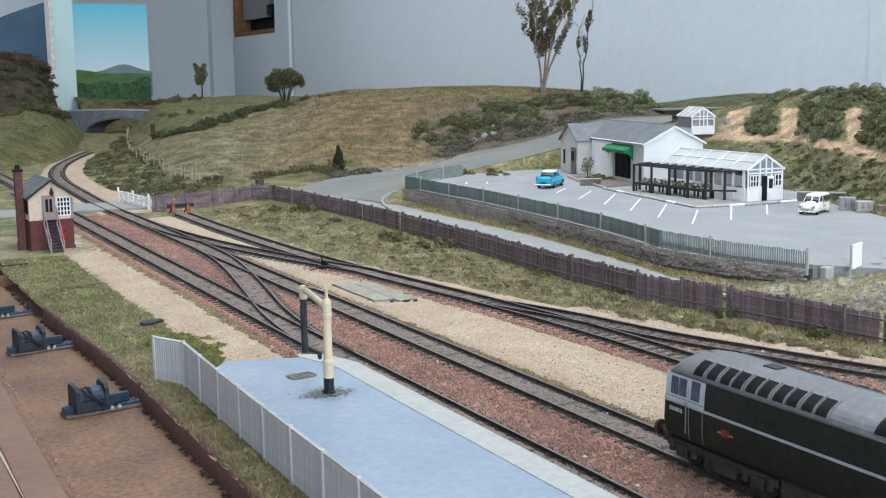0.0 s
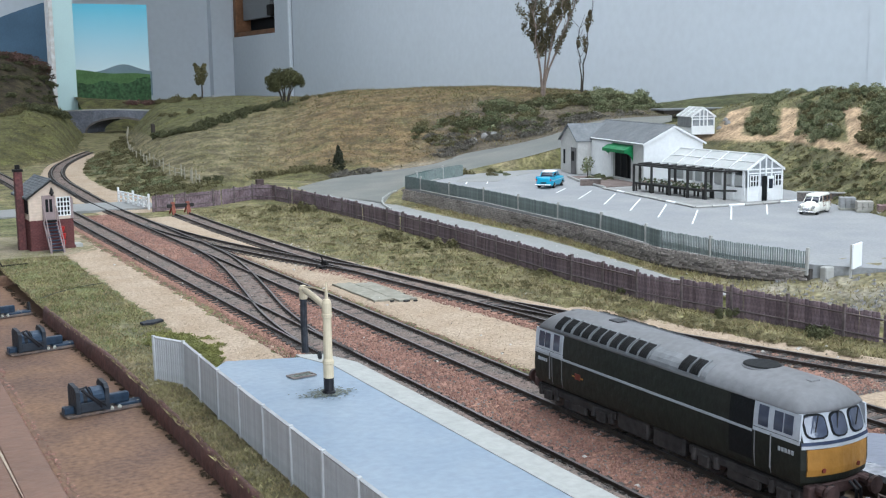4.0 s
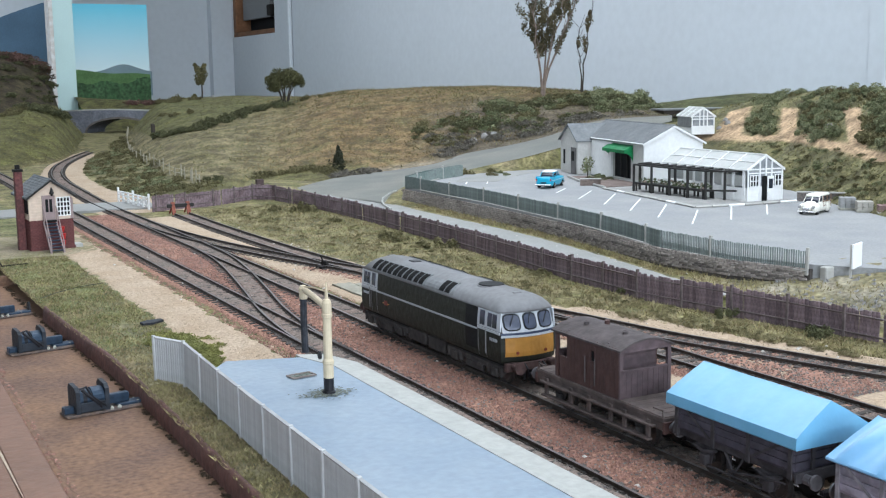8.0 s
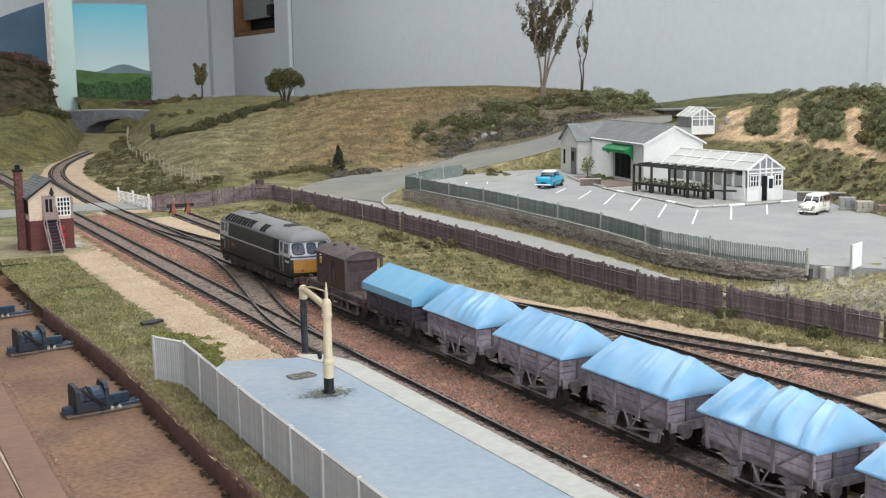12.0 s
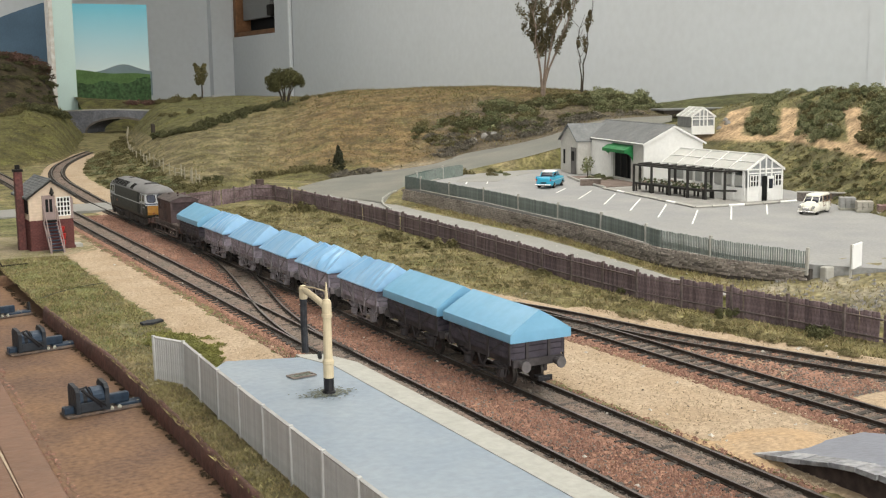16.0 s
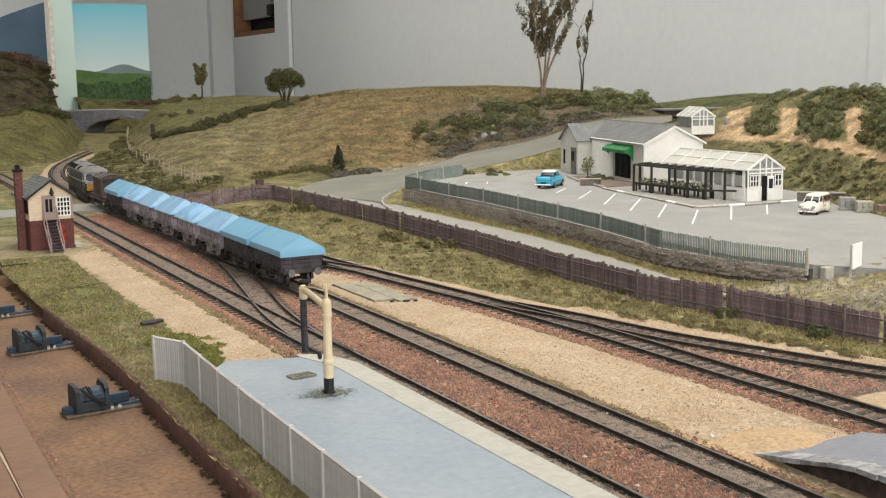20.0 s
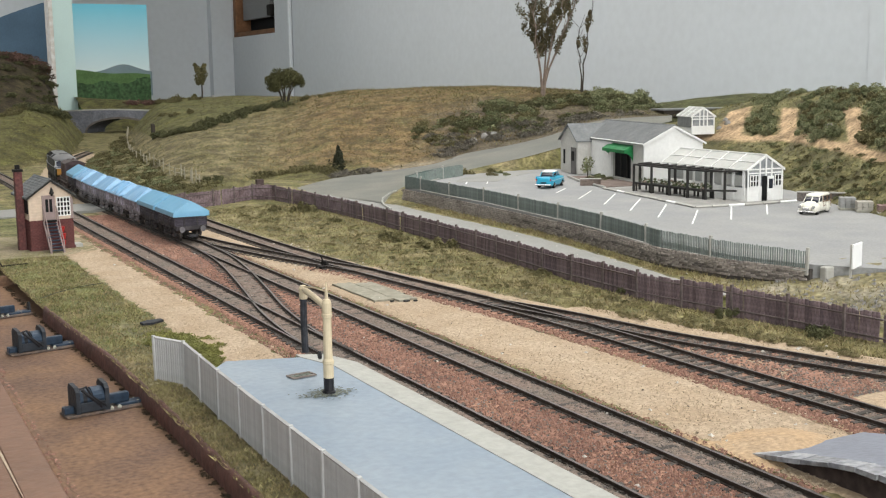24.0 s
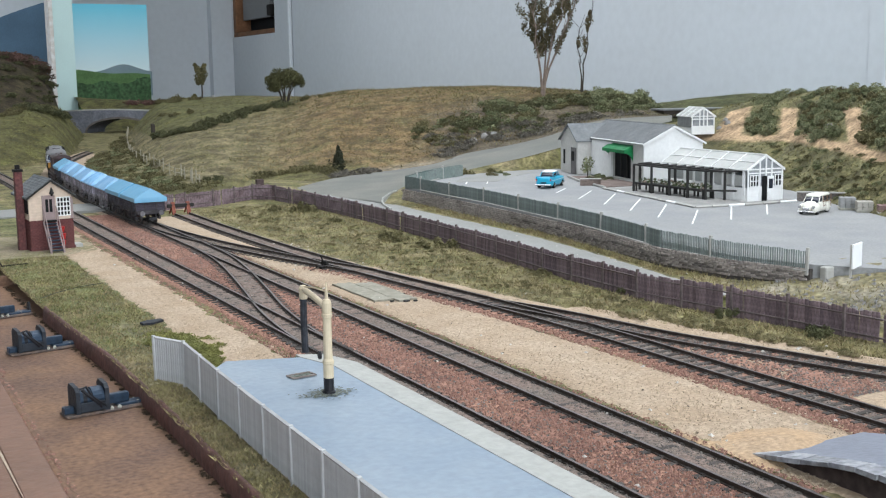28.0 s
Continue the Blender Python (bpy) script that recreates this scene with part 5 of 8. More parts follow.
def parking():
    lines = [((477, 1097), (415, 1033)), ((480, 1054), (404, 971)), ((469, 994), (392, 911)), ((456, 934), (380, 852)), ((449, 877), (373, 795)), ((499, 884), (423, 800)), ((540, 877), (478, 811)), ((470, 1140), (430, 1100)), ((445, 1330), (400, 1260)), ((470, 1320), (425, 1250))]
    for a, b in lines:
        a, b = Vector(a), Vector(b)
        n = Vector((-(b - a).y, (b - a).x)).normalized() * 0.75
        bm = prism(bmesh.new(), [tuple(a + n), tuple(b + n), tuple(b - n), tuple(a - n)], 21.4, 21.62, "z")
        tagged(part("parking_line", bm, WHITE), "worn white painted parking line", kind="structure")


parking()


def shell(t, stations, mat, nm, tuck=0.7):
    """A lofted body: stations of (y, half width, bottom, top)."""
    bm = bmesh.new()
    rings = []
    for y, w, z0, z1 in stations:
        h = z1 - z0
        prof = [(w * 0.9, z0), (w, z0 + h * 0.3), (w, z0 + h * 0.6), (w * (1 + tuck) / 2, z0 + h * 0.87), (w * tuck * 0.92, z1), (w * tuck * 0.4, z1 + h * 0.04)]
        rings.append([bm.verts.new((x, y, z)) for x, z in prof] + [bm.verts.new((-x, y, z)) for x, z in prof[::-1]])
    for a, b in zip(rings, rings[1:]):
        for i in range(len(a)):
            j = (i + 1) % len(a)
            bm.faces.new((a[i], a[j], b[j], b[i]))
    bm.faces.new(rings[0])
    bm.faces.new(rings[-1])
    return part(nm, bm, mat, t, smooth=True)


def blob(t, nm, mat, at, size):
    bm = bmesh.new()
    bmesh.ops.create_uvsphere(bm, u_segments=16, v_segments=10, radius=1)
    bmesh.ops.scale(bm, vec=size, verts=bm.verts)
    bmesh.ops.translate(bm, vec=at, verts=bm.verts)
    return part(nm, bm, mat, t, smooth=True)


def running_gear(t, ys, track_half, r=3.7):
    for s in (-1, 1):
        for y in ys:
            w = part("wheel", cyl(bmesh.new(), s * track_half - 1.2, y, r, r, 2.4, "x", 18), TYREBLACK, t)
            part("hub_cap", cyl(bmesh.new(), s * (track_half + 1.3) - 0.2, y, r, r * 0.52, 0.4, "x", 12), CHROME, w)


def pillars(t, mat, rows, r=0.45):
    """Upright bars of the window frames, from sill to roof: (x0, y0, z0, x1, y1, z1)."""
    for x0, y0, z0, x1, y1, z1 in rows:
        for s in (-1, 1):
            part("pillar", tube(bmesh.new(), [(s * x0, y0, z0), (s * x1, y1, z1)], r, 4), mat, t)


def saloon(m, paint, label):
    """A small three-box saloon of about 1960, nose to +y."""
    t = thing("saloon_car", m, label, "car")
    shell(t, [(-27.2, 7.4, 5, 10.6), (-26.4, 8.8, 3.4, 12.4), (-22, 9.6, 2.8, 12.7), (-12, 9.9, 2.6, 12.6), (4, 9.9, 2.6, 12.4), (14, 9.7, 2.6, 12.2), (22, 9.3, 2.9, 11.6), (26, 8.6, 3.4, 10.8), (27, 7, 4.6, 9.4)], paint, "body", 0.9)
    shell(t, [(-15.5, 7.6, 11.5, 12.6), (-10.5, 7.7, 11.5, 18.2), (3.5, 7.7, 11.5, 18.2), (10.5, 7.8, 11.5, 12.6)], GLASS, "glasshouse", 0.86)
    shell(t, [(-12.2, 6.6, 17.2, 18.2), (-10, 7.2, 17.4, 19.2), (2.5, 7.2, 17.4, 19.2), (5, 6.6, 17.0, 18.2)], WHITE, "roof", 0.85)
    pillars(t, paint, [(7.8, -15.5, 12.4, 6.6, -11.5, 17.8), (7.9, -9.5, 12.4, 6.9, -9, 17.8), (8, -2, 12.4, 7, -2, 17.8), (7.8, 10, 12.4, 6.8, 4.4, 17.6)])
    for s in (-1, 1):
        part("tail_fin", prism(bmesh.new(), [(-27.4, 9.5), (-27, 13.8), (-14, 12.9), (-14, 11)], s * 8.6 - 0.7, s * 8.6 + 0.7, "x"), paint, t)
        part("rear_lamp", boxes((s * 8.5 - 0.7, s * 8.5 + 0.7, -28, -27, 9, 11.4), bevel=0.2), REDPAINT, t)
        part("headlamp", cyl(bmesh.new(), s * 6.8, 25.6, 9, 1.6, 1.6, "y", 12), CHROME, t)
        part("side_trim", boxes((s * 9.95 - 0.15, s * 9.95 + 0.15, -25, 22, 9, 9.5)), WHITE, t)
    part("grille", boxes((-4.6, 4.6, 26.4, 27.4, 5, 8), bevel=0.3), CHROME, t)
    part("bumper", boxes((-9, 9, 27.2, 28.4, 3.4, 4.8), bevel=0.4), CHROME, t)
    part("rear_bumper", boxes((-9.2, 9.2, -28.8, -27.4, 3.6, 5), bevel=0.4), CHROME, t)
    part("plate_bar", boxes((-3.2, 3.2, -27.9, -27.2, 6, 7.6)), BLACK, t)
    running_gear(t, (-16, 16), 8.6)
    return t


def estate(m, paint, label):
    """A round-nosed 1950s estate with a timber-framed rear body, nose to +y."""
    t = thing("estate_car", m, label, "car")
    shell(t, [(-25, 8.4, 4, 12), (-24, 9, 3, 12.4), (-6, 9.4, 2.8, 12.4), (6, 9.2, 2.8, 12.6), (9, 8.2, 3, 12.6)], paint, "body", 0.95)
    shell(t, [(6, 7.4, 4, 13.2), (12, 6.4, 4, 13.2), (18, 5.4, 4, 12.6), (22, 4.4, 4.4, 11.4), (24.4, 3.2, 5, 8.6)], paint, "bonnet", 0.72)
    for s in (-1, 1):
        blob(t, "front_wing", paint, (s * 7.3, 14, 6.4), (2.9, 9.2, 5.0))
        blob(t, "rear_wing", paint, (s * 8.6, -15, 6), (2.0, 6.8, 5.0))
        part("headlamp", cyl(bmesh.new(), s * 7.2, 21.4, 8.2, 1.6, 1.6, "y", 12), CHROME, t)
        part("rear_lamp", boxes((s * 7.4 - 0.6, s * 7.4 + 0.6, -25.8, -24.8, 6, 8)), REDPAINT, t)
        for z in (8.2, 12.6):
            part("timber_rail", boxes((s * 9.1 - 0.35, s * 9.1 + 0.35, -24.4, -1, z - 0.4, z + 0.4)), ASHWOOD, t)
        for y in (-24, -12.5, -1.4):
            part("timber_upright", boxes((s * 9.05 - 0.3, s * 9.05 + 0.3, y - 0.45, y + 0.45, 6, 18.4)), ASHWOOD, t)
    shell(t, [(-24.2, 7.8, 12, 18.6), (-22.5, 8.2, 12, 19), (3, 8.2, 12, 19), (9.5, 7.4, 12, 13)], GLASS, "glasshouse", 0.93)
    shell(t, [(-25, 7.6, 18, 19.2), (-22, 8.4, 18, 20.4), (-6, 8.5, 18, 20.8), (2, 8.2, 18, 20.3), (5.2, 7.2, 17.6, 18.8)], paint, "roof", 0.8)
    pillars(t, paint, [(8.4, -1, 12.4, 8, -1, 18.4), (8.2, 9.4, 12.6, 7.4, 4.4, 18.2), (0.2, 9.6, 12.8, 0.2, 4.6, 18.4)])
    part("grille", boxes((-3.6, 3.6, 23.4, 24.8, 4.6, 8), bevel=0.4), CHROME, t)
    part("bumper", boxes((-9, 9, 25, 26.2, 3, 4.4), bevel=0.4), CHROME, t)
    part("rear_bumper", boxes((-8.5, 8.5, -26.6, -25.4, 3.2, 4.6), bevel=0.4), CHROME, t)
    part("plate_bar", boxes((-3, 3, 26.2, 26.6, 3.2, 4.2)), BLACK, t)
    running_gear(t, (-15, 14.5), 8.2)
    return t


ASHWOOD = material("ash_timber", (0.24, 0.15, 0.09), 0.6, vary=0.2)
saloon(P(467, 1168, 21.5, -50) @ Matrix.Scale(1.06, 4), CARBLUE, "turquoise blue saloon car with white roof")
estate(P(522, 795, 21.5, 114) @ Matrix.Scale(0.9, 4), material("car_white", (0.74, 0.72, 0.64), 0.3, vary=0.05, spec=0.5), "white estate car with timber-framed rear body by the bank")

for i, (x, y, mat, h, label) in enumerate(((568, 797, BRICKPACK, 12, "grey block stack on a pallet"), (566, 774, BRICKPACKLIGHT := material("buff_bricks", (0.42, 0.40, 0.35), 0.85, vary=0.15, stain=0.004), 10, "buff brick stack on a pallet"), (568, 750, BRICKPACKRED, 8, "dull red brick stack on a pallet"))):
    t = thing("brick_pallet", P(x, y, 21.5, -40) @ Matrix.Scale(0.82, 4), label, "pallet", "pallets by the bank")
    for k in range(3):
        part("runner", boxes((-9, 9, -9 + k * 8, -7 + k * 8, 0, 2)), PAVINGPALE, t)
    part("pallet_deck", boxes((-10, 10, -10, 10, 2, 3)), PAVINGPALE, t)
    for a in range(3):
        for b in range(3):
            for c in range(3):
                part("block", boxes((-9 + a * 6.1, -9 + a * 6.1 + 5.7, -9 + b * 6.1, -9 + b * 6.1 + 5.7, 3 + c * h / 3, 3 + (c + 1) * h / 3 - 0.25), bevel=0.2), mat, t)

t = thing("notice_board", P(313, 553, 12, 24), "blank white notice board on two posts", "sign")
part("board", boxes((-9, 9, -0.6, 0.6, 9, 26), bevel=0.2), SIGNWHITE := material("sign_white", (0.85, 0.85, 0.85), 0.4, vary=0.03, bump=0), t)
for x in (-8, 8):
    part("post", boxes((x - 0.8, x + 0.8, 0.6, 1.8, -6, 26)), CONCRETE, t)
t = thing("easel_frame", P(322, 527, 12), "dark metal easel frame on the verge", "easel")
for a, b in (((-8, -3, -4), (2, 1, 24)), ((8, 2, -4), (2, 1, 24)), ((3, 12, -4), (2, 1, 24))):
    part("leg", tube(bmesh.new(), [a, b], 0.9, 5), TIMBERDARK, t)
t = thing("gate_stump", P(300, 567, 12), "short concrete stump at the end of the fence", "post")
part("stump", boxes((-4, 4, -3, 3, -2, 9), bevel=0.6), CONCRETE, t)


# ---- bridge ----
def bridge():
    t = thing("road_bridge", P(452, 3600, -3, -42), "grey stone arched road bridge over the curving track", "bridge")
    # x along the bridge, arch of 46 half span
    S, H, top, C = 115, 50, 70, 47
    pts = [(-205, 20), (-205, top - 2)] + [(-205 + 410 * k / 12, top + 6 - 8 * ((k - 6) / 6) ** 2) for k in range(13)] + [(205, 0), (C + S, 0)]
    pts += [(C + S * math.cos(a), 8 + (H - 8) * math.sin(a)) for a in [math.pi * k / 12 for k in range(13)]] + [(C - S, 0), (C - S - 14, 0)]
    part("bridge_face", prism(bmesh.new(), pts, -14, 14), BRIDGESTONE, t)
    part("bridge_deck", prism(bmesh.new(), pts, 14, 90), BRIDGESTONE, t)
    cap = [(-207 + 414 * k / 12, top + 6 - 8 * ((k - 6) / 6) ** 2) for k in range(13)]
    cap += [(x, z + 4) for x, z in cap[::-1]]
    part("coping", prism(bmesh.new(), cap, -16, -4), COPING, t, "pale coping stones")
    ring = [(C + (S + r) * math.cos(a), 8 + (H - 8 + r) * math.sin(a)) for r, rng in ((0, range(13)), (6, range(12, -1, -1))) for a in [math.pi * k / 12 for k in rng]]
    part("arch_ring", prism(bmesh.new(), ring, -15.5, -13), STONE, t)
    part("string_course", boxes((-205, 205, -15.5, -14, 58, 61)), BRIDGESTONE, t)


BRIDGESTONE = material("bridge_stone", (0.22, 0.23, 0.265), 0.9, vary=0.3, grain=0.004, stain=0.03)
bridge()
# ---- plants and scenery dressing ----
def leaf_mat(name, a, b):
    return material(name, a, 0.95, vary=0.45, grain=0.004, stain=0.02, second=b, islands=True, bump=0)


LEAFDARK = leaf_mat("leaf_dark", (0.125, 0.125, 0.06), (0.07, 0.075, 0.035))
LEAFOLIVE = leaf_mat("leaf_olive", (0.175, 0.155, 0.075), (0.11, 0.10, 0.045))
LEAFGREY = leaf_mat("leaf_grey", (0.19, 0.17, 0.145), (0.12, 0.11, 0.085))
LEAFBROWN = leaf_mat("leaf_brown", (0.10, 0.07, 0.045), (0.06, 0.045, 0.03))
LEAFGORSE = leaf_mat("leaf_gorse", (0.24, 0.25, 0.14), (0.14, 0.155, 0.075))
LEAFLIME = leaf_mat("leaf_lime", (0.29, 0.285, 0.095), (0.20, 0.205, 0.07))
LEAFRUSSET = leaf_mat("leaf_russet", (0.19, 0.11, 0.09), (0.10, 0.06, 0.045))
LEAFVERGE = leaf_mat("leaf_verge", (0.27, 0.235, 0.125), (0.19, 0.165, 0.08))
STRAW = leaf_mat("straw_blade", (0.36, 0.29, 0.17), (0.27, 0.21, 0.11))
PALEBLADE = leaf_mat("pale_blade", (0.36, 0.315, 0.16), (0.28, 0.245, 0.11))
BLADE = leaf_mat("green_blade", (0.275, 0.24, 0.12), (0.20, 0.175, 0.08))
HILLSTRAW = leaf_mat("hill_straw", (0.27, 0.195, 0.10), (0.18, 0.13, 0.06))
HILLBLADE = leaf_mat("hill_blade", (0.185, 0.165, 0.07), (0.12, 0.11, 0.045))
BARK = material("bark_pale", (0.26, 0.20, 0.165), 0.9, vary=0.35, grain=0.003)
BARKDARK = material("bark_dark", (0.06, 0.05, 0.04), 0.9, vary=0.3, grain=0.003)
ROCKPALE = material("pale_rock", (0.27, 0.26, 0.245), 0.9, vary=0.25, grain=0.003, stain=0.01)
POSTS_U = (0.195, 0.174, 0.142, 0.111, 0.085, 0.053, 0.035, 0.015, 0.005)
POSTS_V = (0.08, 0.098, 0.114, 0.114, 0.108, 0.098, 0.125, 0.18, 0.25)


def leaf_cloud(rnd, centres, n, size, stretch=1.0):
    """Many small crumpled flakes round some centres (point, radius)."""
    vs, fs = [], []
    for c, r in centres:
        for _ in range(n):
            d = Vector((rnd.gauss(0, 1), rnd.gauss(0, 1), rnd.gauss(0, 1))).normalized()
            p = Vector(c) + Vector((d.x, d.y, d.z * stretch)) * r * (rnd.random() ** 0.35)
            k = len(vs)
            a = Vector((rnd.uniform(-1, 1), rnd.uniform(-1, 1), rnd.uniform(-1, 1))).normalized() * size * rnd.uniform(0.5, 1.2)
            b = a.cross(Vector((rnd.uniform(-1, 1), rnd.uniform(-1, 1), rnd.uniform(-1, 1)))).normalized() * size * rnd.uniform(0.4, 1.0)
            m = a.cross(b).normalized() * size * rnd.uniform(-0.4, 0.4)
            vs += [p - a, p + b + m, p + a, p - b + m]
            fs += [(k, k + 1, k + 2), (k, k + 2, k + 3)]
    return vs, fs


def cloud_mesh(name, vs, fs, mat):
    me = bpy.data.meshes.new(name)
    me.from_pydata([tuple(v * U) for v in vs], [], fs)
    me.materials.append(mat)
    return me


def bush_mesh(seed, mat, flat=0.75, n=105, blobs=13, size=0.78):
    rnd = random.Random(seed)
    cs = []
    for _ in range(blobs):
        a, r = rnd.uniform(0, 6.283), 9.5 * rnd.random() ** 0.7
        cs.append(((r * math.cos(a), r * math.sin(a), rnd.uniform(1, 9 - 0.5 * r) * flat), rnd.uniform(1.6, 4.0)))
    return cloud_mesh("bush", *leaf_cloud(rnd, cs, n, size), mat)


BUSHES = {k: [bush_mesh(10 * i + j, m) for j in range(3)] for i, (k, m) in enumerate((("dark", LEAFDARK), ("olive", LEAFOLIVE), ("grey", LEAFGREY), ("brown", LEAFBROWN), ("gorse", LEAFGORSE), ("lime", LEAFLIME), ("russet", LEAFRUSSET), ("verge", LEAFVERGE)))}
LOWBUSH = {k: [bush_mesh(300 + 7 * j + len(k), v[0].materials[0], 0.5, 40, 12, 0.9) for j in range(4)] for k, v in BUSHES.items()}
BUSH_LABEL = {"dark": "dark green bush of clumped foam foliage", "olive": "olive green scrubby bush of foam foliage", "grey": "greyish dead scrub of lichen foliage", "brown": "brown autumn shrub of foam foliage", "gorse": "rough green gorse bush on the bank", "verge": "dry olive verge clump", "lime": "bright lime green grass clump"}
seen = random.Random(5)


def bush(kind, p, size):
    ob = new("bush", BUSHES[kind][seen.randrange(3)])
    s = size / 10
    ob.matrix_world = P(p[0], p[1], p[2] - size * 0.12, seen.uniform(0, 360)) @ Matrix.Diagonal((s, s * seen.uniform(0.8, 1.15), s * seen.uniform(0.75, 1.1), 1))
    return tagged(ob, BUSH_LABEL[kind], "bush", kind + " bushes on the hillsides")


def surf(hill, nu, nv, u, v):
    """The point of a hillside sheet at u along it and v up it (1 is the crest)."""
    me = hill.data
    i, j = min(nu, max(0, round(u * nu))), min(nv, max(0, round(v / 1.3 * nv)))
    return me.vertices[j * (nu + 1) + i].co / U


def h_main(u, v):
    return surf(HILL, 280, 120, u, v)


def h_bank(u, v):
    return surf(BANK, 130, 60, u, v)


def h_emb(u, v):
    return surf(EMB, 90, 40, u, v)


def bush_run(kind, place, a, b, n, size, spread=0.01, grow=0.3):
    for k in range(n):
        t = (k + 0.5) / n
        u, v = a[0] + (b[0] - a[0]) * t + seen.uniform(-spread, spread), a[1] + (b[1] - a[1]) * t + seen.uniform(-spread, spread)
        bush(kind, place(u, v), size * seen.uniform(1 - grow, 1 + grow))


def thicket(kind, spots, label):
    """Uncounted low scrub, joined into one growth."""
    bm = bmesh.new()
    for p, size in spots:
        me = LOWBUSH[kind][seen.randrange(4)].copy()
        s = size / 10
        me.transform(P(p[0], p[1], p[2] - size * 0.12, seen.uniform(0, 360)) @ Matrix.Diagonal((s, s, s * seen.uniform(0.7, 1.0), 1)))
        bm.from_mesh(me)
        bpy.data.meshes.remove(me)
    me = bpy.data.meshes.new("scrub")
    bm.to_mesh(me)
    bm.free()
    me.materials.append(BUSHES[kind][0].materials[0])
    return tagged(new("scrub", me), label, "", "", "stuff")


def run_spots(place, a, b, n, size, spread):
    out = []
    for k in range(n):
        t = (k + 0.5) / n
        out.append((place(a[0] + (b[0] - a[0]) * t + seen.uniform(-spread, spread), a[1] + (b[1] - a[1]) * t + seen.uniform(-spread, spread)), size * seen.uniform(0.7, 1.3)))
    return out


# scrubby slope between the curving track and the hill
SLOPE_TOP = [h_main(u, v) for u, v in ((0.0, 0.12), (0.035, 0.11), (0.07, 0.10), (0.105, 0.09), (0.14, 0.08), (0.165, 0.07))]
SLOPE_FOOT = [(curve_at(SCRUB_FOOT, q), q, -4.0) for q in (2930, 2650, 2350, 2060, 1760, 1600)]
sheet_between("cutting_slope", SLOPE_FOOT, [(q.x, q.y, q.z + 1) for q in SLOPE_TOP], HILLCOVER, "scrubby olive slope beside the curving track", n=70, m=12, rough=4)
spots = []
for _ in range(320):
    f, g = seen.random(), seen.uniform(0.02, 1.0)
    a = [curve_at([(q[k], r * 1.0) for r, q in enumerate(SLOPE_FOOT)], f * 5) for k in range(3)]
    b = [curve_at([(q[k], r * 1.0) for r, q in enumerate(SLOPE_TOP)], f * 5) for k in range(3)]
    spots.append((Vector(a).lerp(Vector(b), g), seen.uniform(8, 17)))
thicket("olive", spots[:190], "low olive scrub on the slope beside the curving track")
thicket("gorse", spots[190:260], "rough green scrub on the slope beside the curving track")
thicket("olive", spots[260:], "low brown scrub on the slope beside the curving track")
# hedge between the two fields
bush_run("dark", h_main, (0.09, 0.345), (0.216, 0.545), 15, 20, 0.004)
bush_run("dark", h_main, (0.216, 0.545), (0.30, 0.73), 14, 19, 0.004)
bush_run("olive", h_main, (0.06, 0.80), (0.13, 0.90), 7, 18, 0.012)
bush_run("olive", h_main, (0.10, 0.55), (0.16, 0.62), 5, 14, 0.02)
# crest and right shoulder of the hill
bush_run("olive", h_main, (0.31, 0.80), (0.40, 0.90), 6, 12, 0.012)
shoulder = {"dark": [], "olive": [], "gorse": [], "grey": []}
for _ in range(900):
    u, v = seen.uniform(0.56, 0.99), seen.uniform(0.12, 0.86)
    low, high = 0.18 + 0.1 * nz(u, 0, 0.05, 4), curve_at([(0.40, 0.56), (0.58, 0.70), (0.74, 0.82), (0.86, 0.99)], u)
    q = h_main(u, v)
    if not low < v < high or nz(q.x, q.y, 48, 17) + 0.5 * nz(q.x, q.y, 18, 5) < -0.1:
        continue
    kind = "grey" if v < 0.3 and seen.random() < 0.6 else seen.choice(("dark", "dark", "olive", "gorse"))
    shoulder[kind].append((q, seen.uniform(8, 21)))
for kind, spots in shoulder.items():
    thicket(kind, spots, {"dark": "dark green tangled scrub", "olive": "olive brown tangled scrub", "gorse": "rough green gorse scrub", "grey": "greyish dead scrub"}[kind] + " on the shoulder of the hill")
for k in range(16):
    t = (k + 0.5) / 16
    bush("dark" if k % 3 else "gorse", h_main(0.63 + 0.34 * t + seen.uniform(-0.03, 0.03), 0.34 + 0.28 * t + seen.uniform(-0.05, 0.05)), seen.uniform(18, 28))
bush_run("gorse", h_main, (0.87, 0.82), (0.97, 0.66), 8, 22, 0.04)
# scrub along the foot
thicket("olive", run_spots(h_main, (0.29, 0.07), (0.45, 0.09), 20, 17, 0.03) + run_spots(h_main, (0.10, 0.10), (0.22, 0.05), 22, 13, 0.03) + run_spots(h_main, (0.02, 0.16), (0.10, 0.13), 18, 15, 0.03), "low olive scrub along the foot of the hill")
thicket("grey", run_spots(h_main, (0.44, 0.03), (0.51, 0.03), 12, 16, 0.015) + run_spots(h_main, (0.60, 0.10), (0.74, 0.18), 16, 18, 0.05) + run_spots(h_main, (0.78, 0.14), (0.96, 0.22), 14, 18, 0.05), "greyish dead scrub beside the road")
bush("dark", h_main(0.221, 0.085), 15)
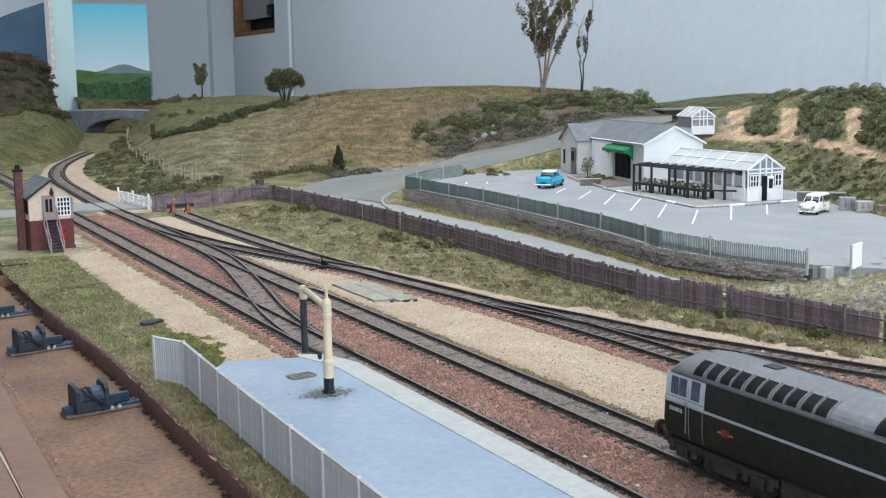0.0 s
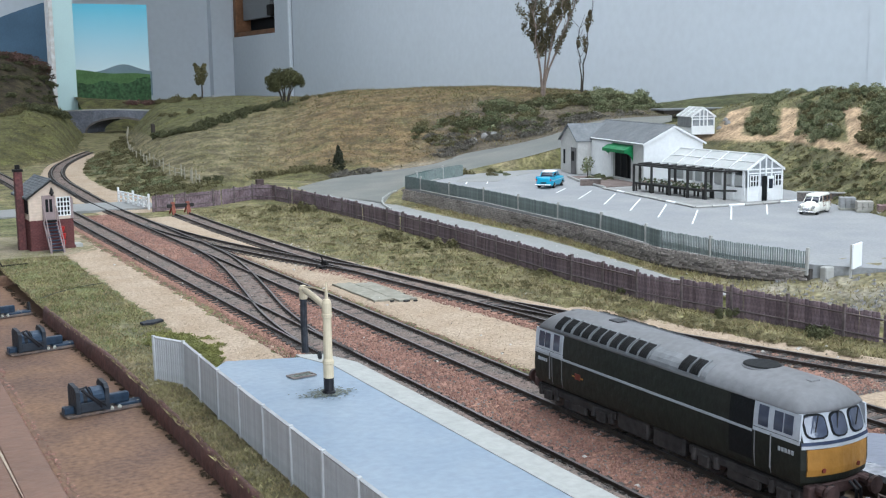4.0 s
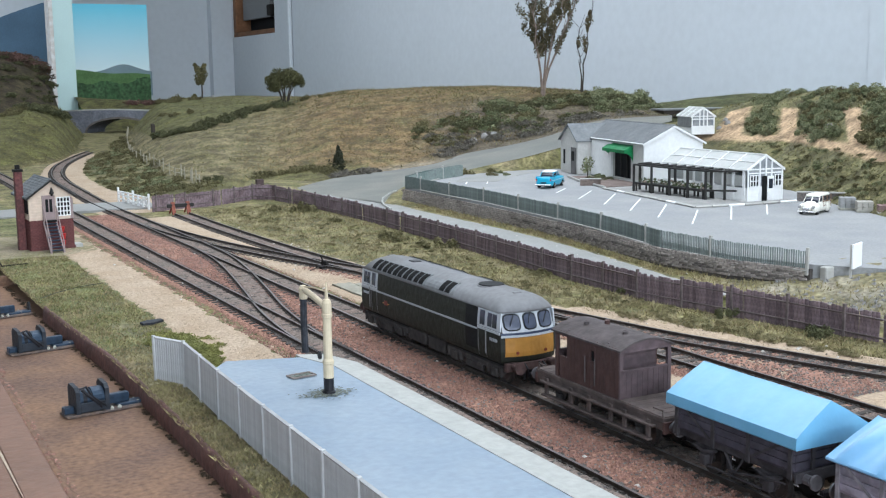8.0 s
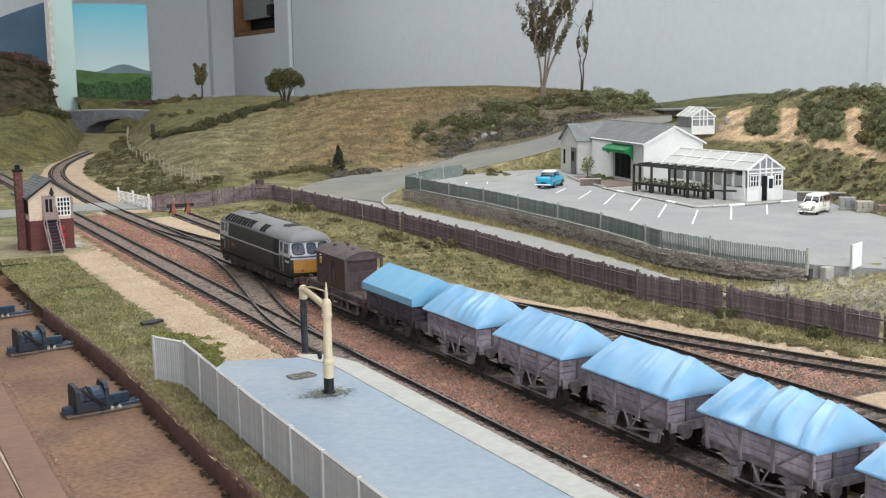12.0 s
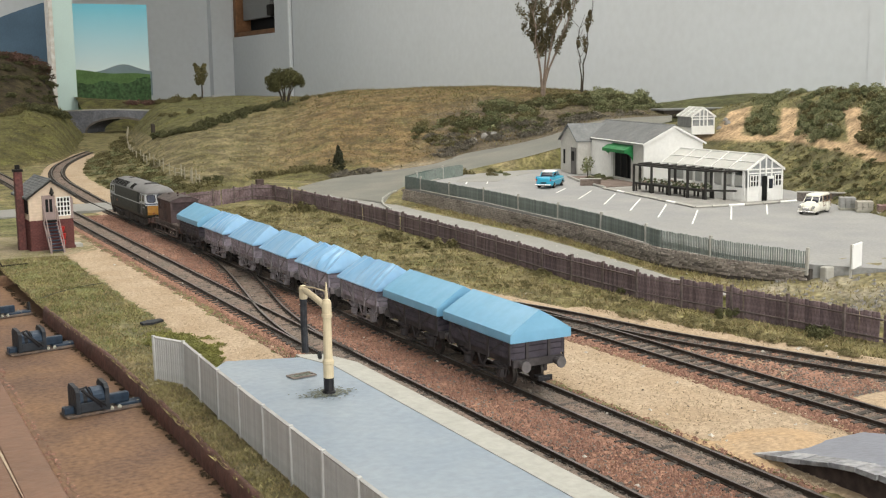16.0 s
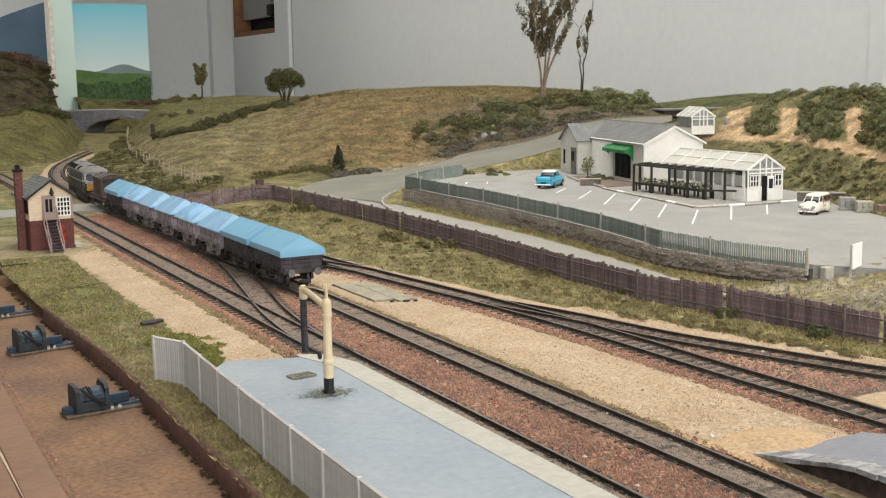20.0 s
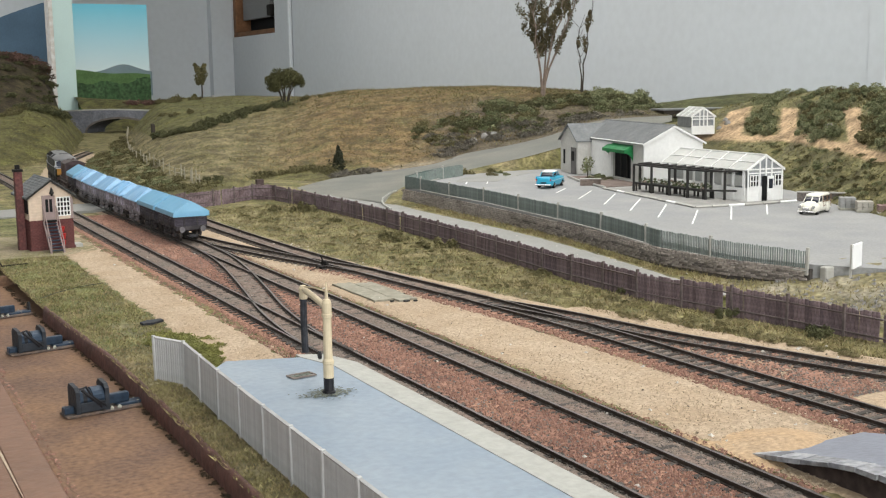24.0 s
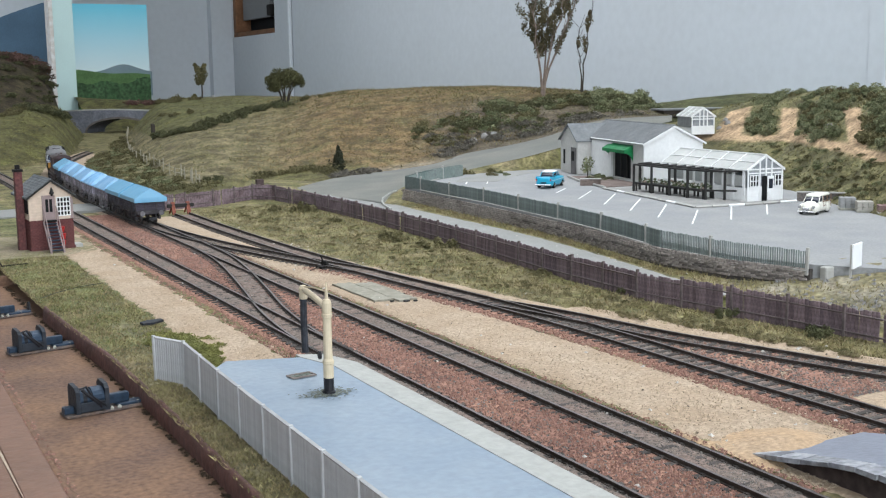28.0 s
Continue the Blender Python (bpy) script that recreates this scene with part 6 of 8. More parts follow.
# the gorse bank with its trodden paths
for u0, v0, u1, v1, n in ((0.405, 0.47, 0.485, 0.72, 36), (0.515, 0.42, 0.68, 0.74, 80), (0.77, 0.42, 0.95, 0.75, 56), (0.42, 0.78, 0.92, 0.95, 56)):
    for _ in range(n):
        u, v = seen.uniform(u0, u1), seen.uniform(v0, v1)
        if path_at(u, v) + path_at(u + 0.012, v) + path_at(u - 0.012, v) < 0.2:
            bush("gorse" if seen.random() < 0.75 else "olive", h_bank(u, v), seen.uniform(8, 18))
thicket("olive", [(h_bank(seen.uniform(0.36, 0.95), seen.uniform(0.05, 0.36)), seen.uniform(3, 8)) for _ in range(110)], "low scrub on the slope behind the car park")
thicket("gorse", [(h_bank(seen.uniform(0.36, 0.95), seen.uniform(0.03, 0.36)), seen.uniform(3, 9)) for _ in range(110)], "rough green tufts on the slope behind the car park")
# embankment and the wood behind it
bush_run("dark", h_emb, (0.40, 0.78), (0.78, 0.66), 13, 22, 0.03)
bush_run("olive", h_emb, (0.10, 0.90), (0.35, 0.88), 9, 24, 0.03)
WOOD = lofted_hill("hillside_wood", [(-60, 3300, 60), (120, 3350, 70), (260, 3500, 70), (330, 3700, 60)], [(40, 3900, 236), (123, 3900, 243), (207, 3900, 250), (290, 3900, 225), (325, 3900, 180)], EMBCOVER, "dark wooded slope behind the embankment", nu=30, nv=24, back=300, seed=17, cover=wood_cover)
thicket("russet", [(surf(WOOD, 30, 24, seen.uniform(0, 0.9), seen.uniform(0.72, 1.05)), seen.uniform(14, 40)) for _ in range(50)], "reddish brown autumn wood on the far slope")
thicket("russet", [((seen.uniform(610, 720), seen.uniform(3960, 4060), 84), seen.uniform(22, 40)) for _ in range(14)], "reddish brown shrubs beyond the bridge")
thicket("dark", [((seen.uniform(640, 760), seen.uniform(3900, 3990), 82), seen.uniform(18, 30)) for _ in range(10)], "dark shrubs beyond the bridge")
thicket("brown", [(surf(WOOD, 30, 24, seen.uniform(0, 0.9), seen.uniform(0.55, 0.95)), seen.uniform(14, 34)) for _ in range(36)], "brown autumn wood on the far slope")
thicket("dark", [(surf(WOOD, 30, 24, seen.uniform(0.0, 0.95), seen.uniform(0.1, 0.85)), seen.uniform(12, 32)) for _ in range(80)], "dark bushes on the wooded slope")
for x, y, s, k in ((192, 1290, 16, "olive"), (178, 1010, 15, "olive"), (196, 945, 18, "olive"), (188, 1180, 10, "olive"), (170, 1330, 10, "olive"), (200, 660, 9, "dark"), (206, 560, 9, "dark"), (190, 760, 8, "olive"), (214, 490, 10, "dark"), (470, 1392, 15, "olive"), (520, 1402, 11, "olive"), (548, 1200, 9, "dark"), (536, 1180, 10, "olive"), (575, 1215, 13, "gorse"), (566, 1190, 11, "dark"), (585, 1240, 10, "gorse"), (520, 1378, 8, "gorse"), (490, 1350, 9, "olive"), (508, 1340, 7, "gorse")):
    bush(k, (x, y, 22 if x > 400 else -2), s)


thicket("verge", [((seen.uniform(a, b), y, 0 if y > 700 else -1.5), seen.uniform(2.5, 5.0)) for y in [seen.uniform(430, 1380) for _ in range(230)] for a, b in [(curve_at([(188, 430), (155, 540), (132, 640), (112, 760), (100, 900), (92, 1100), (90, 1345)], y) + 4, 190)]], "low scrubby clumps along the timber fence")
thicket("olive", [((seen.uniform(a, b), y, -1.5), seen.uniform(2.0, 4.0)) for y in [seen.uniform(430, 1380) for _ in range(60)] for a, b in [(curve_at([(188, 430), (155, 540), (132, 640), (112, 760), (100, 900), (92, 1100), (90, 1345)], y) + 10, 192)]], "pale green clumps along the timber fence")
thicket("lime", [((seen.gauss(-126, 7), seen.gauss(652, 22), -2.6), seen.uniform(3.5, 7)) for _ in range(170)], "bright lime green grass beside the platform fence")
thicket("brown", [((trough_x(y) - seen.uniform(0.5, 3.5), y, -12.8), seen.uniform(0.8, 2.2)) for y in [seen.uniform(340, 1000) for _ in range(300)]], "dark fluff along the foot of the trough wall")
slab = thing("slate_piece", P(-126, 742, -2.6, 20), "dark flat slate lying in the grass", "slate")
part("slate", prism(bmesh.new(), [(-8, -3), (-2, -5), (8, -2), (9, 3), (0, 5), (-7, 3)], 0, 1.4, "z"), HOSEGREY, slab)


def broom_tree(name, at, height, label, seed, stems, fan, leaf, bark, clumps, lean=0.0):
    """Several stems from one foot, forking steeply upwards, with ragged leaf clumps on the upper twigs."""
    rnd = random.Random(seed)
    t = thing(name, P(*at), label, "tree")
    wood, spots = bmesh.new(), []
    for s in range(stems):
        a = 6.283 * s / stems + rnd.uniform(-0.4, 0.4)
        top = Vector((math.cos(a) * fan * height * rnd.uniform(0.5, 1) + lean * height, math.sin(a) * fan * height * rnd.uniform(0.4, 1), height * rnd.uniform(0.8, 1)))
        pts = [Vector((math.cos(a) * 2, math.sin(a) * 2, -4)).lerp(top, k / 8) + Vector((rnd.uniform(-1, 1), rnd.uniform(-1, 1), 0)) * height * 0.008 * k for k in range(9)]
        for k, q in enumerate(pts):
            f = k / 8
            pts[k] = Vector((q.x * f ** 0.4 if f else q.x, q.y * f ** 0.4 if f else q.y, q.z))
        tube(wood, pts, height * 0.010, 6, height * 0.0022)
        for k in range(3, 9):
            for _ in range(2):
                d = Vector((rnd.uniform(-1, 1), rnd.uniform(-1, 1), rnd.uniform(0.8, 1.9))).normalized() * height * rnd.uniform(0.08, 0.19)
                tw = [pts[k], pts[k] + d * 0.5 + Vector((0, 0, -2)), pts[k] + d]
                tube(wood, tw, height * 0.0035, 5, height * 0.0015)
                if rnd.random() < clumps:
                    for f in (0.35, 0.7, 1.0, 1.25):
                        spots.append((pts[k] + d * f, height * rnd.uniform(0.014, 0.034)))
    part("stem", wood, bark, t)
    ob = new("crown", cloud_mesh("crown", *leaf_cloud(rnd, spots, 60, 2.1, 1.9), leaf))
    ob.parent = t
    return t


LEAFBIRCH = leaf_mat("leaf_birch", (0.14, 0.115, 0.06), (0.075, 0.065, 0.032))
p = h_main(0.784, 0.735)
broom_tree("tall_tree", (p.x, p.y, p.z - 3), 255, "tall pale-stemmed tree with thin brownish leaves", 3, 5, 0.36, LEAFBIRCH, BARK, 0.95, lean=0.09)
p = h_main(0.853, 0.87)
broom_tree("slender_tree", (p.x, p.y, p.z - 3), 180, "slender bare dark sapling with few leaves", 21, 2, 0.10, LEAFBIRCH, BARKDARK, 0.35)
p = h_main(0.142, 0.94)
t = thing("small_tree", P(p.x, p.y, p.z - 3), "small upright tree with yellowish green crown on the hilltop", "tree")
wood = tube(bmesh.new(), [(0, 0, -4), (1, 0, 22), (0, 0, 48)], 2.6, 7, 1.6)
tube(wood, [(0, 0, 40), (7, 2, 58), (10, 2, 82)], 1.5, 6, 0.7)
tube(wood, [(0, 0, 40), (-7, -1, 58), (-12, 0, 80)], 1.5, 6, 0.7)
part("trunk", wood, BARKDARK, t)
rnd = random.Random(8)
ob = new("crown", cloud_mesh("crown", *leaf_cloud(rnd, [((s * (4 + 8 * f) + rnd.uniform(-5, 5), rnd.uniform(-7, 7), 40 + 52 * f), 6 + 5 * math.sin(f * 3.1)) for s in (-1, 1) for f in (0.1, 0.25, 0.4, 0.55, 0.7, 0.85, 1.0)], 140, 2.4), LEAFOLIVE))
ob.parent = t


def round_tree(at, height, width, label, seed, leaf):
    rnd = random.Random(seed)
    t = thing("round_tree", P(*at), label, "tree")
    wood, spots = bmesh.new(), []
    for s in range(6):
        a = 6.283 * s / 6 + rnd.uniform(-0.3, 0.3)
        e = Vector((math.cos(a) * width * 0.38, math.sin(a) * width * 0.38, height * rnd.uniform(0.55, 0.85)))
        tube(wood, [Vector((math.cos(a) * 3, math.sin(a) * 3, -4)), e * 0.4 + Vector((0, 0, 4)), e], 2.6, 6, 0.8)
        for _ in range(5):
            spots.append((e + Vector((rnd.uniform(-1, 1) * width * 0.16, rnd.uniform(-1, 1) * width * 0.16, rnd.uniform(-0.14, 0.14) * height)), width * rnd.uniform(0.10, 0.16)))
    for _ in range(14):
        spots.append((Vector((rnd.uniform(-0.3, 0.3) * width, rnd.uniform(-0.3, 0.3) * width, height * rnd.uniform(0.55, 0.95))), width * 0.15))
    part("trunk", wood, BARKDARK, t)
    ob = new("crown", cloud_mesh("crown", *leaf_cloud(rnd, spots, 190, 2.2), leaf))
    ob.parent = t


p = h_main(0.297, 0.735)
round_tree((p.x, p.y, p.z - 3), 80, 82, "round-headed green tree with forked trunk", 13, leaf_mat("leaf_round", (0.11, 0.11, 0.05), (0.075, 0.075, 0.03)))
# dark conifer by the road
p = h_main(0.455, 0.055)
t = thing("conifer", P(p.x, p.y, p.z - 2), "small dark green conifer by the road", "tree")
part("trunk", cyl(bmesh.new(), 0, 0, 0, 1.5, 12), BARKDARK, t)
ob = new("crown", cloud_mesh("crown", *leaf_cloud(random.Random(4), [((5 * math.sin(z * 2.1) * (1 - z / 44), 5 * math.cos(z * 1.7) * (1 - z / 44), z), 17 * (1 - z / 46) * (0.75 + 0.4 * math.sin(z * 1.9))) for z in range(3, 42, 2)], 90, 1.8), LEAFCONIFER := leaf_mat("leaf_conifer", (0.05, 0.055, 0.032), (0.03, 0.033, 0.02))))
ob.parent = t
# potted shrub by the shop
t = thing("tub_shrub", P(560, 1222, 23), "small potted shrub beside the shop front", "shrub")
part("stem", cyl(bmesh.new(), 0, 0, 0, 0.8, 12), BARKDARK, t)
ob = new("crown", cloud_mesh("crown", *leaf_cloud(random.Random(9), [((0, 0, 16), 8), ((3, 2, 22), 7), ((-4, 0, 13), 6)], 60, 1.8), LEAFGORSE))
ob.parent = t


def blades(name, pts, mat, h, label, lean=1.0, width=0.45):
    """Short blades of static grass at the given points, as one joined growth."""
    rnd = random.Random(len(pts))
    vs, fs = [], []
    for x, y, z in pts:
        k = len(vs)
        a = rnd.uniform(0, 6.283)
        w = width * rnd.uniform(0.6, 1.4)
        hh = h * rnd.uniform(0.5, 1.3)
        dx, dy = math.cos(a) * w, math.sin(a) * w
        lx, ly = rnd.uniform(-lean, lean) * hh, rnd.uniform(-lean, lean) * hh
        vs += [(x - dx, y - dy, z - 0.6), (x + dx, y + dy, z - 0.6), (x + lx, y + ly, z + hh)]
        fs.append((k, k + 1, k + 2))
    me = bpy.data.meshes.new(name)
    me.from_pydata((np.array(vs) * U).tolist(), [], fs)
    me.materials.append(mat)
    return tagged(new(name, me), label, "", "", "stuff")


def scatter(n, x0, x1, y0, y1, seed, zf=None, keep=None):
    rnd, out = random.Random(seed), []
    while len(out) < n:
        y = y0 + (y1 - y0) * rnd.random()
        a, b = (x0(y) if callable(x0) else x0), (x1(y) if callable(x1) else x1)
        x = rnd.uniform(a, b)
        if nz(x, y, 22, seed) + rnd.uniform(-0.35, 0.35) < (keep if keep is not None else -0.2):
            continue
        out.append((x, y, (zf or ground_z)(x, y)))
    return out


def fence_x(y):
    return curve_at([(a, b) for a, b, _ in [(224, 460, 0), (205, 585, 0), (196, 640, 0), (206, 874, 0), (219, 1150, 0), (219, 1345, 0)]], y) - 1


def sand_x(y):
    return curve_at([(200, 430), (162, 540), (136, 640), (114, 760), (94, 900), (84, 1100), (82, 1345)], y)


for mat, seed, k in ((BLADE, 31, -0.1), (STRAW, 32, 0.0), (PALEBLADE, 33, 0.1)):
    blades("grass_tufts", scatter(6500, sand_x, fence_x, 400, 1390, seed, keep=k), mat, 2.4, "rough grass tufts along the timber fence", lean=1.6)
    blades("grass_tufts", scatter(7500, lambda y: trough_x(y) - 0.5, lambda y: -121 if y > 600 else -152, 330, 1090, seed + 5, keep=k), {31: BLADE, 32: STRAW, 33: PALEBLADE}[seed], 1.7, "short grass behind the trough", lean=1.6)
    blades("grass_tufts", scatter(2200, lambda y: curve_at([(240, 600), (251, 680), (264, 760), (280, 880), (288, 1015), (296, 1220)], max(y, 600)), lambda y: curve_at([(325, 480), (292, 575), (271, 714), (297, 880), (312, 1064), (320, 1260)], y) - 2, 440, 1240, seed + 9, keep=k), mat, 2.8, "rough grass below the retaining wall")
LEAFGREEN = leaf_mat("grass_green", (0.27, 0.265, 0.115), (0.19, 0.195, 0.075))
blades("grass_tufts", scatter(5000, lambda y: trough_x(y) + 2, lambda y: -121, 690, 1120, 61, keep=0.05), LEAFGREEN, 1.8, "short green grass beside the sand path", lean=1.6)
rnd = random.Random(77)
for mat, place, n, u0, u1, v0, v1, h in ((HILLSTRAW, h_main, 20000, 0.25, 0.8, 0.1, 1.05, 3.4), (HILLBLADE, h_main, 22000, 0.0, 1.0, 0.03, 1.02, 3.6), (HILLBLADE, h_main, 7000, 0.3, 1.0, 0.6, 1.02, 3.8), (HILLBLADE, h_bank, 16000, 0.2, 1.0, 0.03, 1.0, 2.2), (PALEBLADE, h_bank, 3500, 0.3, 1.0, 0.03, 0.9, 2.0), (HILLBLADE, h_emb, 9000, 0.0, 1.0, 0.02, 1.0, 3.4)):
    pts = []
    for _ in range(n):
        u, v = rnd.uniform(u0, u1), rnd.uniform(v0, v1)
        if place is h_bank and path_at(u, v) > 0.3:
            continue
        q = place(u, v)
        if nz(q.x, q.y, 16, 9) + rnd.uniform(-0.5, 0.3) < -0.12:
            continue
        pts.append((q.x + rnd.uniform(-9, 9), q.y + rnd.uniform(-9, 9), q.z))
    blades("hill_grass", pts, mat, h, "clumped static grass on the hillside", lean=1.6, width=0.6)

STONERED = material("ballast_stone", (0.33, 0.185, 0.14), 0.9, vary=0.3, grain=0.001, stain=0.02, second=(0.24, 0.13, 0.10), islands=True, bump=0)
STONEGREY = material("grey_stone", (0.24, 0.215, 0.19), 0.9, vary=0.3, grain=0.001, stain=0.02, second=(0.15, 0.13, 0.115), islands=True, bump=0)
STONESAND = material("sand_grain", (0.52, 0.42, 0.31), 0.9, vary=0.3, grain=0.001, stain=0.02, second=(0.40, 0.31, 0.21), islands=True, bump=0)


def stones(name, pts, mat, size, label):
    rnd = random.Random(len(pts) + 1)
    vs, fs = [], []
    for x, y, z in pts:
        k, s = len(vs), size * rnd.uniform(0.5, 1.25)
        for a in ((1, 0, -0.4), (-0.5, 0.87, -0.4), (-0.5, -0.87, -0.4), (0.1, 0, 0.7)):
            vs.append((x + s * (a[0] + rnd.uniform(-0.3, 0.3)), y + s * (a[1] + rnd.uniform(-0.3, 0.3)), z + s * (a[2] * 0.7 + rnd.uniform(-0.2, 0.2))))
        fs += [(k, k + 1, k + 3), (k + 1, k + 2, k + 3), (k + 2, k, k + 3)]
    me = bpy.data.meshes.new(name)
    me.from_pydata((np.array(vs) * U).tolist(), [], fs)
    me.materials.append(mat)
    return tagged(new(name, me), label, "", "", "stuff")


def strewn(n, x0, x1, y0, y1, z, seed, power=1.6):
    """Points thicker towards the near end."""
    rnd, out = random.Random(seed), []
    for _ in range(n):
        y = y0 + (y1 - y0) * rnd.random() ** power
        out.append((rnd.uniform(x0(y), x1(y)), y, z))
    return out


def spur_gap(side):
    return lambda y: curve_at(LINK_D, y) + 11 if side < 0 else max(curve_at(LINK_D, y) + 12, curve_at(SPUR_E, y) + 13)


stones("ballast_stones", strewn(2600, spur_gap(-1), spur_gap(1), 385, 640, -2.3, 51), STONEGREY, 0.8, "dirty stones between the diverging tracks")
stones("ballast_stones", strewn(2200, spur_gap(-1), spur_gap(1), 385, 640, -2.3, 52) + strewn(15000, lambda y: -46, lambda y: -11, 290, 1400, -2.3, 1) + strewn(4000, lambda y: curve_at(LINK_D, y) - 26, lambda y: curve_at(LINK_D, y) - 12, 300, 900, -2.4, 2) + strewn(2500, lambda y: -84, lambda y: -68, 560, 1350, -2.5, 3) + strewn(1500, lambda y: 11, lambda y: 20, 300, 1100, -2.5, 4), STONERED, 0.85, "loose reddish ballast stones")
stones("ballast_stones", strewn(6000, lambda y: -8, lambda y: 8, 300, 1400, -2.05, 5) + strewn(3000, lambda y: curve_at(LINK_D, y) - 12, lambda y: curve_at(LINK_D, y) + 12, 250, 1100, -2.1, 6) + strewn(2000, lambda y: curve_at(SPUR_E, y) - 12, lambda y: curve_at(SPUR_E, y) + 12, 300, 660, -2.1, 7) + strewn(3000, lambda y: -64, lambda y: -48, 300, 1300, -2.05, 8) + strewn(3000, lambda y: -46, lambda y: 9, 300, 1300, -2.2, 15), STONEGREY, 0.75, "dirty grey ballast stones between the rails")
stones("sand_grains", strewn(12000, lambda y: 18, lambda y: curve_at([(88, 100), (86, 500), (70, 760), (53, 900), (22, 1150)], y), 300, 1100, -2.45, 9) + strewn(4000, lambda y: -120, lambda y: -80, 570, 1300, -2.6, 10) + strewn(2500, lambda y: sand_x(y) - 18, sand_x, 420, 1300, -2.6, 11), STONESAND, 0.48, "coarse pale sand grains")

WHITECHIP = material("white_chips", (0.62, 0.58, 0.52), 0.9, vary=0.2)
stones("stone_chips", strewn(60, lambda y: -100, lambda y: 90, 330, 1250, -1.9, 41) + strewn(40, lambda y: sand_x(y) - 30, lambda y: sand_x(y) + 10, 400, 1200, -1.9, 42) + strewn(30, lambda y: 236, lambda y: 268, 560, 1100, 4.6, 43), WHITECHIP, 1.3, "stray pale stone chips")
stones("dark_debris", strewn(130, lambda y: -44, lambda y: 88, 330, 1250, -2.0, 44) + strewn(60, lambda y: sand_x(y) - 30, lambda y: sand_x(y), 400, 1200, -2.1, 45), RUSTRAIL, 0.7, "dark cinders strewn over the sand and ballast")
stones("rubble", [(x, y, ground_z(x, y) + 0.5) for x, y, _ in strewn(120, lambda y: 262, lambda y: 322, 500, 600, 0, 46)], ROCKPALE, 2.2, "grey rubble at the end of the retaining wall")
stones("paint_chips", strewn(420, lambda y: -230, lambda y: -225, 330, 1000, -10.2, 21), STONERED, 1.0, "flaking paint and chips along the board edge")
# post and wire fence above the cutting
POSTTAN = material("pale_tan_posts", (0.36, 0.33, 0.25), 0.85, vary=0.2, stain=0.01)
t = thing("post_fence", P(0, 0, 0), "line of thin pale posts along the cutting", "fence")
last = None
for k in range(28):
    s = k / 27
    u = curve_at([(POSTS_U[i], i * 1.0) for i in range(len(POSTS_U))], s * (len(POSTS_U) - 1))
    v = curve_at([(POSTS_V[i], i * 1.0) for i in range(len(POSTS_V))], s * (len(POSTS_V) - 1))
    q = h_main(u, v)
    part("post", boxes((q.x - 0.8, q.x + 0.8, q.y - 0.8, q.y + 0.8, q.z - 3, q.z + 16 + 3 * (k % 3)), bevel=0.2), POSTTAN, t)
    if last:
        for z in (8, 14):
            part("wire", tube(bmesh.new(), [last + Vector((0, 0, z)), q + Vector((0, 0, z))], 0.25, 3), PAVINGPALE, t)
    last = q
for k, (u, v) in enumerate(((0.084, 0.335), (0.088, 0.33))):
    q = h_main(u, v)
    g = thing("gate_post", P(q.x, q.y, q.z), "weathered grey field gate post by the hedge", "post")
    part("post", boxes((-3, 3, -3, 3, -4, 30), bevel=0.6), BARKDARK, g)

# pale rock on the hilltop and stones
for u, v, s in ((0.165, 0.95, 7), (0.72, 0.18, 9), (0.735, 0.20, 8), (0.70, 0.15, 7), (0.631, 0.52, 5), (0.362, 0.6, 4), (0.368, 0.56, 5), (0.357, 0.53, 4)):
    q = h_bank(u, v) if s < 6 else h_main(u, v)
    t = thing("rock", P(q.x, q.y, q.z, 40 * s), "pale boulder half sunk in the grass", "rock")
    bm = bmesh.new()
    bmesh.ops.create_icosphere(bm, subdivisions=2, radius=s)
    for w in bm.verts:
        w.co *= 1 + 0.3 * noise.noise(w.co / s * 1.5 + Vector((s, u, v)))
    part("stone", bm, ROCKPALE, t)


# ---- backdrop and room fittings ----
SKYBOARD = bpy.data.materials.new("painted_sky")
SKYBOARD.use_nodes = True
_n = SKYBOARD.node_tree
_b = _n.nodes["Principled BSDF"]
_b.inputs["Roughness"].default_value = 0.8
_c = _n.nodes.new("ShaderNodeTexCoord")
_s = _n.nodes.new("ShaderNodeSeparateXYZ")
_r = _n.nodes.new("ShaderNodeValToRGB")
_m = _n.nodes.new("ShaderNodeMapRange")
_m.inputs["From Min"].default_value, _m.inputs["From Max"].default_value = 0.2, 0.5
_r.color_ramp.elements[0].color, _r.color_ramp.elements[1].color = (0.66, 0.78, 0.80, 1), (0.13, 0.58, 0.76, 1)
_n.links.new(_c.outputs["Object"], _s.inputs[0])
_n.links.new(_s.outputs["Z"], _m.inputs["Value"])
_n.links.new(_m.outputs["Result"], _r.inputs[0])
_n.links.new(_r.outputs[0], _b.inputs["Base Color"])
HILLBLUE = material("painted_blue_hill", (0.20, 0.27, 0.30), 0.8, vary=0.1, stain=0.1)
HILLGREEN = material("painted_green_hill", (0.11, 0.205, 0.075), 0.8, vary=0.25, stain=0.05)
WOODGREEN = material("painted_dark_woods", (0.045, 0.10, 0.04), 0.8, vary=0.6, grain=0.012, stain=0.05, second=(0.065, 0.125, 0.055))
MOUNTBLUE = material("painted_mountain", (0.10, 0.17, 0.25), 0.8, vary=0.15, stain=0.15)
t = thing("painted_backdrop", P(0, 5000, 0), "painted backdrop board with sky and green hills", "backdrop")
part("sky_board", boxes((560, 931, 0, 6, 40, 484)), SKYBOARD, t)
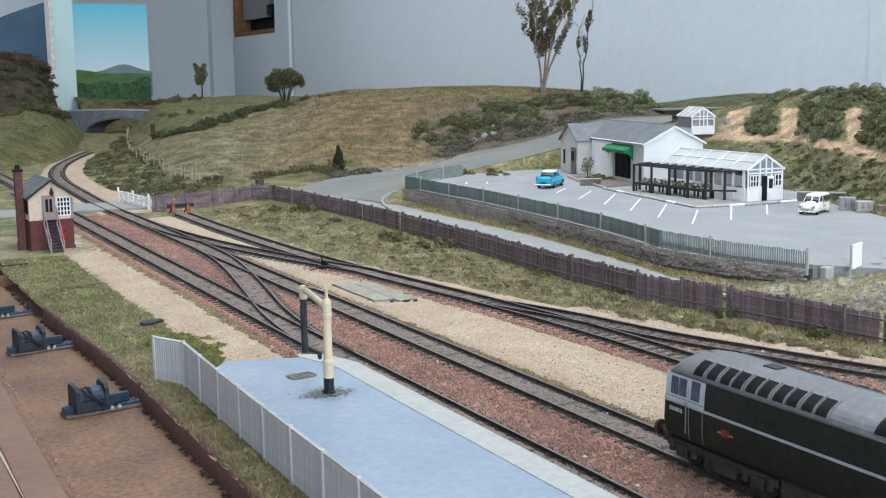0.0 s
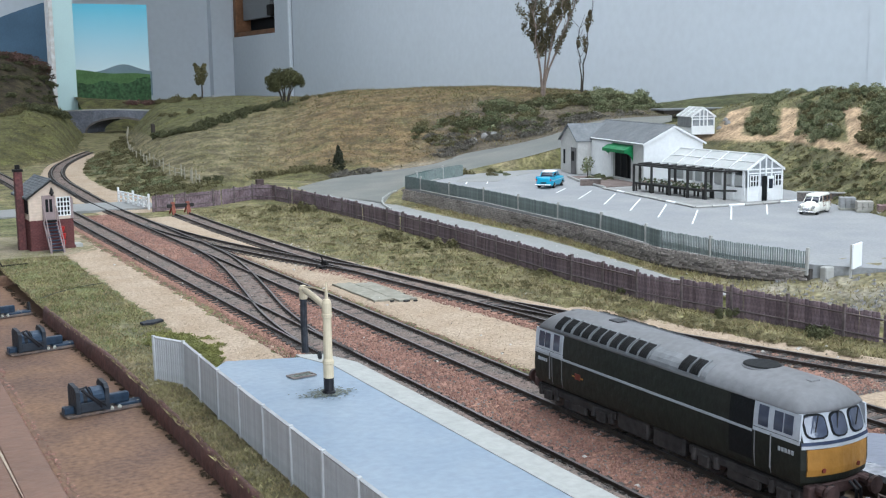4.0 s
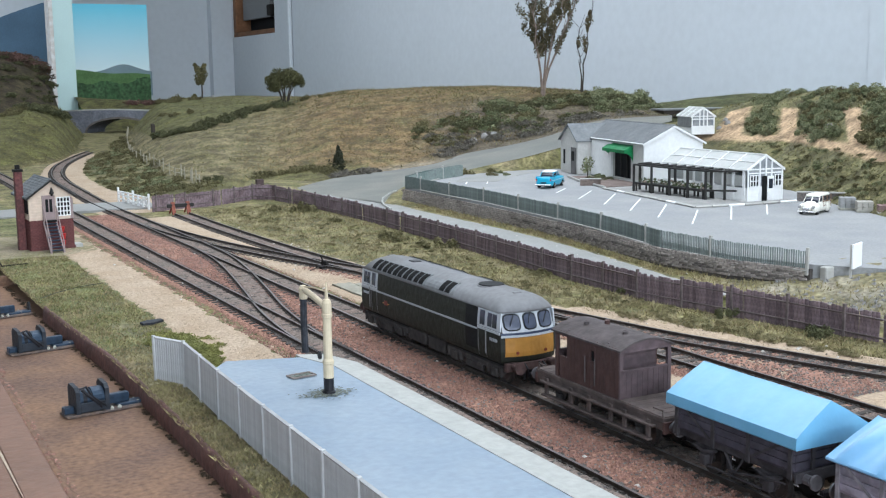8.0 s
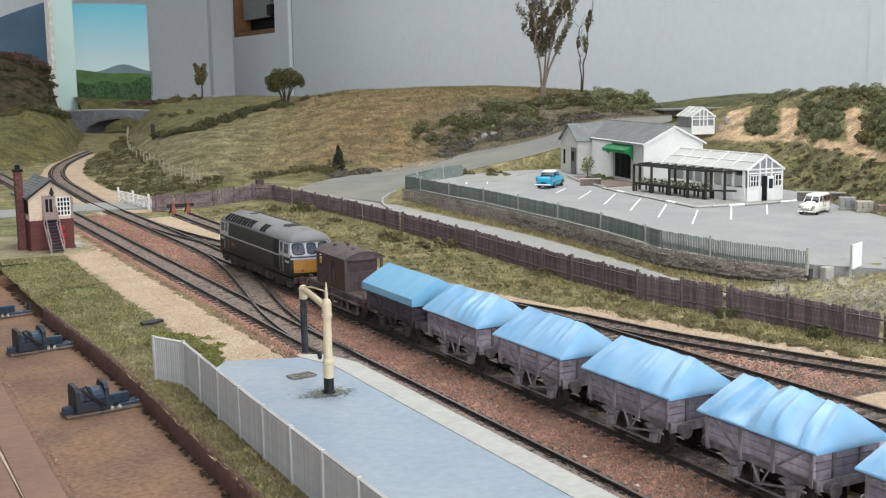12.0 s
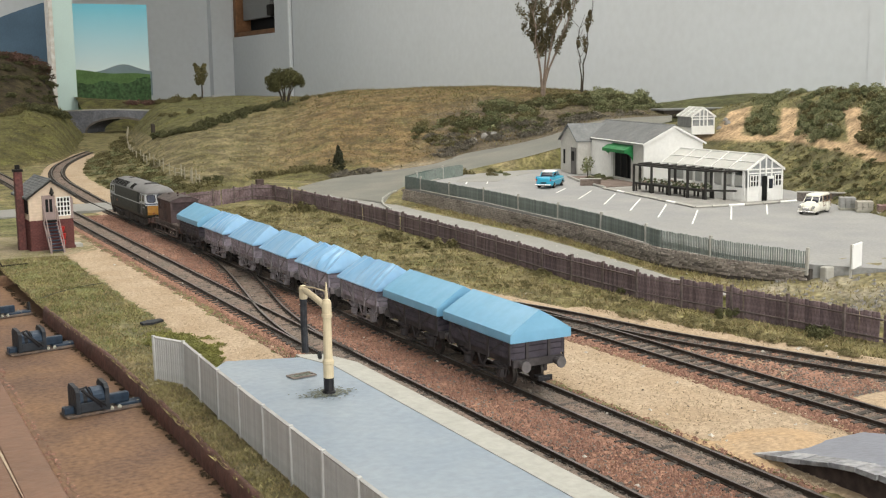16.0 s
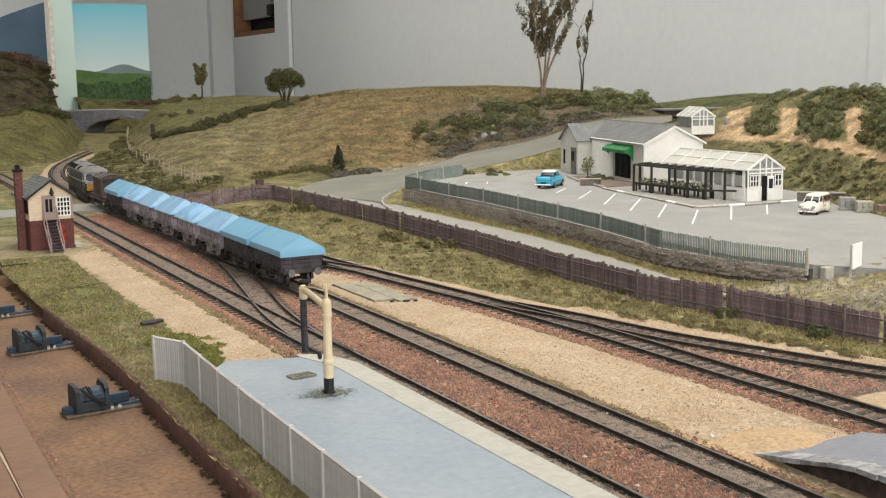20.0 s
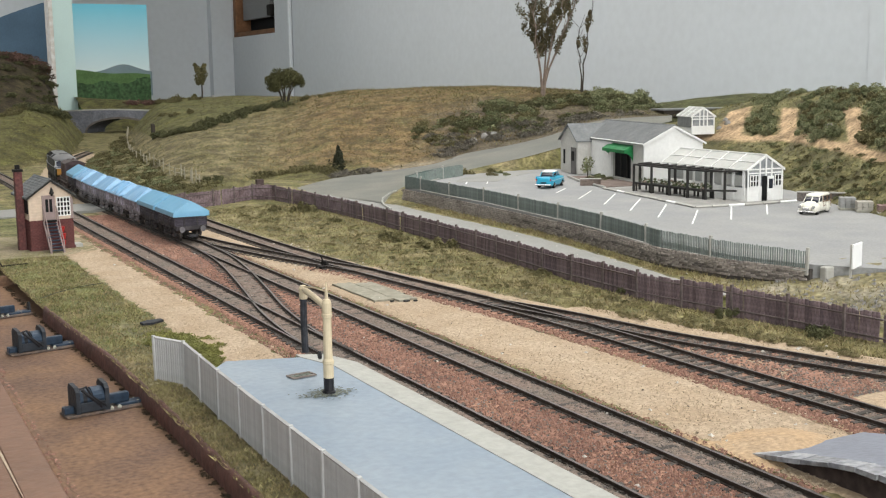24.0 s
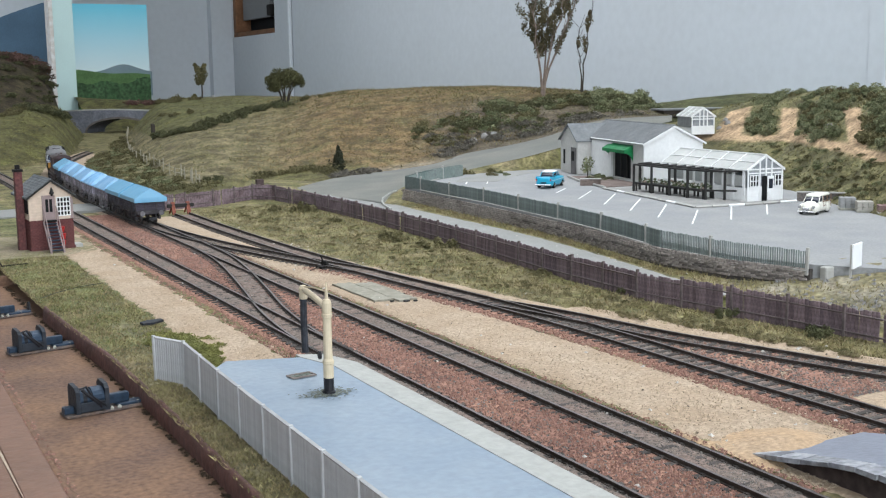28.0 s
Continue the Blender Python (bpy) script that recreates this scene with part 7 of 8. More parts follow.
part("far_hill", prism(bmesh.new(), [(690, 100)] + [(700 + 24 * k, 200 + 34 * math.exp(-((k - 5) / 3.2) ** 2)) for k in range(11)] + [(940, 100)], -3, 0), HILLBLUE, t)
part("green_hill", prism(bmesh.new(), [(560, 60)] + [(560 + 37.1 * k, 214 + 4 * math.sin(k * 0.9) - 2.6 * k) for k in range(11)] + [(931, 60)], -6, -3), HILLGREEN, t)
part("woods", prism(bmesh.new(), [(560, 40)] + [(560 + 3.71 * k, 158 + 6 * math.sin(k * 0.16) + 6 * nz(k, 0, 5.1, 5) + 3 * nz(k, 0, 1.3, 9) + 18 / (1 + math.exp((86 - k) / 2.5))) for k in range(101)] + [(931, 40)], -9, -6), WOODGREEN, t)
t = thing("mountain_backdrop", P(0, 5200, 0), "grey backdrop board with a painted blue mountain", "backdrop")
part("grey_board", boxes((150, 575, 0, 6, 40, 700)), WALLPAINT, t)
part("mountain", prism(bmesh.new(), [(150, 40)] + [(150 + 42.5 * k, 350 + 17 * k - 0.4 * (k - 5) ** 2) for k in range(11)] + [(575, 40)], -3, 0), MOUNTBLUE, t)
t = thing("wall_end", P(0, 0, 0), "pale painted end of a partition with chipped white edge", "partition", kind="structure")
part("partition", boxes((425, 494, 4300, 4380, ZF, ZC)), PALEAQUA := material("pale_aqua_paint", (0.52, 0.68, 0.66), 0.7, vary=0.06, stain=0.1), t)
part("edge_strip", boxes((411, 425, 4296, 4380, ZF, ZC), bevel=2), CHIPPED := material("chipped_white", (0.68, 0.68, 0.66), 0.7, vary=0.15, stain=0.02, second=(0.55, 0.50, 0.45)), t)
WOODFRAME = material("hatch_wood", (0.22, 0.105, 0.05), 0.6, vary=0.4, stain=0.05)
t = thing("wall_hatch", P(0, 0, 0), "open hatch in the wall with brown wooden frame", "hatch")
part("frame_bottom", boxes((1503, 1580, 4987, 5588, 371, 392), bevel=3), WOODFRAME, t)
part("frame_side", boxes((1503, 1580, 5545, 5588, 392, 898), bevel=3), WOODFRAME, t)
part("dark_back", boxes((1590, 1600, 4980, 5595, 366, 900)), SHADOWGAP, t)
part("grey_panel", boxes((1540, 1560, 5150, 5545, 450, 898), bevel=3), PALEGREY, t)
part("latch", boxes((1500, 1540, 5040, 5090, 450, 500), bevel=4), CHASSIS, t)
tagged(part("wall_panel", boxes((1494, 1500, YS + 10, 4745, ZF, ZC), bevel=1), WALLPAINT), "pale painted wall lining", kind="structure")
tagged(part("wall_joint", boxes((1490, 1494, 1560, 1604, ZF, ZC), bevel=1.2), WALLPAINT), "narrow cover strip between wall panels", kind="structure")
tagged(part("wall_trim", boxes((1476, 1494, 4745, 4797, ZF, ZC), bevel=4), WALLPAINT), "pale upright trim at the end of the wall lining", kind="structure")
tagged(part("wall_corner_pilaster", boxes((1390, 1498, 5590, 5650, ZF, ZC)), WALLPAINT), "boxed corner of the room", kind="structure")
# low dark sheds far behind the small greenhouse
t = thing("low_shed", P(1047, 1673, 78, -10), "long low dark shed with pale roof edge", "shed")
part("shed_wall", boxes((0, 130, 0, 40, 0, 12)), BARKDARK, t)
part("shed_roof", boxes((-4, 134, -4, 44, 12, 15), bevel=0.5), PALEGREY, t)
# ---- the train ----
# half width and end position of the locomotive's body by height
LEVELS = [(12.5, 16.4, 82.5), (14, 17.2, 83.5), (19, 17.7, 84), (28, 17.7, 83.6), (34, 17.4, 81.6), (39.5, 16.7, 79.6)]
ROOF = [(39.2, 17.2, 81.6), (40.4, 17.3, 81.8), (42, 16.7, 81.2), (44, 14.8, 79.4), (45.8, 11.6, 76.5), (47.2, 7.6, 72.5), (48.2, 2.8, 67)]


def lev(table, z):
    for a, b in zip(table, table[1:]):
        if z <= b[0]:
            t = (z - a[0]) / (b[0] - a[0])
            return a[1] + (b[1] - a[1]) * t, a[2] + (b[2] - a[2]) * t
    return table[-1][1], table[-1][2]


def bow(x, w, e):
    return e - 3.2 * (x / w) ** 2


def layered(table, corner=0.0):
    bm = bmesh.new()
    rings = []
    for z, w, e in table:
        cut = [corner * min(1, (z - table[0][0]) / 3) * abs(k / 6) ** 5 for k in range(-6, 7)]
        ring = [bm.verts.new((w * k / 6, bow(w * k / 6, w, e) - cut[k + 6], z)) for k in range(-6, 7)]
        ring += [bm.verts.new((w * k / 6, -bow(w * k / 6, w, e) + cut[k + 6], z)) for k in range(6, -7, -1)]
        rings.append(ring)
    for a, b in zip(rings, rings[1:]):
        for i in range(len(a)):
            j = (i + 1) % len(a)
            bm.faces.new((a[i], a[j], b[j], b[i]))
    bm.faces.new(rings[0])
    bm.faces.new(rings[-1])
    return bm


def patch(bm, rows, out):
    """A thin slab over a curved surface: rows of points with their outward normals."""
    top = [[bm.verts.new(p + n * out) for p, n in r] for r in rows]
    low = [[bm.verts.new(p - n * 0.6) for p, n in r] for r in rows]
    for q in (top, low):
        for a, b in zip(q, q[1:]):
            for i in range(len(a) - 1):
                bm.faces.new((a[i], a[i + 1], b[i + 1], b[i]))
    for a, b in ((top[0], low[0]), (top[-1], low[-1]), ([r[0] for r in top], [r[0] for r in low]), ([r[-1] for r in top], [r[-1] for r in low])):
        for i in range(len(a) - 1):
            bm.faces.new((a[i], a[i + 1], b[i + 1], b[i]))
    return bm


def side_patch(side, y0, y1, z0, z1, out, table=None, n=4):
    table = table or LEVELS
    rows = []
    for k in range(n + 1):
        z = z0 + (z1 - z0) * k / n
        w, w2 = lev(table, z)[0], lev(table, z + 0.2)[0]
        nr = Vector((side * 0.2, 0, w - w2)).normalized()
        rows.append([(Vector((side * w, y, z)), nr) for y in (y0, y1)])
    return patch(bmesh.new(), rows, out)


def end_patch(end, x0, x1, z0, z1, out, n=4, m=6):
    rows = []
    for k in range(n + 1):
        z = z0 + (z1 - z0) * k / n
        w, e = lev(LEVELS, z)
        row = []
        for i in range(m + 1):
            x = x0 + (x1 - x0) * i / m
            row.append((Vector((x, end * bow(x, w, e), z)), Vector((6.4 * x / w / w, end, 0.15 * (z > 28))).normalized()))
        rows.append(row)
    return patch(bmesh.new(), rows, out)


def end_round(end, x0, x1, z0, z1, r, out):
    """A round-cornered slab on the curved end of the body."""
    rows = []
    for k in range(13):
        z = z0 + (z1 - z0) * k / 12
        d = max(0, r - min(z - z0, z1 - z)) / r
        inset = r * (1 - math.sqrt(max(0, 1 - d * d)))
        w, e = lev(LEVELS, z)
        row = []
        for i in range(7):
            x = x0 + inset + (x1 - x0 - 2 * inset) * i / 6
            row.append((Vector((x, end * bow(x, w, e), z)), Vector((6.4 * x / w / w, end, 0.15)).normalized()))
        rows.append(row)
    return patch(bmesh.new(), rows, out)


def wheel_mesh(r):
    bm = bmesh.new()
    lathe(bm, [(r * 0.2, 2.1), (r * 0.28, 2.0), (r * 0.3, 1.3), (r * 0.78, 1.2), (r * 0.82, 1.7), (r, 1.7), (r, 0.2), (r + 0.9, 0.1), (r + 0.9, -0.4), (r * 0.5, -0.4)], 20)
    me = bpy.data.meshes.new("wheel")
    bmesh.ops.scale(bm, vec=(U,) * 3, verts=bm.verts)
    bmesh.ops.recalc_face_normals(bm, faces=bm.faces)
    bm.to_mesh(me)
    bm.free()
    me.materials.append(TYRE)
    return me


WHEEL, WHEEL_BIG = wheel_mesh(6.0), wheel_mesh(6.9)
AXLE = bpy.data.meshes.new("axle")
_a = cyl(bmesh.new(), -13 * U, 0, 0, 1.1 * U, 26 * U, "x", 8)
_a.to_mesh(AXLE)
_a.free()
AXLE.materials.append(CHASSIS)


def wheelset(parent, y, big=False):
    ob = new("axle", AXLE)
    ob.parent = parent
    ob.matrix_basis = P(0, y, 6.9 if big else 6.0)
    for side in (-1, 1):
        w = new("wheel", WHEEL_BIG if big else WHEEL)
        w.parent = ob
        w.matrix_basis = P(side * 7.4, 0, 0, ry=90 * side)
    return ob


def buffer_bm(x, y, z, d, r=3.0, l=7):
    bm = bmesh.new()
    cyl(bm, x, y, z, 1.9, d * l * 0.6, "y", 10)
    cyl(bm, x, y + d * l * 0.55, z, 1.1, d * l * 0.3, "y", 8)
    cyl(bm, x, y + d * l * 0.82, z, r, d * l * 0.18, "y", 14)
    return bm


def locomotive():
    t = thing("locomotive", P(0, 0, 0), "dark green diesel locomotive with grey roof and yellow warning panel", "locomotive")
    part("body", layered(LEVELS), LOCOGREEN, t)
    part("roof", layered(ROOF, 3.5), ROOFGREY, t, "weathered grey roof", smooth=True)
    for end in (-1, 1):
        part("warning_panel", end_patch(end, -15.4, 15.4, 16.4, 26.4, 0.5), YELLOW, t, "yellow end panel")
        part("cab_front_surround", end_patch(end, -16.4, 16.4, 29.0, 39.3, 0.3, m=8), CABWHITE, t, "white window surround")
        part("waist_band", end_patch(end, -17.4, 17.4, 26.6, 27.8, 0.45, m=8), CABWHITE, t)
        # Dark strip painted as the shade under the roof's overhang.
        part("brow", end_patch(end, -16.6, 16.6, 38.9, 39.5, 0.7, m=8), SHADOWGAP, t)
        part("waist_line", end_patch(end, -17.4, 17.4, 27.9, 28.9, 0.4, m=8), BANDBLUE, t)
        for x0, x1 in ((-15.4, -5.7), (-4.2, 4.2), (5.7, 15.4)):
            w = part("windscreen", end_round(end, x0, x1, 29.9, 38.6, 2.6, 0.5), SHADOWGAP, t)
            part("pane", end_round(end, x0 + 0.7, x1 - 0.7, 30.6, 37.9, 2.2, 0.75), WINDOWCAB, w)
            part("wiper", tube(bmesh.new(), [((x0 + x1) / 2 + 0.5, end * (80.4 + 0.8), 38.6), (x0 + 2.6, end * 82.6, 33)], 0.28, 5), BLACK, w)
        part("buffer_beam", boxes((-16, 16, end * 82 - 1.5, end * 82 + 1.5, 8.4, 13), bevel=0.4), BEAMRED, t)
        for x in (-11.5, 11.5):
            part("buffer", buffer_bm(x, end * 82, 11.6, end, 3.3, 8), BEAMRED, t)
        for x in (-7, -4.5, 5, 7.4):
            part("hose", tube(bmesh.new(), [(x, end * 83.5, 12), (x, end * 86.5, 10), (x + 0.4, end * 86.5, 5.5), (x + 1, end * 85, 4.6)], 0.6, 6), BLACK, t)
        part("coupling", boxes((-2.4, 2.4, end * 88 - 5, end * 88 + 5, 5.2, 7), bevel=0.4), BLACK, t)
        for x in (-9, 9):
            part("marker_light", cyl(bmesh.new(), x, end * 82.6, 18.4, 0.9, end * 1.4, "y", 10), CREST, t)
        part("roof_horn", boxes((-2.6, 2.6, end * 70 - 1.4, end * 70 + 1.4, 45.5, 47.9), bevel=0.3), ROOFGREY, t)
        for side in (-1, 1):
            a, b = sorted((end * 58.5, end * 80))
            part("cab_side_surround", side_patch(side, a, b, 29.6, 39.3, 0.25), CABWHITE, t, "white window surround")
            part("waist_band", side_patch(side, a, b, 28.0, 29.3, 0.4), CABWHITE, t)
            a, b = sorted((end * 61, end * 65.5))
            part("door_window", side_patch(side, a, b, 30.6, 38.4, 0.5), WINDOWCAB, t)
            for c0, c1 in ((68.3, 72.2), (72.9, 76.8)):
                a, b = sorted((end * c0, end * c1))
                part("side_window", side_patch(side, a, b, 30.8, 38.0, 0.5), WINDOWCAB, t)
            for yy in (59.2, 66.8):
                part("door_edge", side_patch(side, end * yy - 0.2, end * yy + 0.2, 13.5, 29, 0.2), ROOFGREY, t)
            part("handrail", tube(bmesh.new(), [(side * 18.6, end * 67.6, 16), (side * 18.6, end * 67.6, 29)], 0.3, 5), ROOFGREY, t)
            bm = bmesh.new()
            for k in range(5):
                box(bm, side * 17.95 - 0.12, side * 17.95 + 0.12, end * 74 + k * 1.5 - 3.6, end * 74 + k * 1.5 - 2.6, 23.6, 25.2)
            part("number_marks", bm, BAND, t)
    for side in (-1, 1):
        part("body_stripe", side_patch(side, -58, 80, 27.0, 28.0, 0.35), BAND, t, "thin pale body stripe")
        a, b = (-58, -46.5)
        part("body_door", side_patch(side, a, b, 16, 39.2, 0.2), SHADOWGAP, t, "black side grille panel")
        rail = part("cantrail_panel", side_patch(side, -33, 66, 40.2, 46.0, 0.2, ROOF), PALEGREY, t, "pale grey louvre panel")
        for y1, y0 in ((65, 59.5), (58, 52.5), (51, 45.6), (44.9, 39.5), (38, 32.6), (31.9, 26.5), (25, 19.6), (18.9, 13.5), (12, 6.6), (5.9, 0.5), (-18, -23.5), (-24.2, -29.7)):
            part("louvre", side_patch(side, y0 - 0.1, y1 + 0.1, 40.8, 46.4, 0.7, ROOF), PALEGREY, rail)
            # Raised black slab; the darkness inside the louvre is only its colour.
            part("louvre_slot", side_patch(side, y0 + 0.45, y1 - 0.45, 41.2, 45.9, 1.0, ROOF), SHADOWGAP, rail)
            for q in range(1, 4):
                part("louvre_blade", side_patch(side, y0 + 0.45 + q * (y1 - y0 - 0.9) / 4 - 0.16, y0 + 0.45 + q * (y1 - y0 - 0.9) / 4 + 0.16, 41.4, 45.7, 1.2, ROOF), CHASSIS, rail)
        bm = side_patch(side, 45, 49, 20.4, 23.2, 0.2)
        c = part("crest", bm, CREST, t, "small red and yellow emblem")
        part("crest_wing", side_patch(side, 43, 51, 21.2, 21.9, 0.15), YELLOW, c)
    part("exhaust_box", boxes((-3, 3, 36, 43, 47.4, 48.7), bevel=0.4), BLACK, t)
    part("radiator_fan", lathe(bmesh.new(), [(7.4, 46.4), (7.4, 47.95), (6.9, 48.4)], 28, 0, -46), SHADOWGAP, t, "dark round roof fan grille")
    part("fan_rim", lathe(bmesh.new(), [(8.0, 46.2), (8.0, 47.5), (7.5, 47.9)], 28, 0, -46), ROOFGREY, t)
    part("underframe", boxes((-14, 14, -80, 80, 10, 13)), CHASSIS, t)
    part("fuel_tank", boxes((-15.5, 15.5, -20, -1, 3.8, 12), bevel=1), BOGIEGREY, t)
    part("battery_box", boxes((-15.5, 15.5, 2, 22, 4.2, 12), bevel=0.8), BOGIEGREY, t)
    wheels = []
    for yb in (-52, 52):
        bm = bmesh.new()
        for side in (-1, 1):
            box(bm, side * 14.5 - 1.2, side * 14.5 + 1.2, yb - 29, yb + 29, 7.2, 10.6, 0.4)
            for ya in (-20, 20):
                box(bm, side * 15.4 - 1.3, side * 15.4 + 1.3, yb + ya - 3, yb + ya + 3, 4.2, 9, 0.4)
                for q in (-6, 6):
                    cyl(bm, side * 15.2, yb + ya + q, 5.4, 1.5, 5, "z", 8)
            box(bm, side * 14.8 - 1, side * 14.8 + 1, yb - 8, yb + 8, 3.6, 7.4, 0.3)
        part("bogie", bm, BOGIEGREY, t)
        for ya in (-20, 20):
            wheels.append(wheelset(t, yb + ya, True))
    # the narrow-bodied type: slim, low and long
    for ob in t.children:
        if ob in wheels:
            ob.matrix_basis = P(0, 1.05 * ob.matrix_basis.translation.y / U, 6.9)
        else:
            ob.data.transform(Matrix.Diagonal((0.915, 1.05, 0.955, 1)))
            for sub in ob.children:
                sub.data.transform(Matrix.Diagonal((0.915, 1.05, 0.955, 1)))
    return t, wheels


def brake_van():
    """Cabin between two verandas; each veranda is open on one side."""
    t = thing("brake_van", P(0, 0, 0), "weathered brown four-wheel brake van with open verandas", "brake van")
    W, y0, y1, ze = 13.4, -16.0, 32.0, 38.2
    part("deck", boxes((-14.6, 14.6, -47.5, 47.5, 14.6, 16.6), bevel=0.3), DUSTYFRAME, t)
    for k in range(19):
        if not y0 - 2 < -47 + k * 5 < y1 - 3:
            part("deck_plank", boxes((-14.3, 14.3, -47 + k * 5, -42.3 + k * 5, 16.6, 16.95), bevel=0.1), DUSTYFRAME, t)
    for side in (-1, 1):
        part("solebar", boxes((side * 13.2 - 1, side * 13.2 + 1, -47, 47, 11, 14.6), bevel=0.3), DUSTYFRAME, t)
        for k in range(16):
            y = y0 + k * 3.0
            bay = k > 12 if side < 0 else k < 3
            post = k == 15 if side < 0 else k == 0
            tall = ze if not bay or post else 27
            spans = [(16.6, 29.2), (34.2, ze)] if k == 6 else [(16.6, tall)]
            bm = boxes(*[(side * W - 0.5, side * W + 0.5, y + 0.04, y + (2.96 if not post else 1.5), a, b) for a, b in spans], bevel=0.12)
            if post and side < 0:
                bmesh.ops.translate(bm, vec=(0, 1.5, 0), verts=bm.verts)
            part("side_board", bm, VANBROWN, t)
        part("cantrail", boxes((side * W - 0.6, side * W + 0.6, y0, y1, ze - 1.6, ze + 0.6)), VANBROWN, t)
        part("lookout", boxes((side * 12.6 - 0.3, side * 12.6 + 0.3, 1.8, 5.2, 28.8, 34.6)), SHADOWGAP, t)
        for y in (0.6, 8):
            part("handrail", tube(bmesh.new(), [(side * 14.5, y, 19), (side * 14.5, y, 31)], 0.35, 5), VANROOF, t)
        part("door_recess", boxes((side * W - 0.7, side * W + 0.7, 0.9, 1.4, 16.8, 36), (side * W - 0.7, side * W + 0.7, 6.2, 6.7, 16.8, 36)), VANBROWN, t)
        part("footboard", boxes((side * 15.6 - 1.4, side * 15.6 + 1.4, -40, 40, 5.6, 6.6), bevel=0.2), DUSTYFRAME, t)
        part("upper_step", boxes((side * 15.4 - 1.2, side * 15.4 + 1.2, -42, 42, 11.6, 12.6), bevel=0.2), DUSTYFRAME, t)
        for y in (-38, -22, -12, 4, 18, 38):
            part("step_hanger", boxes((side * 15 - 0.5, side * 15 + 0.5, y - 1.1, y + 1.1, 5.6, 14)), DUSTYFRAME, t)
    for end, y in ((-1, y0), (1, y1)):
        for k in range(9):
            x = -W + 0.4 + k * (2 * W - 0.8) / 9
            part("end_board", boxes((x + 0.04, x + (2 * W - 0.8) / 9 - 0.04, y - 0.5, y + 0.5, 16.6, 28.4), bevel=0.12), VANEND, t)
        part("end_rail", boxes((-W, W, y - 0.8, y + 0.8, 28.2, 29.2), bevel=0.2), VANEND, t)
        for x in (-W + 0.5, W - 0.5):
            part("end_post", boxes((x - 0.9, x + 0.9, y - 0.8, y + 0.8, 16.6, ze + 0.4)), VANEND, t)
        arch = [(-W, ze - 1.4)] + [(W * k / 8, ze + 3.4 - 3.4 * (k / 8) ** 2) for k in range(-8, 9)] + [(W, ze - 1.4)]
        part("end_arch", prism(bmesh.new(), arch, y - 0.7, y + 0.7), VANEND, t)
        part("cabin_wall", boxes((-W + 0.6, W - 0.6, y - end * 9 - 0.5, y - end * 9 + 0.5, 16.6, ze + 1.5)), VANEND, t)
        for x in (-10.8, 10.8):
            part("buffer", buffer_bm(x, end * 47.5, 12.6, end, 2.9, 6), BUFFERSTEEL, t)
        part("buffer_beam", boxes((-14.8, 14.8, end * 47.5 - 0.8, end * 47.5 + 0.8, 10, 15), bevel=0.2), VANBROWN, t)
        part("coupling", boxes((-2.2, 2.2, end * 51 - 4, end * 51 + 4, 5.4, 7), bevel=0.3), BLACK, t)
        for x in (-14, 14):
            part("deck_rail", tube(bmesh.new(), [(x, end * 46, 16.6), (x, end * 46, 19.4), (x, end * 40, 19.4)], 0.4, 5), DUSTYFRAME, t)
    prof = [(14.8 * k / 8, ze + 4.3 - 4.2 * (k / 8) ** 2) for k in range(-8, 9)]
    prof += [(x, z - 0.8) for x, z in prof[::-1]]
    part("roof", prism(bmesh.new(), prof, y0 - 2.4, y1 + 2.4), VANROOF, t, "curved dull brown roof")
    part("chimney", lathe(bmesh.new(), [(1.2, ze + 3), (1.2, ze + 5.8), (1.6, ze + 6), (0.6, ze + 6.4)], 10, 2, 14), VANBROWN, t)
    for x, y in ((-5, 20), (-3, -6)):
        part("roof_vent", lathe(bmesh.new(), [(1.2, ze + 2.6), (1.1, ze + 5.0), (1.7, ze + 5.2), (0.4, ze + 5.8)], 10, x, y), VANROOF, t)
    wheels = [wheelset(t, y) for y in (-30, 30)]
    for y in (-30, 30):
        for side in (-1, 1):
            part("axle_guard", prism(bmesh.new(), [(y - 6, 12), (y + 6, 12), (y + 2.4, 4.6), (y - 2.4, 4.6)], side * 12 - 0.4, side * 12 + 0.4, "x"), BOGIEGREY, t)
            part("axle_box", boxes((side * 12.8 - 1.3, side * 12.8 + 1.3, y - 2, y + 2, 4, 8.4), bevel=0.3), BOGIEGREY, t)
    return t, wheels


VANEND = material("van_end_brown", (0.115, 0.082, 0.086), 0.75, vary=0.25, grain=0.003, stain=0.015)


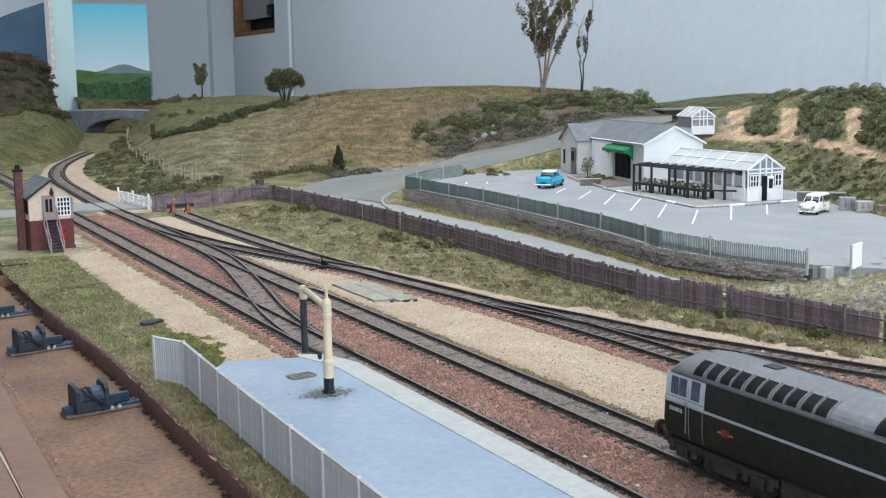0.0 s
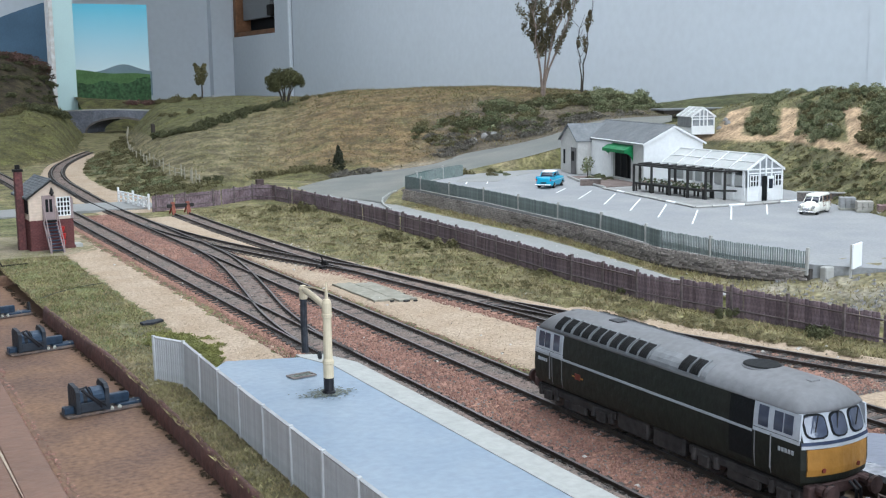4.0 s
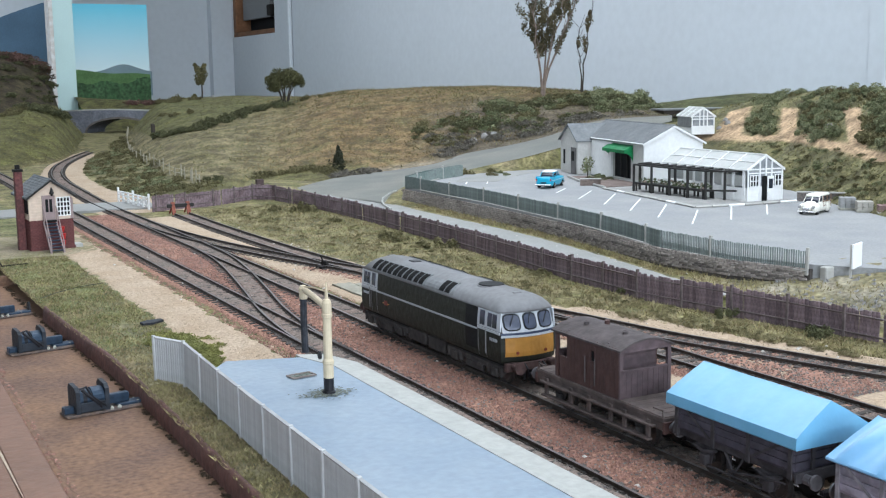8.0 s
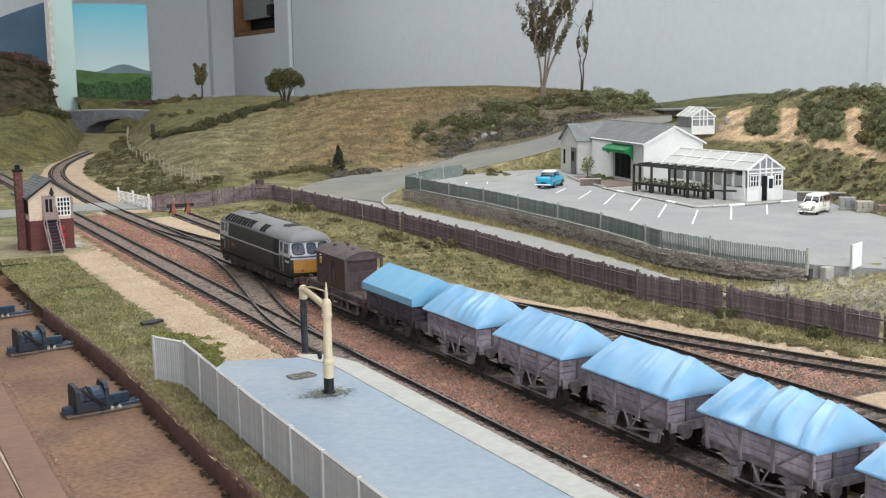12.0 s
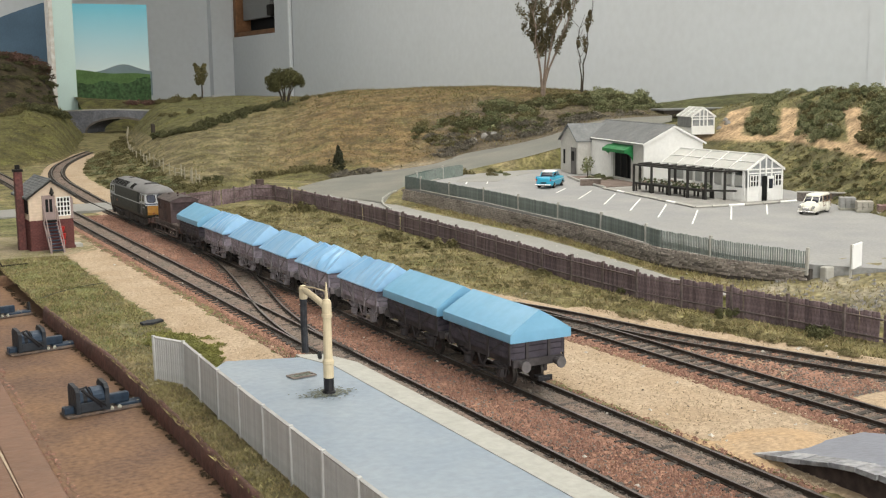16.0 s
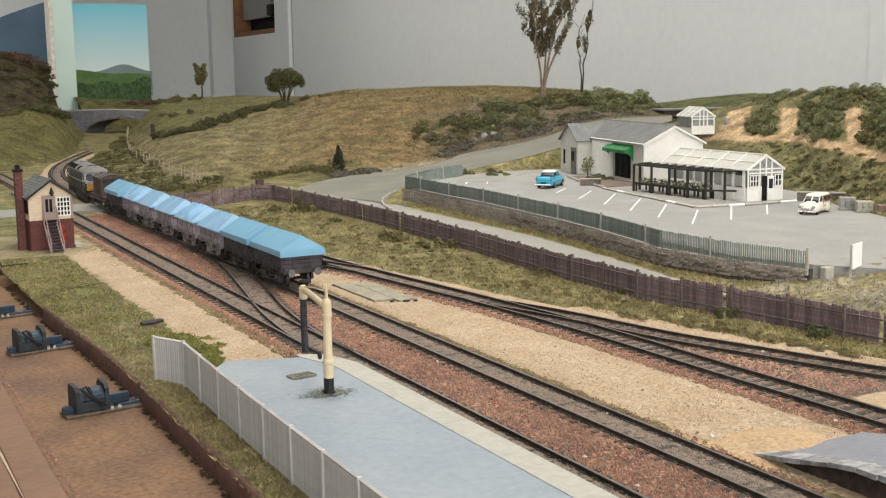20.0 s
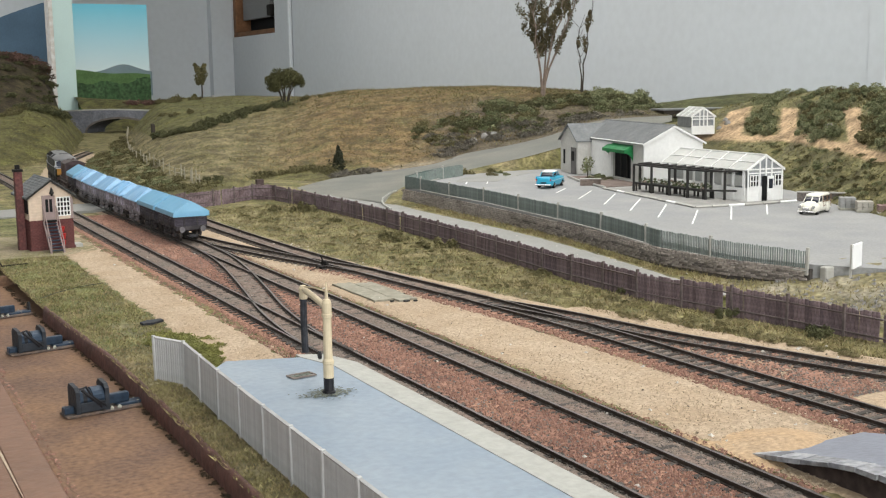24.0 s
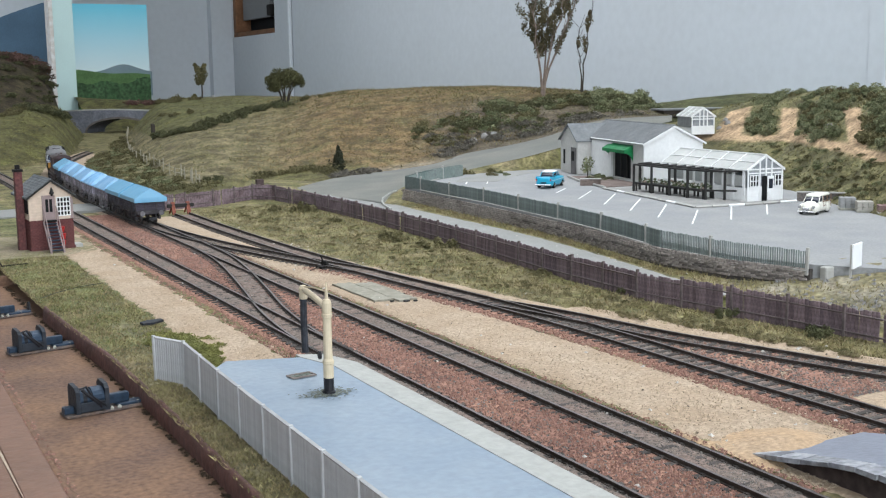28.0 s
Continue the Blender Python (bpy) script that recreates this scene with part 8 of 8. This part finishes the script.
def hood(seed, wrinkle, skirt):
    """A tent-shaped hood with a stiff hem; wrinkle: depth of the folds down its slopes; skirt: height of its straight side."""
    bm = bmesh.new()
    ny, eave = 96, 25.2 + skirt
    rise = 40 - eave
    low = 24.9 if skirt > 2 else 26.0
    half = [(19.0, low), (19.4, low + 0.5), (19.2, eave)] + [(19.2 * (1 - f) + 0.6 * math.sin(f * 3.14), eave + rise * f) for f in (0.1, 0.22, 0.36, 0.5, 0.64, 0.78, 0.9)]
    prof = [(-x, z) for x, z in half] + [(0, 40.1)] + half[::-1]
    inset = 1.6 if skirt > 2 else 7.0
    rings = []
    for j in range(ny + 1):
        y = -36.6 + 73.2 * j / ny
        crease = 0.0
        for f, amp, ph in ((17.0, 1.2, 0.0), (8.0, 0.4, 3.7)):
            q = noise.noise(Vector((y / f + seed * 1.7 + ph, seed, 0.4)))
            crease += amp * (1 - 3.0 * abs(q))
        ridge = 0.55 * noise.noise(Vector((y / 13, 3.1, seed + 8))) - 0.35
        calm = min(1, (36.6 - abs(y)) / 5)
        ring = []
        for k, (x, z) in enumerate(prof):
            up = max(0.0, min(1.0, (z - eave) / rise))
            local = 0.3 * noise.noise(Vector((y / 6, x / 9, seed + 4)))
            fold = wrinkle * calm * ((crease - 0.35) * (0.3 + 0.9 * math.sin(min(1, up * 1.2) * 2.7)) + local) * (1 if up > 0 else 0.1)
            lift = wrinkle * calm * ridge * up + 0.9 * fold * min(1, up * 4)
            ring.append(bm.verts.new((x + math.copysign(0.6 * fold, x) * (abs(x) > 1), y * (1 - inset / 36.6 * up), z + lift)))
        rings.append(ring)
    for a, b in zip(rings, rings[1:]):
        for k in range(len(prof) - 1):
            bm.faces.new((a[k], a[k + 1], b[k + 1], b[k]))
        bm.faces.new((a[0], b[0], b[-1], a[-1]))
    for r in (rings[0], rings[-1]):
        bm.faces.new(r[:3] + r[-3:])
        for k in range(2, len(prof) // 2):
            q = len(prof) - 1 - k
            bm.faces.new((r[k], r[k + 1], r[q - 1], r[q]) if k + 1 < q - 1 else (r[k], r[k + 1], r[q]))
    bmesh.ops.recalc_face_normals(bm, faces=bm.faces)
    for e in bm.edges:
        if len(e.link_faces) == 2 and e.calc_face_angle(0) > radians(30):
            e.smooth = False
    return bm


def hood_wagon(wood, label, seed, wrinkle, skirt):
    t = thing("hood_wagon", P(0, 0, 0), label, "freight wagon", "hooded wagons of the train")
    part("hood", hood(seed, wrinkle, skirt), PALEHOOD if wrinkle > 0.3 else BLUEHOOD, t, "pale blue fabric hood", smooth=True)
    part("floor_frame", boxes((-15.6, 15.6, -32.4, 32.4, 15.2, 16.4)), wood, t)
    n, h = 4, 2.9
    iron = IRON if wood is LILAC else DARKIRON
    for k in range(n):
        z = 16.2 + k * h
        for side in (-1, 1):
            part("plank", boxes((side * 16.3 - 0.7, side * 16.3 + 0.7, -33, 33, z + 0.12, z + h - 0.12), bevel=0.15), wood, t)
            part("end_plank", boxes((-15.5, 15.5, side * 32.4 - 0.6, side * 32.4 + 0.6, z + 0.12, z + h - 0.12), bevel=0.15), wood, t)
    for side in (-1, 1):
        part("solebar", boxes((side * 13.8 - 0.8, side * 13.8 + 0.8, -33, 33, 12.2, 15.4), bevel=0.2), iron, t)
        for y in (-32, -10, 10, 32):
            part("strap", boxes((side * 17.2 - 0.35, side * 17.2 + 0.35, y - 0.9, y + 0.9, 13.2, 26.5)), iron, t)
        for d in (-1, 1):
            part("brace", prism(bmesh.new(), [(d * 11, 16.2), (d * 13, 16.2), (d * 31, 26.4), (d * 29, 26.4)], side * 17.1 - 0.25, side * 17.1 + 0.25, "x"), iron, t)
            part("axle_guard", prism(bmesh.new(), [(d * 18 - 5.5, 12.4), (d * 18 + 5.5, 12.4), (d * 18 + 2.2, 4.2), (d * 18 - 2.2, 4.2)], side * 12.6 - 0.4, side * 12.6 + 0.4, "x"), iron, t)
            part("axle_box", boxes((side * 14 - 1.4, side * 14 + 1.4, d * 18 - 2, d * 18 + 2, 4.2, 8.4), bevel=0.4), iron, t)
            part("leaf_spring", prism(bmesh.new(), [(d * 18 - 7, 10.6), (d * 18, 8.6), (d * 18 + 7, 10.6), (d * 18 + 6, 11.4), (d * 18, 10), (d * 18 - 6, 11.4)], side * 14 - 0.9, side * 14 + 0.9, "x"), iron, t)
            part("end_stanchion", boxes((side * 7 - 0.8, side * 7 + 0.8, d * 33.4 - 0.5, d * 33.4 + 0.5, 13, 26.5)), iron, t)
        part("v_hanger", tube(bmesh.new(), [(side * 14.6, -5, 12.4), (side * 14.6, 0, 5.4), (side * 14.6, 5, 12.4)], 0.55, 5), iron, t)
        part("brake_lever", tube(bmesh.new(), [(side * 16.4, 1, 6.4), (side * 16.8, -16, 9.4), (side * 16.8, -29, 10.6)], 0.5, 5), iron, t)
        part("tie_bar", tube(bmesh.new(), [(side * 14.2, -18, 4.2), (side * 14.2, 18, 4.2)], 0.5, 5), iron, t)
        for y in (-9.6, 9.6):
            part("brake_shoe", boxes((side * 8.4 - 1, side * 8.4 + 1, y - 1.1, y + 1.1, 3.6, 9.4), bevel=0.3), iron, t)
    for d in (-1, 1):
        part("buffer_beam", boxes((-16, 16, d * 33.4 - 0.7, d * 33.4 + 0.7, 11.6, 15.6), bevel=0.2), iron, t)
        for x in (-11.2, 11.2):
            part("buffer", buffer_bm(x, d * 33.6, 13, d, 2.9, 6), BUFFERSTEEL, t)
        part("coupling", boxes((-2.6, 2.6, d * 37 - 4, d * 37 + 4, 5.2, 7), (-4.5, 4.5, d * 40 - 0.6, d * 40 + 0.6, 5.2, 8), bevel=0.3), BLACK, t)
    sets = [wheelset(t, y) for y in (-18, 18)]
    for ob in t.children:  # slim bodies between the wheels' guards
        if ob not in sets:
            ob.data.transform(Matrix.Translation((0, 0 if wood is LILAC or ob.name.startswith("coupling") else -1.6 * U, 0)) @ Matrix.Diagonal((0.92, 1 if wood is LILAC or ob.name.startswith("coupling") else 0.955, 1, 1)))
        elif wood is not LILAC:
            ob.matrix_basis = P(0, 0.955 * ob.matrix_basis.translation.y / U - 1.6, 6.0)
    if wood is LILAC:  # the planked wagons are a little shorter
        for ob in t.children:
            if ob.name.startswith("axle") and not ob.name.startswith("axle_"):
                ob.matrix_basis = P(0, 0.83 * ob.matrix_basis.translation.y / U - 3.0, 6.0)
            elif not ob.name.startswith("coupling"):
                ob.data.transform(Matrix.Translation((0, -3.0 * U, 0)) @ Matrix.Diagonal((1, 0.83, 1, 1)))
    return t, sets


TRAIN = [locomotive(), brake_van()]
kinds = [(WAGON, "dark four-wheel wagon under a smooth pale blue hood", 0.12, 4.2), (LILAC, "grey planked wagon under a creased pale blue hood", 1.5, 1.9)]
for i, (k, depth) in enumerate(((0, 0.12), (1, 1.5), (1, 0.45), (1, 0.5), (1, 1.7), (1, 0.7), (0, 0.12), (0, 0.12))):
    wood, label, _, skirt = kinds[k]
    TRAIN.append(hood_wagon(wood, label, 3.7 * i + 1, depth, skirt))

# last wagon's rear corner along the line, millimetres, at each time
RUN = [(0, -563), (0.5, -563), (1, -560), (1.5, -551), (2, -537), (2.5, -522), (3, -504), (3.5, -486), (4.5, -447), (5.5, -405), (6, -379), (6.5, -350), (7, -320), (7.5, -292),
       (8, -266), (8.5, -237), (9, -204), (9.5, -169), (10, -135), (10.5, -99), (11, -59), (11.5, -16), (12, 30), (12.5, 83), (13.5, 203), (14.5, 315), (15, 362), (15.5, 412), (16, 462),
       (16.5, 511), (17, 556), (17.5, 596), (18, 633), (18.5, 671), (19, 710), (19.5, 750), (20, 786), (20.5, 824), (21, 863), (21.5, 900), (22.5, 976), (23.5, 1050), (24, 1084), (24.5, 1116),
       (25, 1144), (25.5, 1165), (26, 1185), (26.5, 1200), (27, 1214), (27.5, 1228), (28, 1243)]
# each vehicle's middle, ahead of that corner, half the spacing of its wheels, and wheel radius
PLACES = [(827, 54.6, 6.9), (664.5, 30, 6.0)] + [(39 + 77.1 * k, 18, 6.0) for k in range(7, -1, -1)]

LINE = [Vector((curve_at(TRACK_B, y), y, 0)) for y in range(-700, 3900, 10)]
REACH = [-700.0]
for p, q in zip(LINE, LINE[1:]):
    REACH.append(REACH[-1] + (q - p).length)


def on_line(s):
    i = int(np.clip(np.searchsorted(REACH, s) - 1, 0, len(LINE) - 2))
    return LINE[i].lerp(LINE[i + 1], (s - REACH[i]) / (REACH[i + 1] - REACH[i]))


def vehicle_pose(s, half):
    a, b = on_line(s - half), on_line(s + half)
    m, d = (a + b) / 2, b - a
    return P(m.x, m.y, 0, -math.degrees(math.atan2(d.x, d.y)))


def motions():
    ts, ss = [r[0] for r in RUN], [r[1] for r in RUN]
    for (t, wheels), (off, half, radius) in zip(TRAIN, PLACES):
        walk(t, [(time, vehicle_pose(s + off + 2.5, half)) for time, s in RUN])
        for w in wheels:
            y = w.matrix_basis.translation.y / U
            rows = []
            for k in range(421):
                s = float(np.interp(k / 15, ts, ss))
                rows.append((k / 15, P(0, y, radius, rx=-math.degrees((s + 600) / radius))))
            walk(w, rows)


motions()
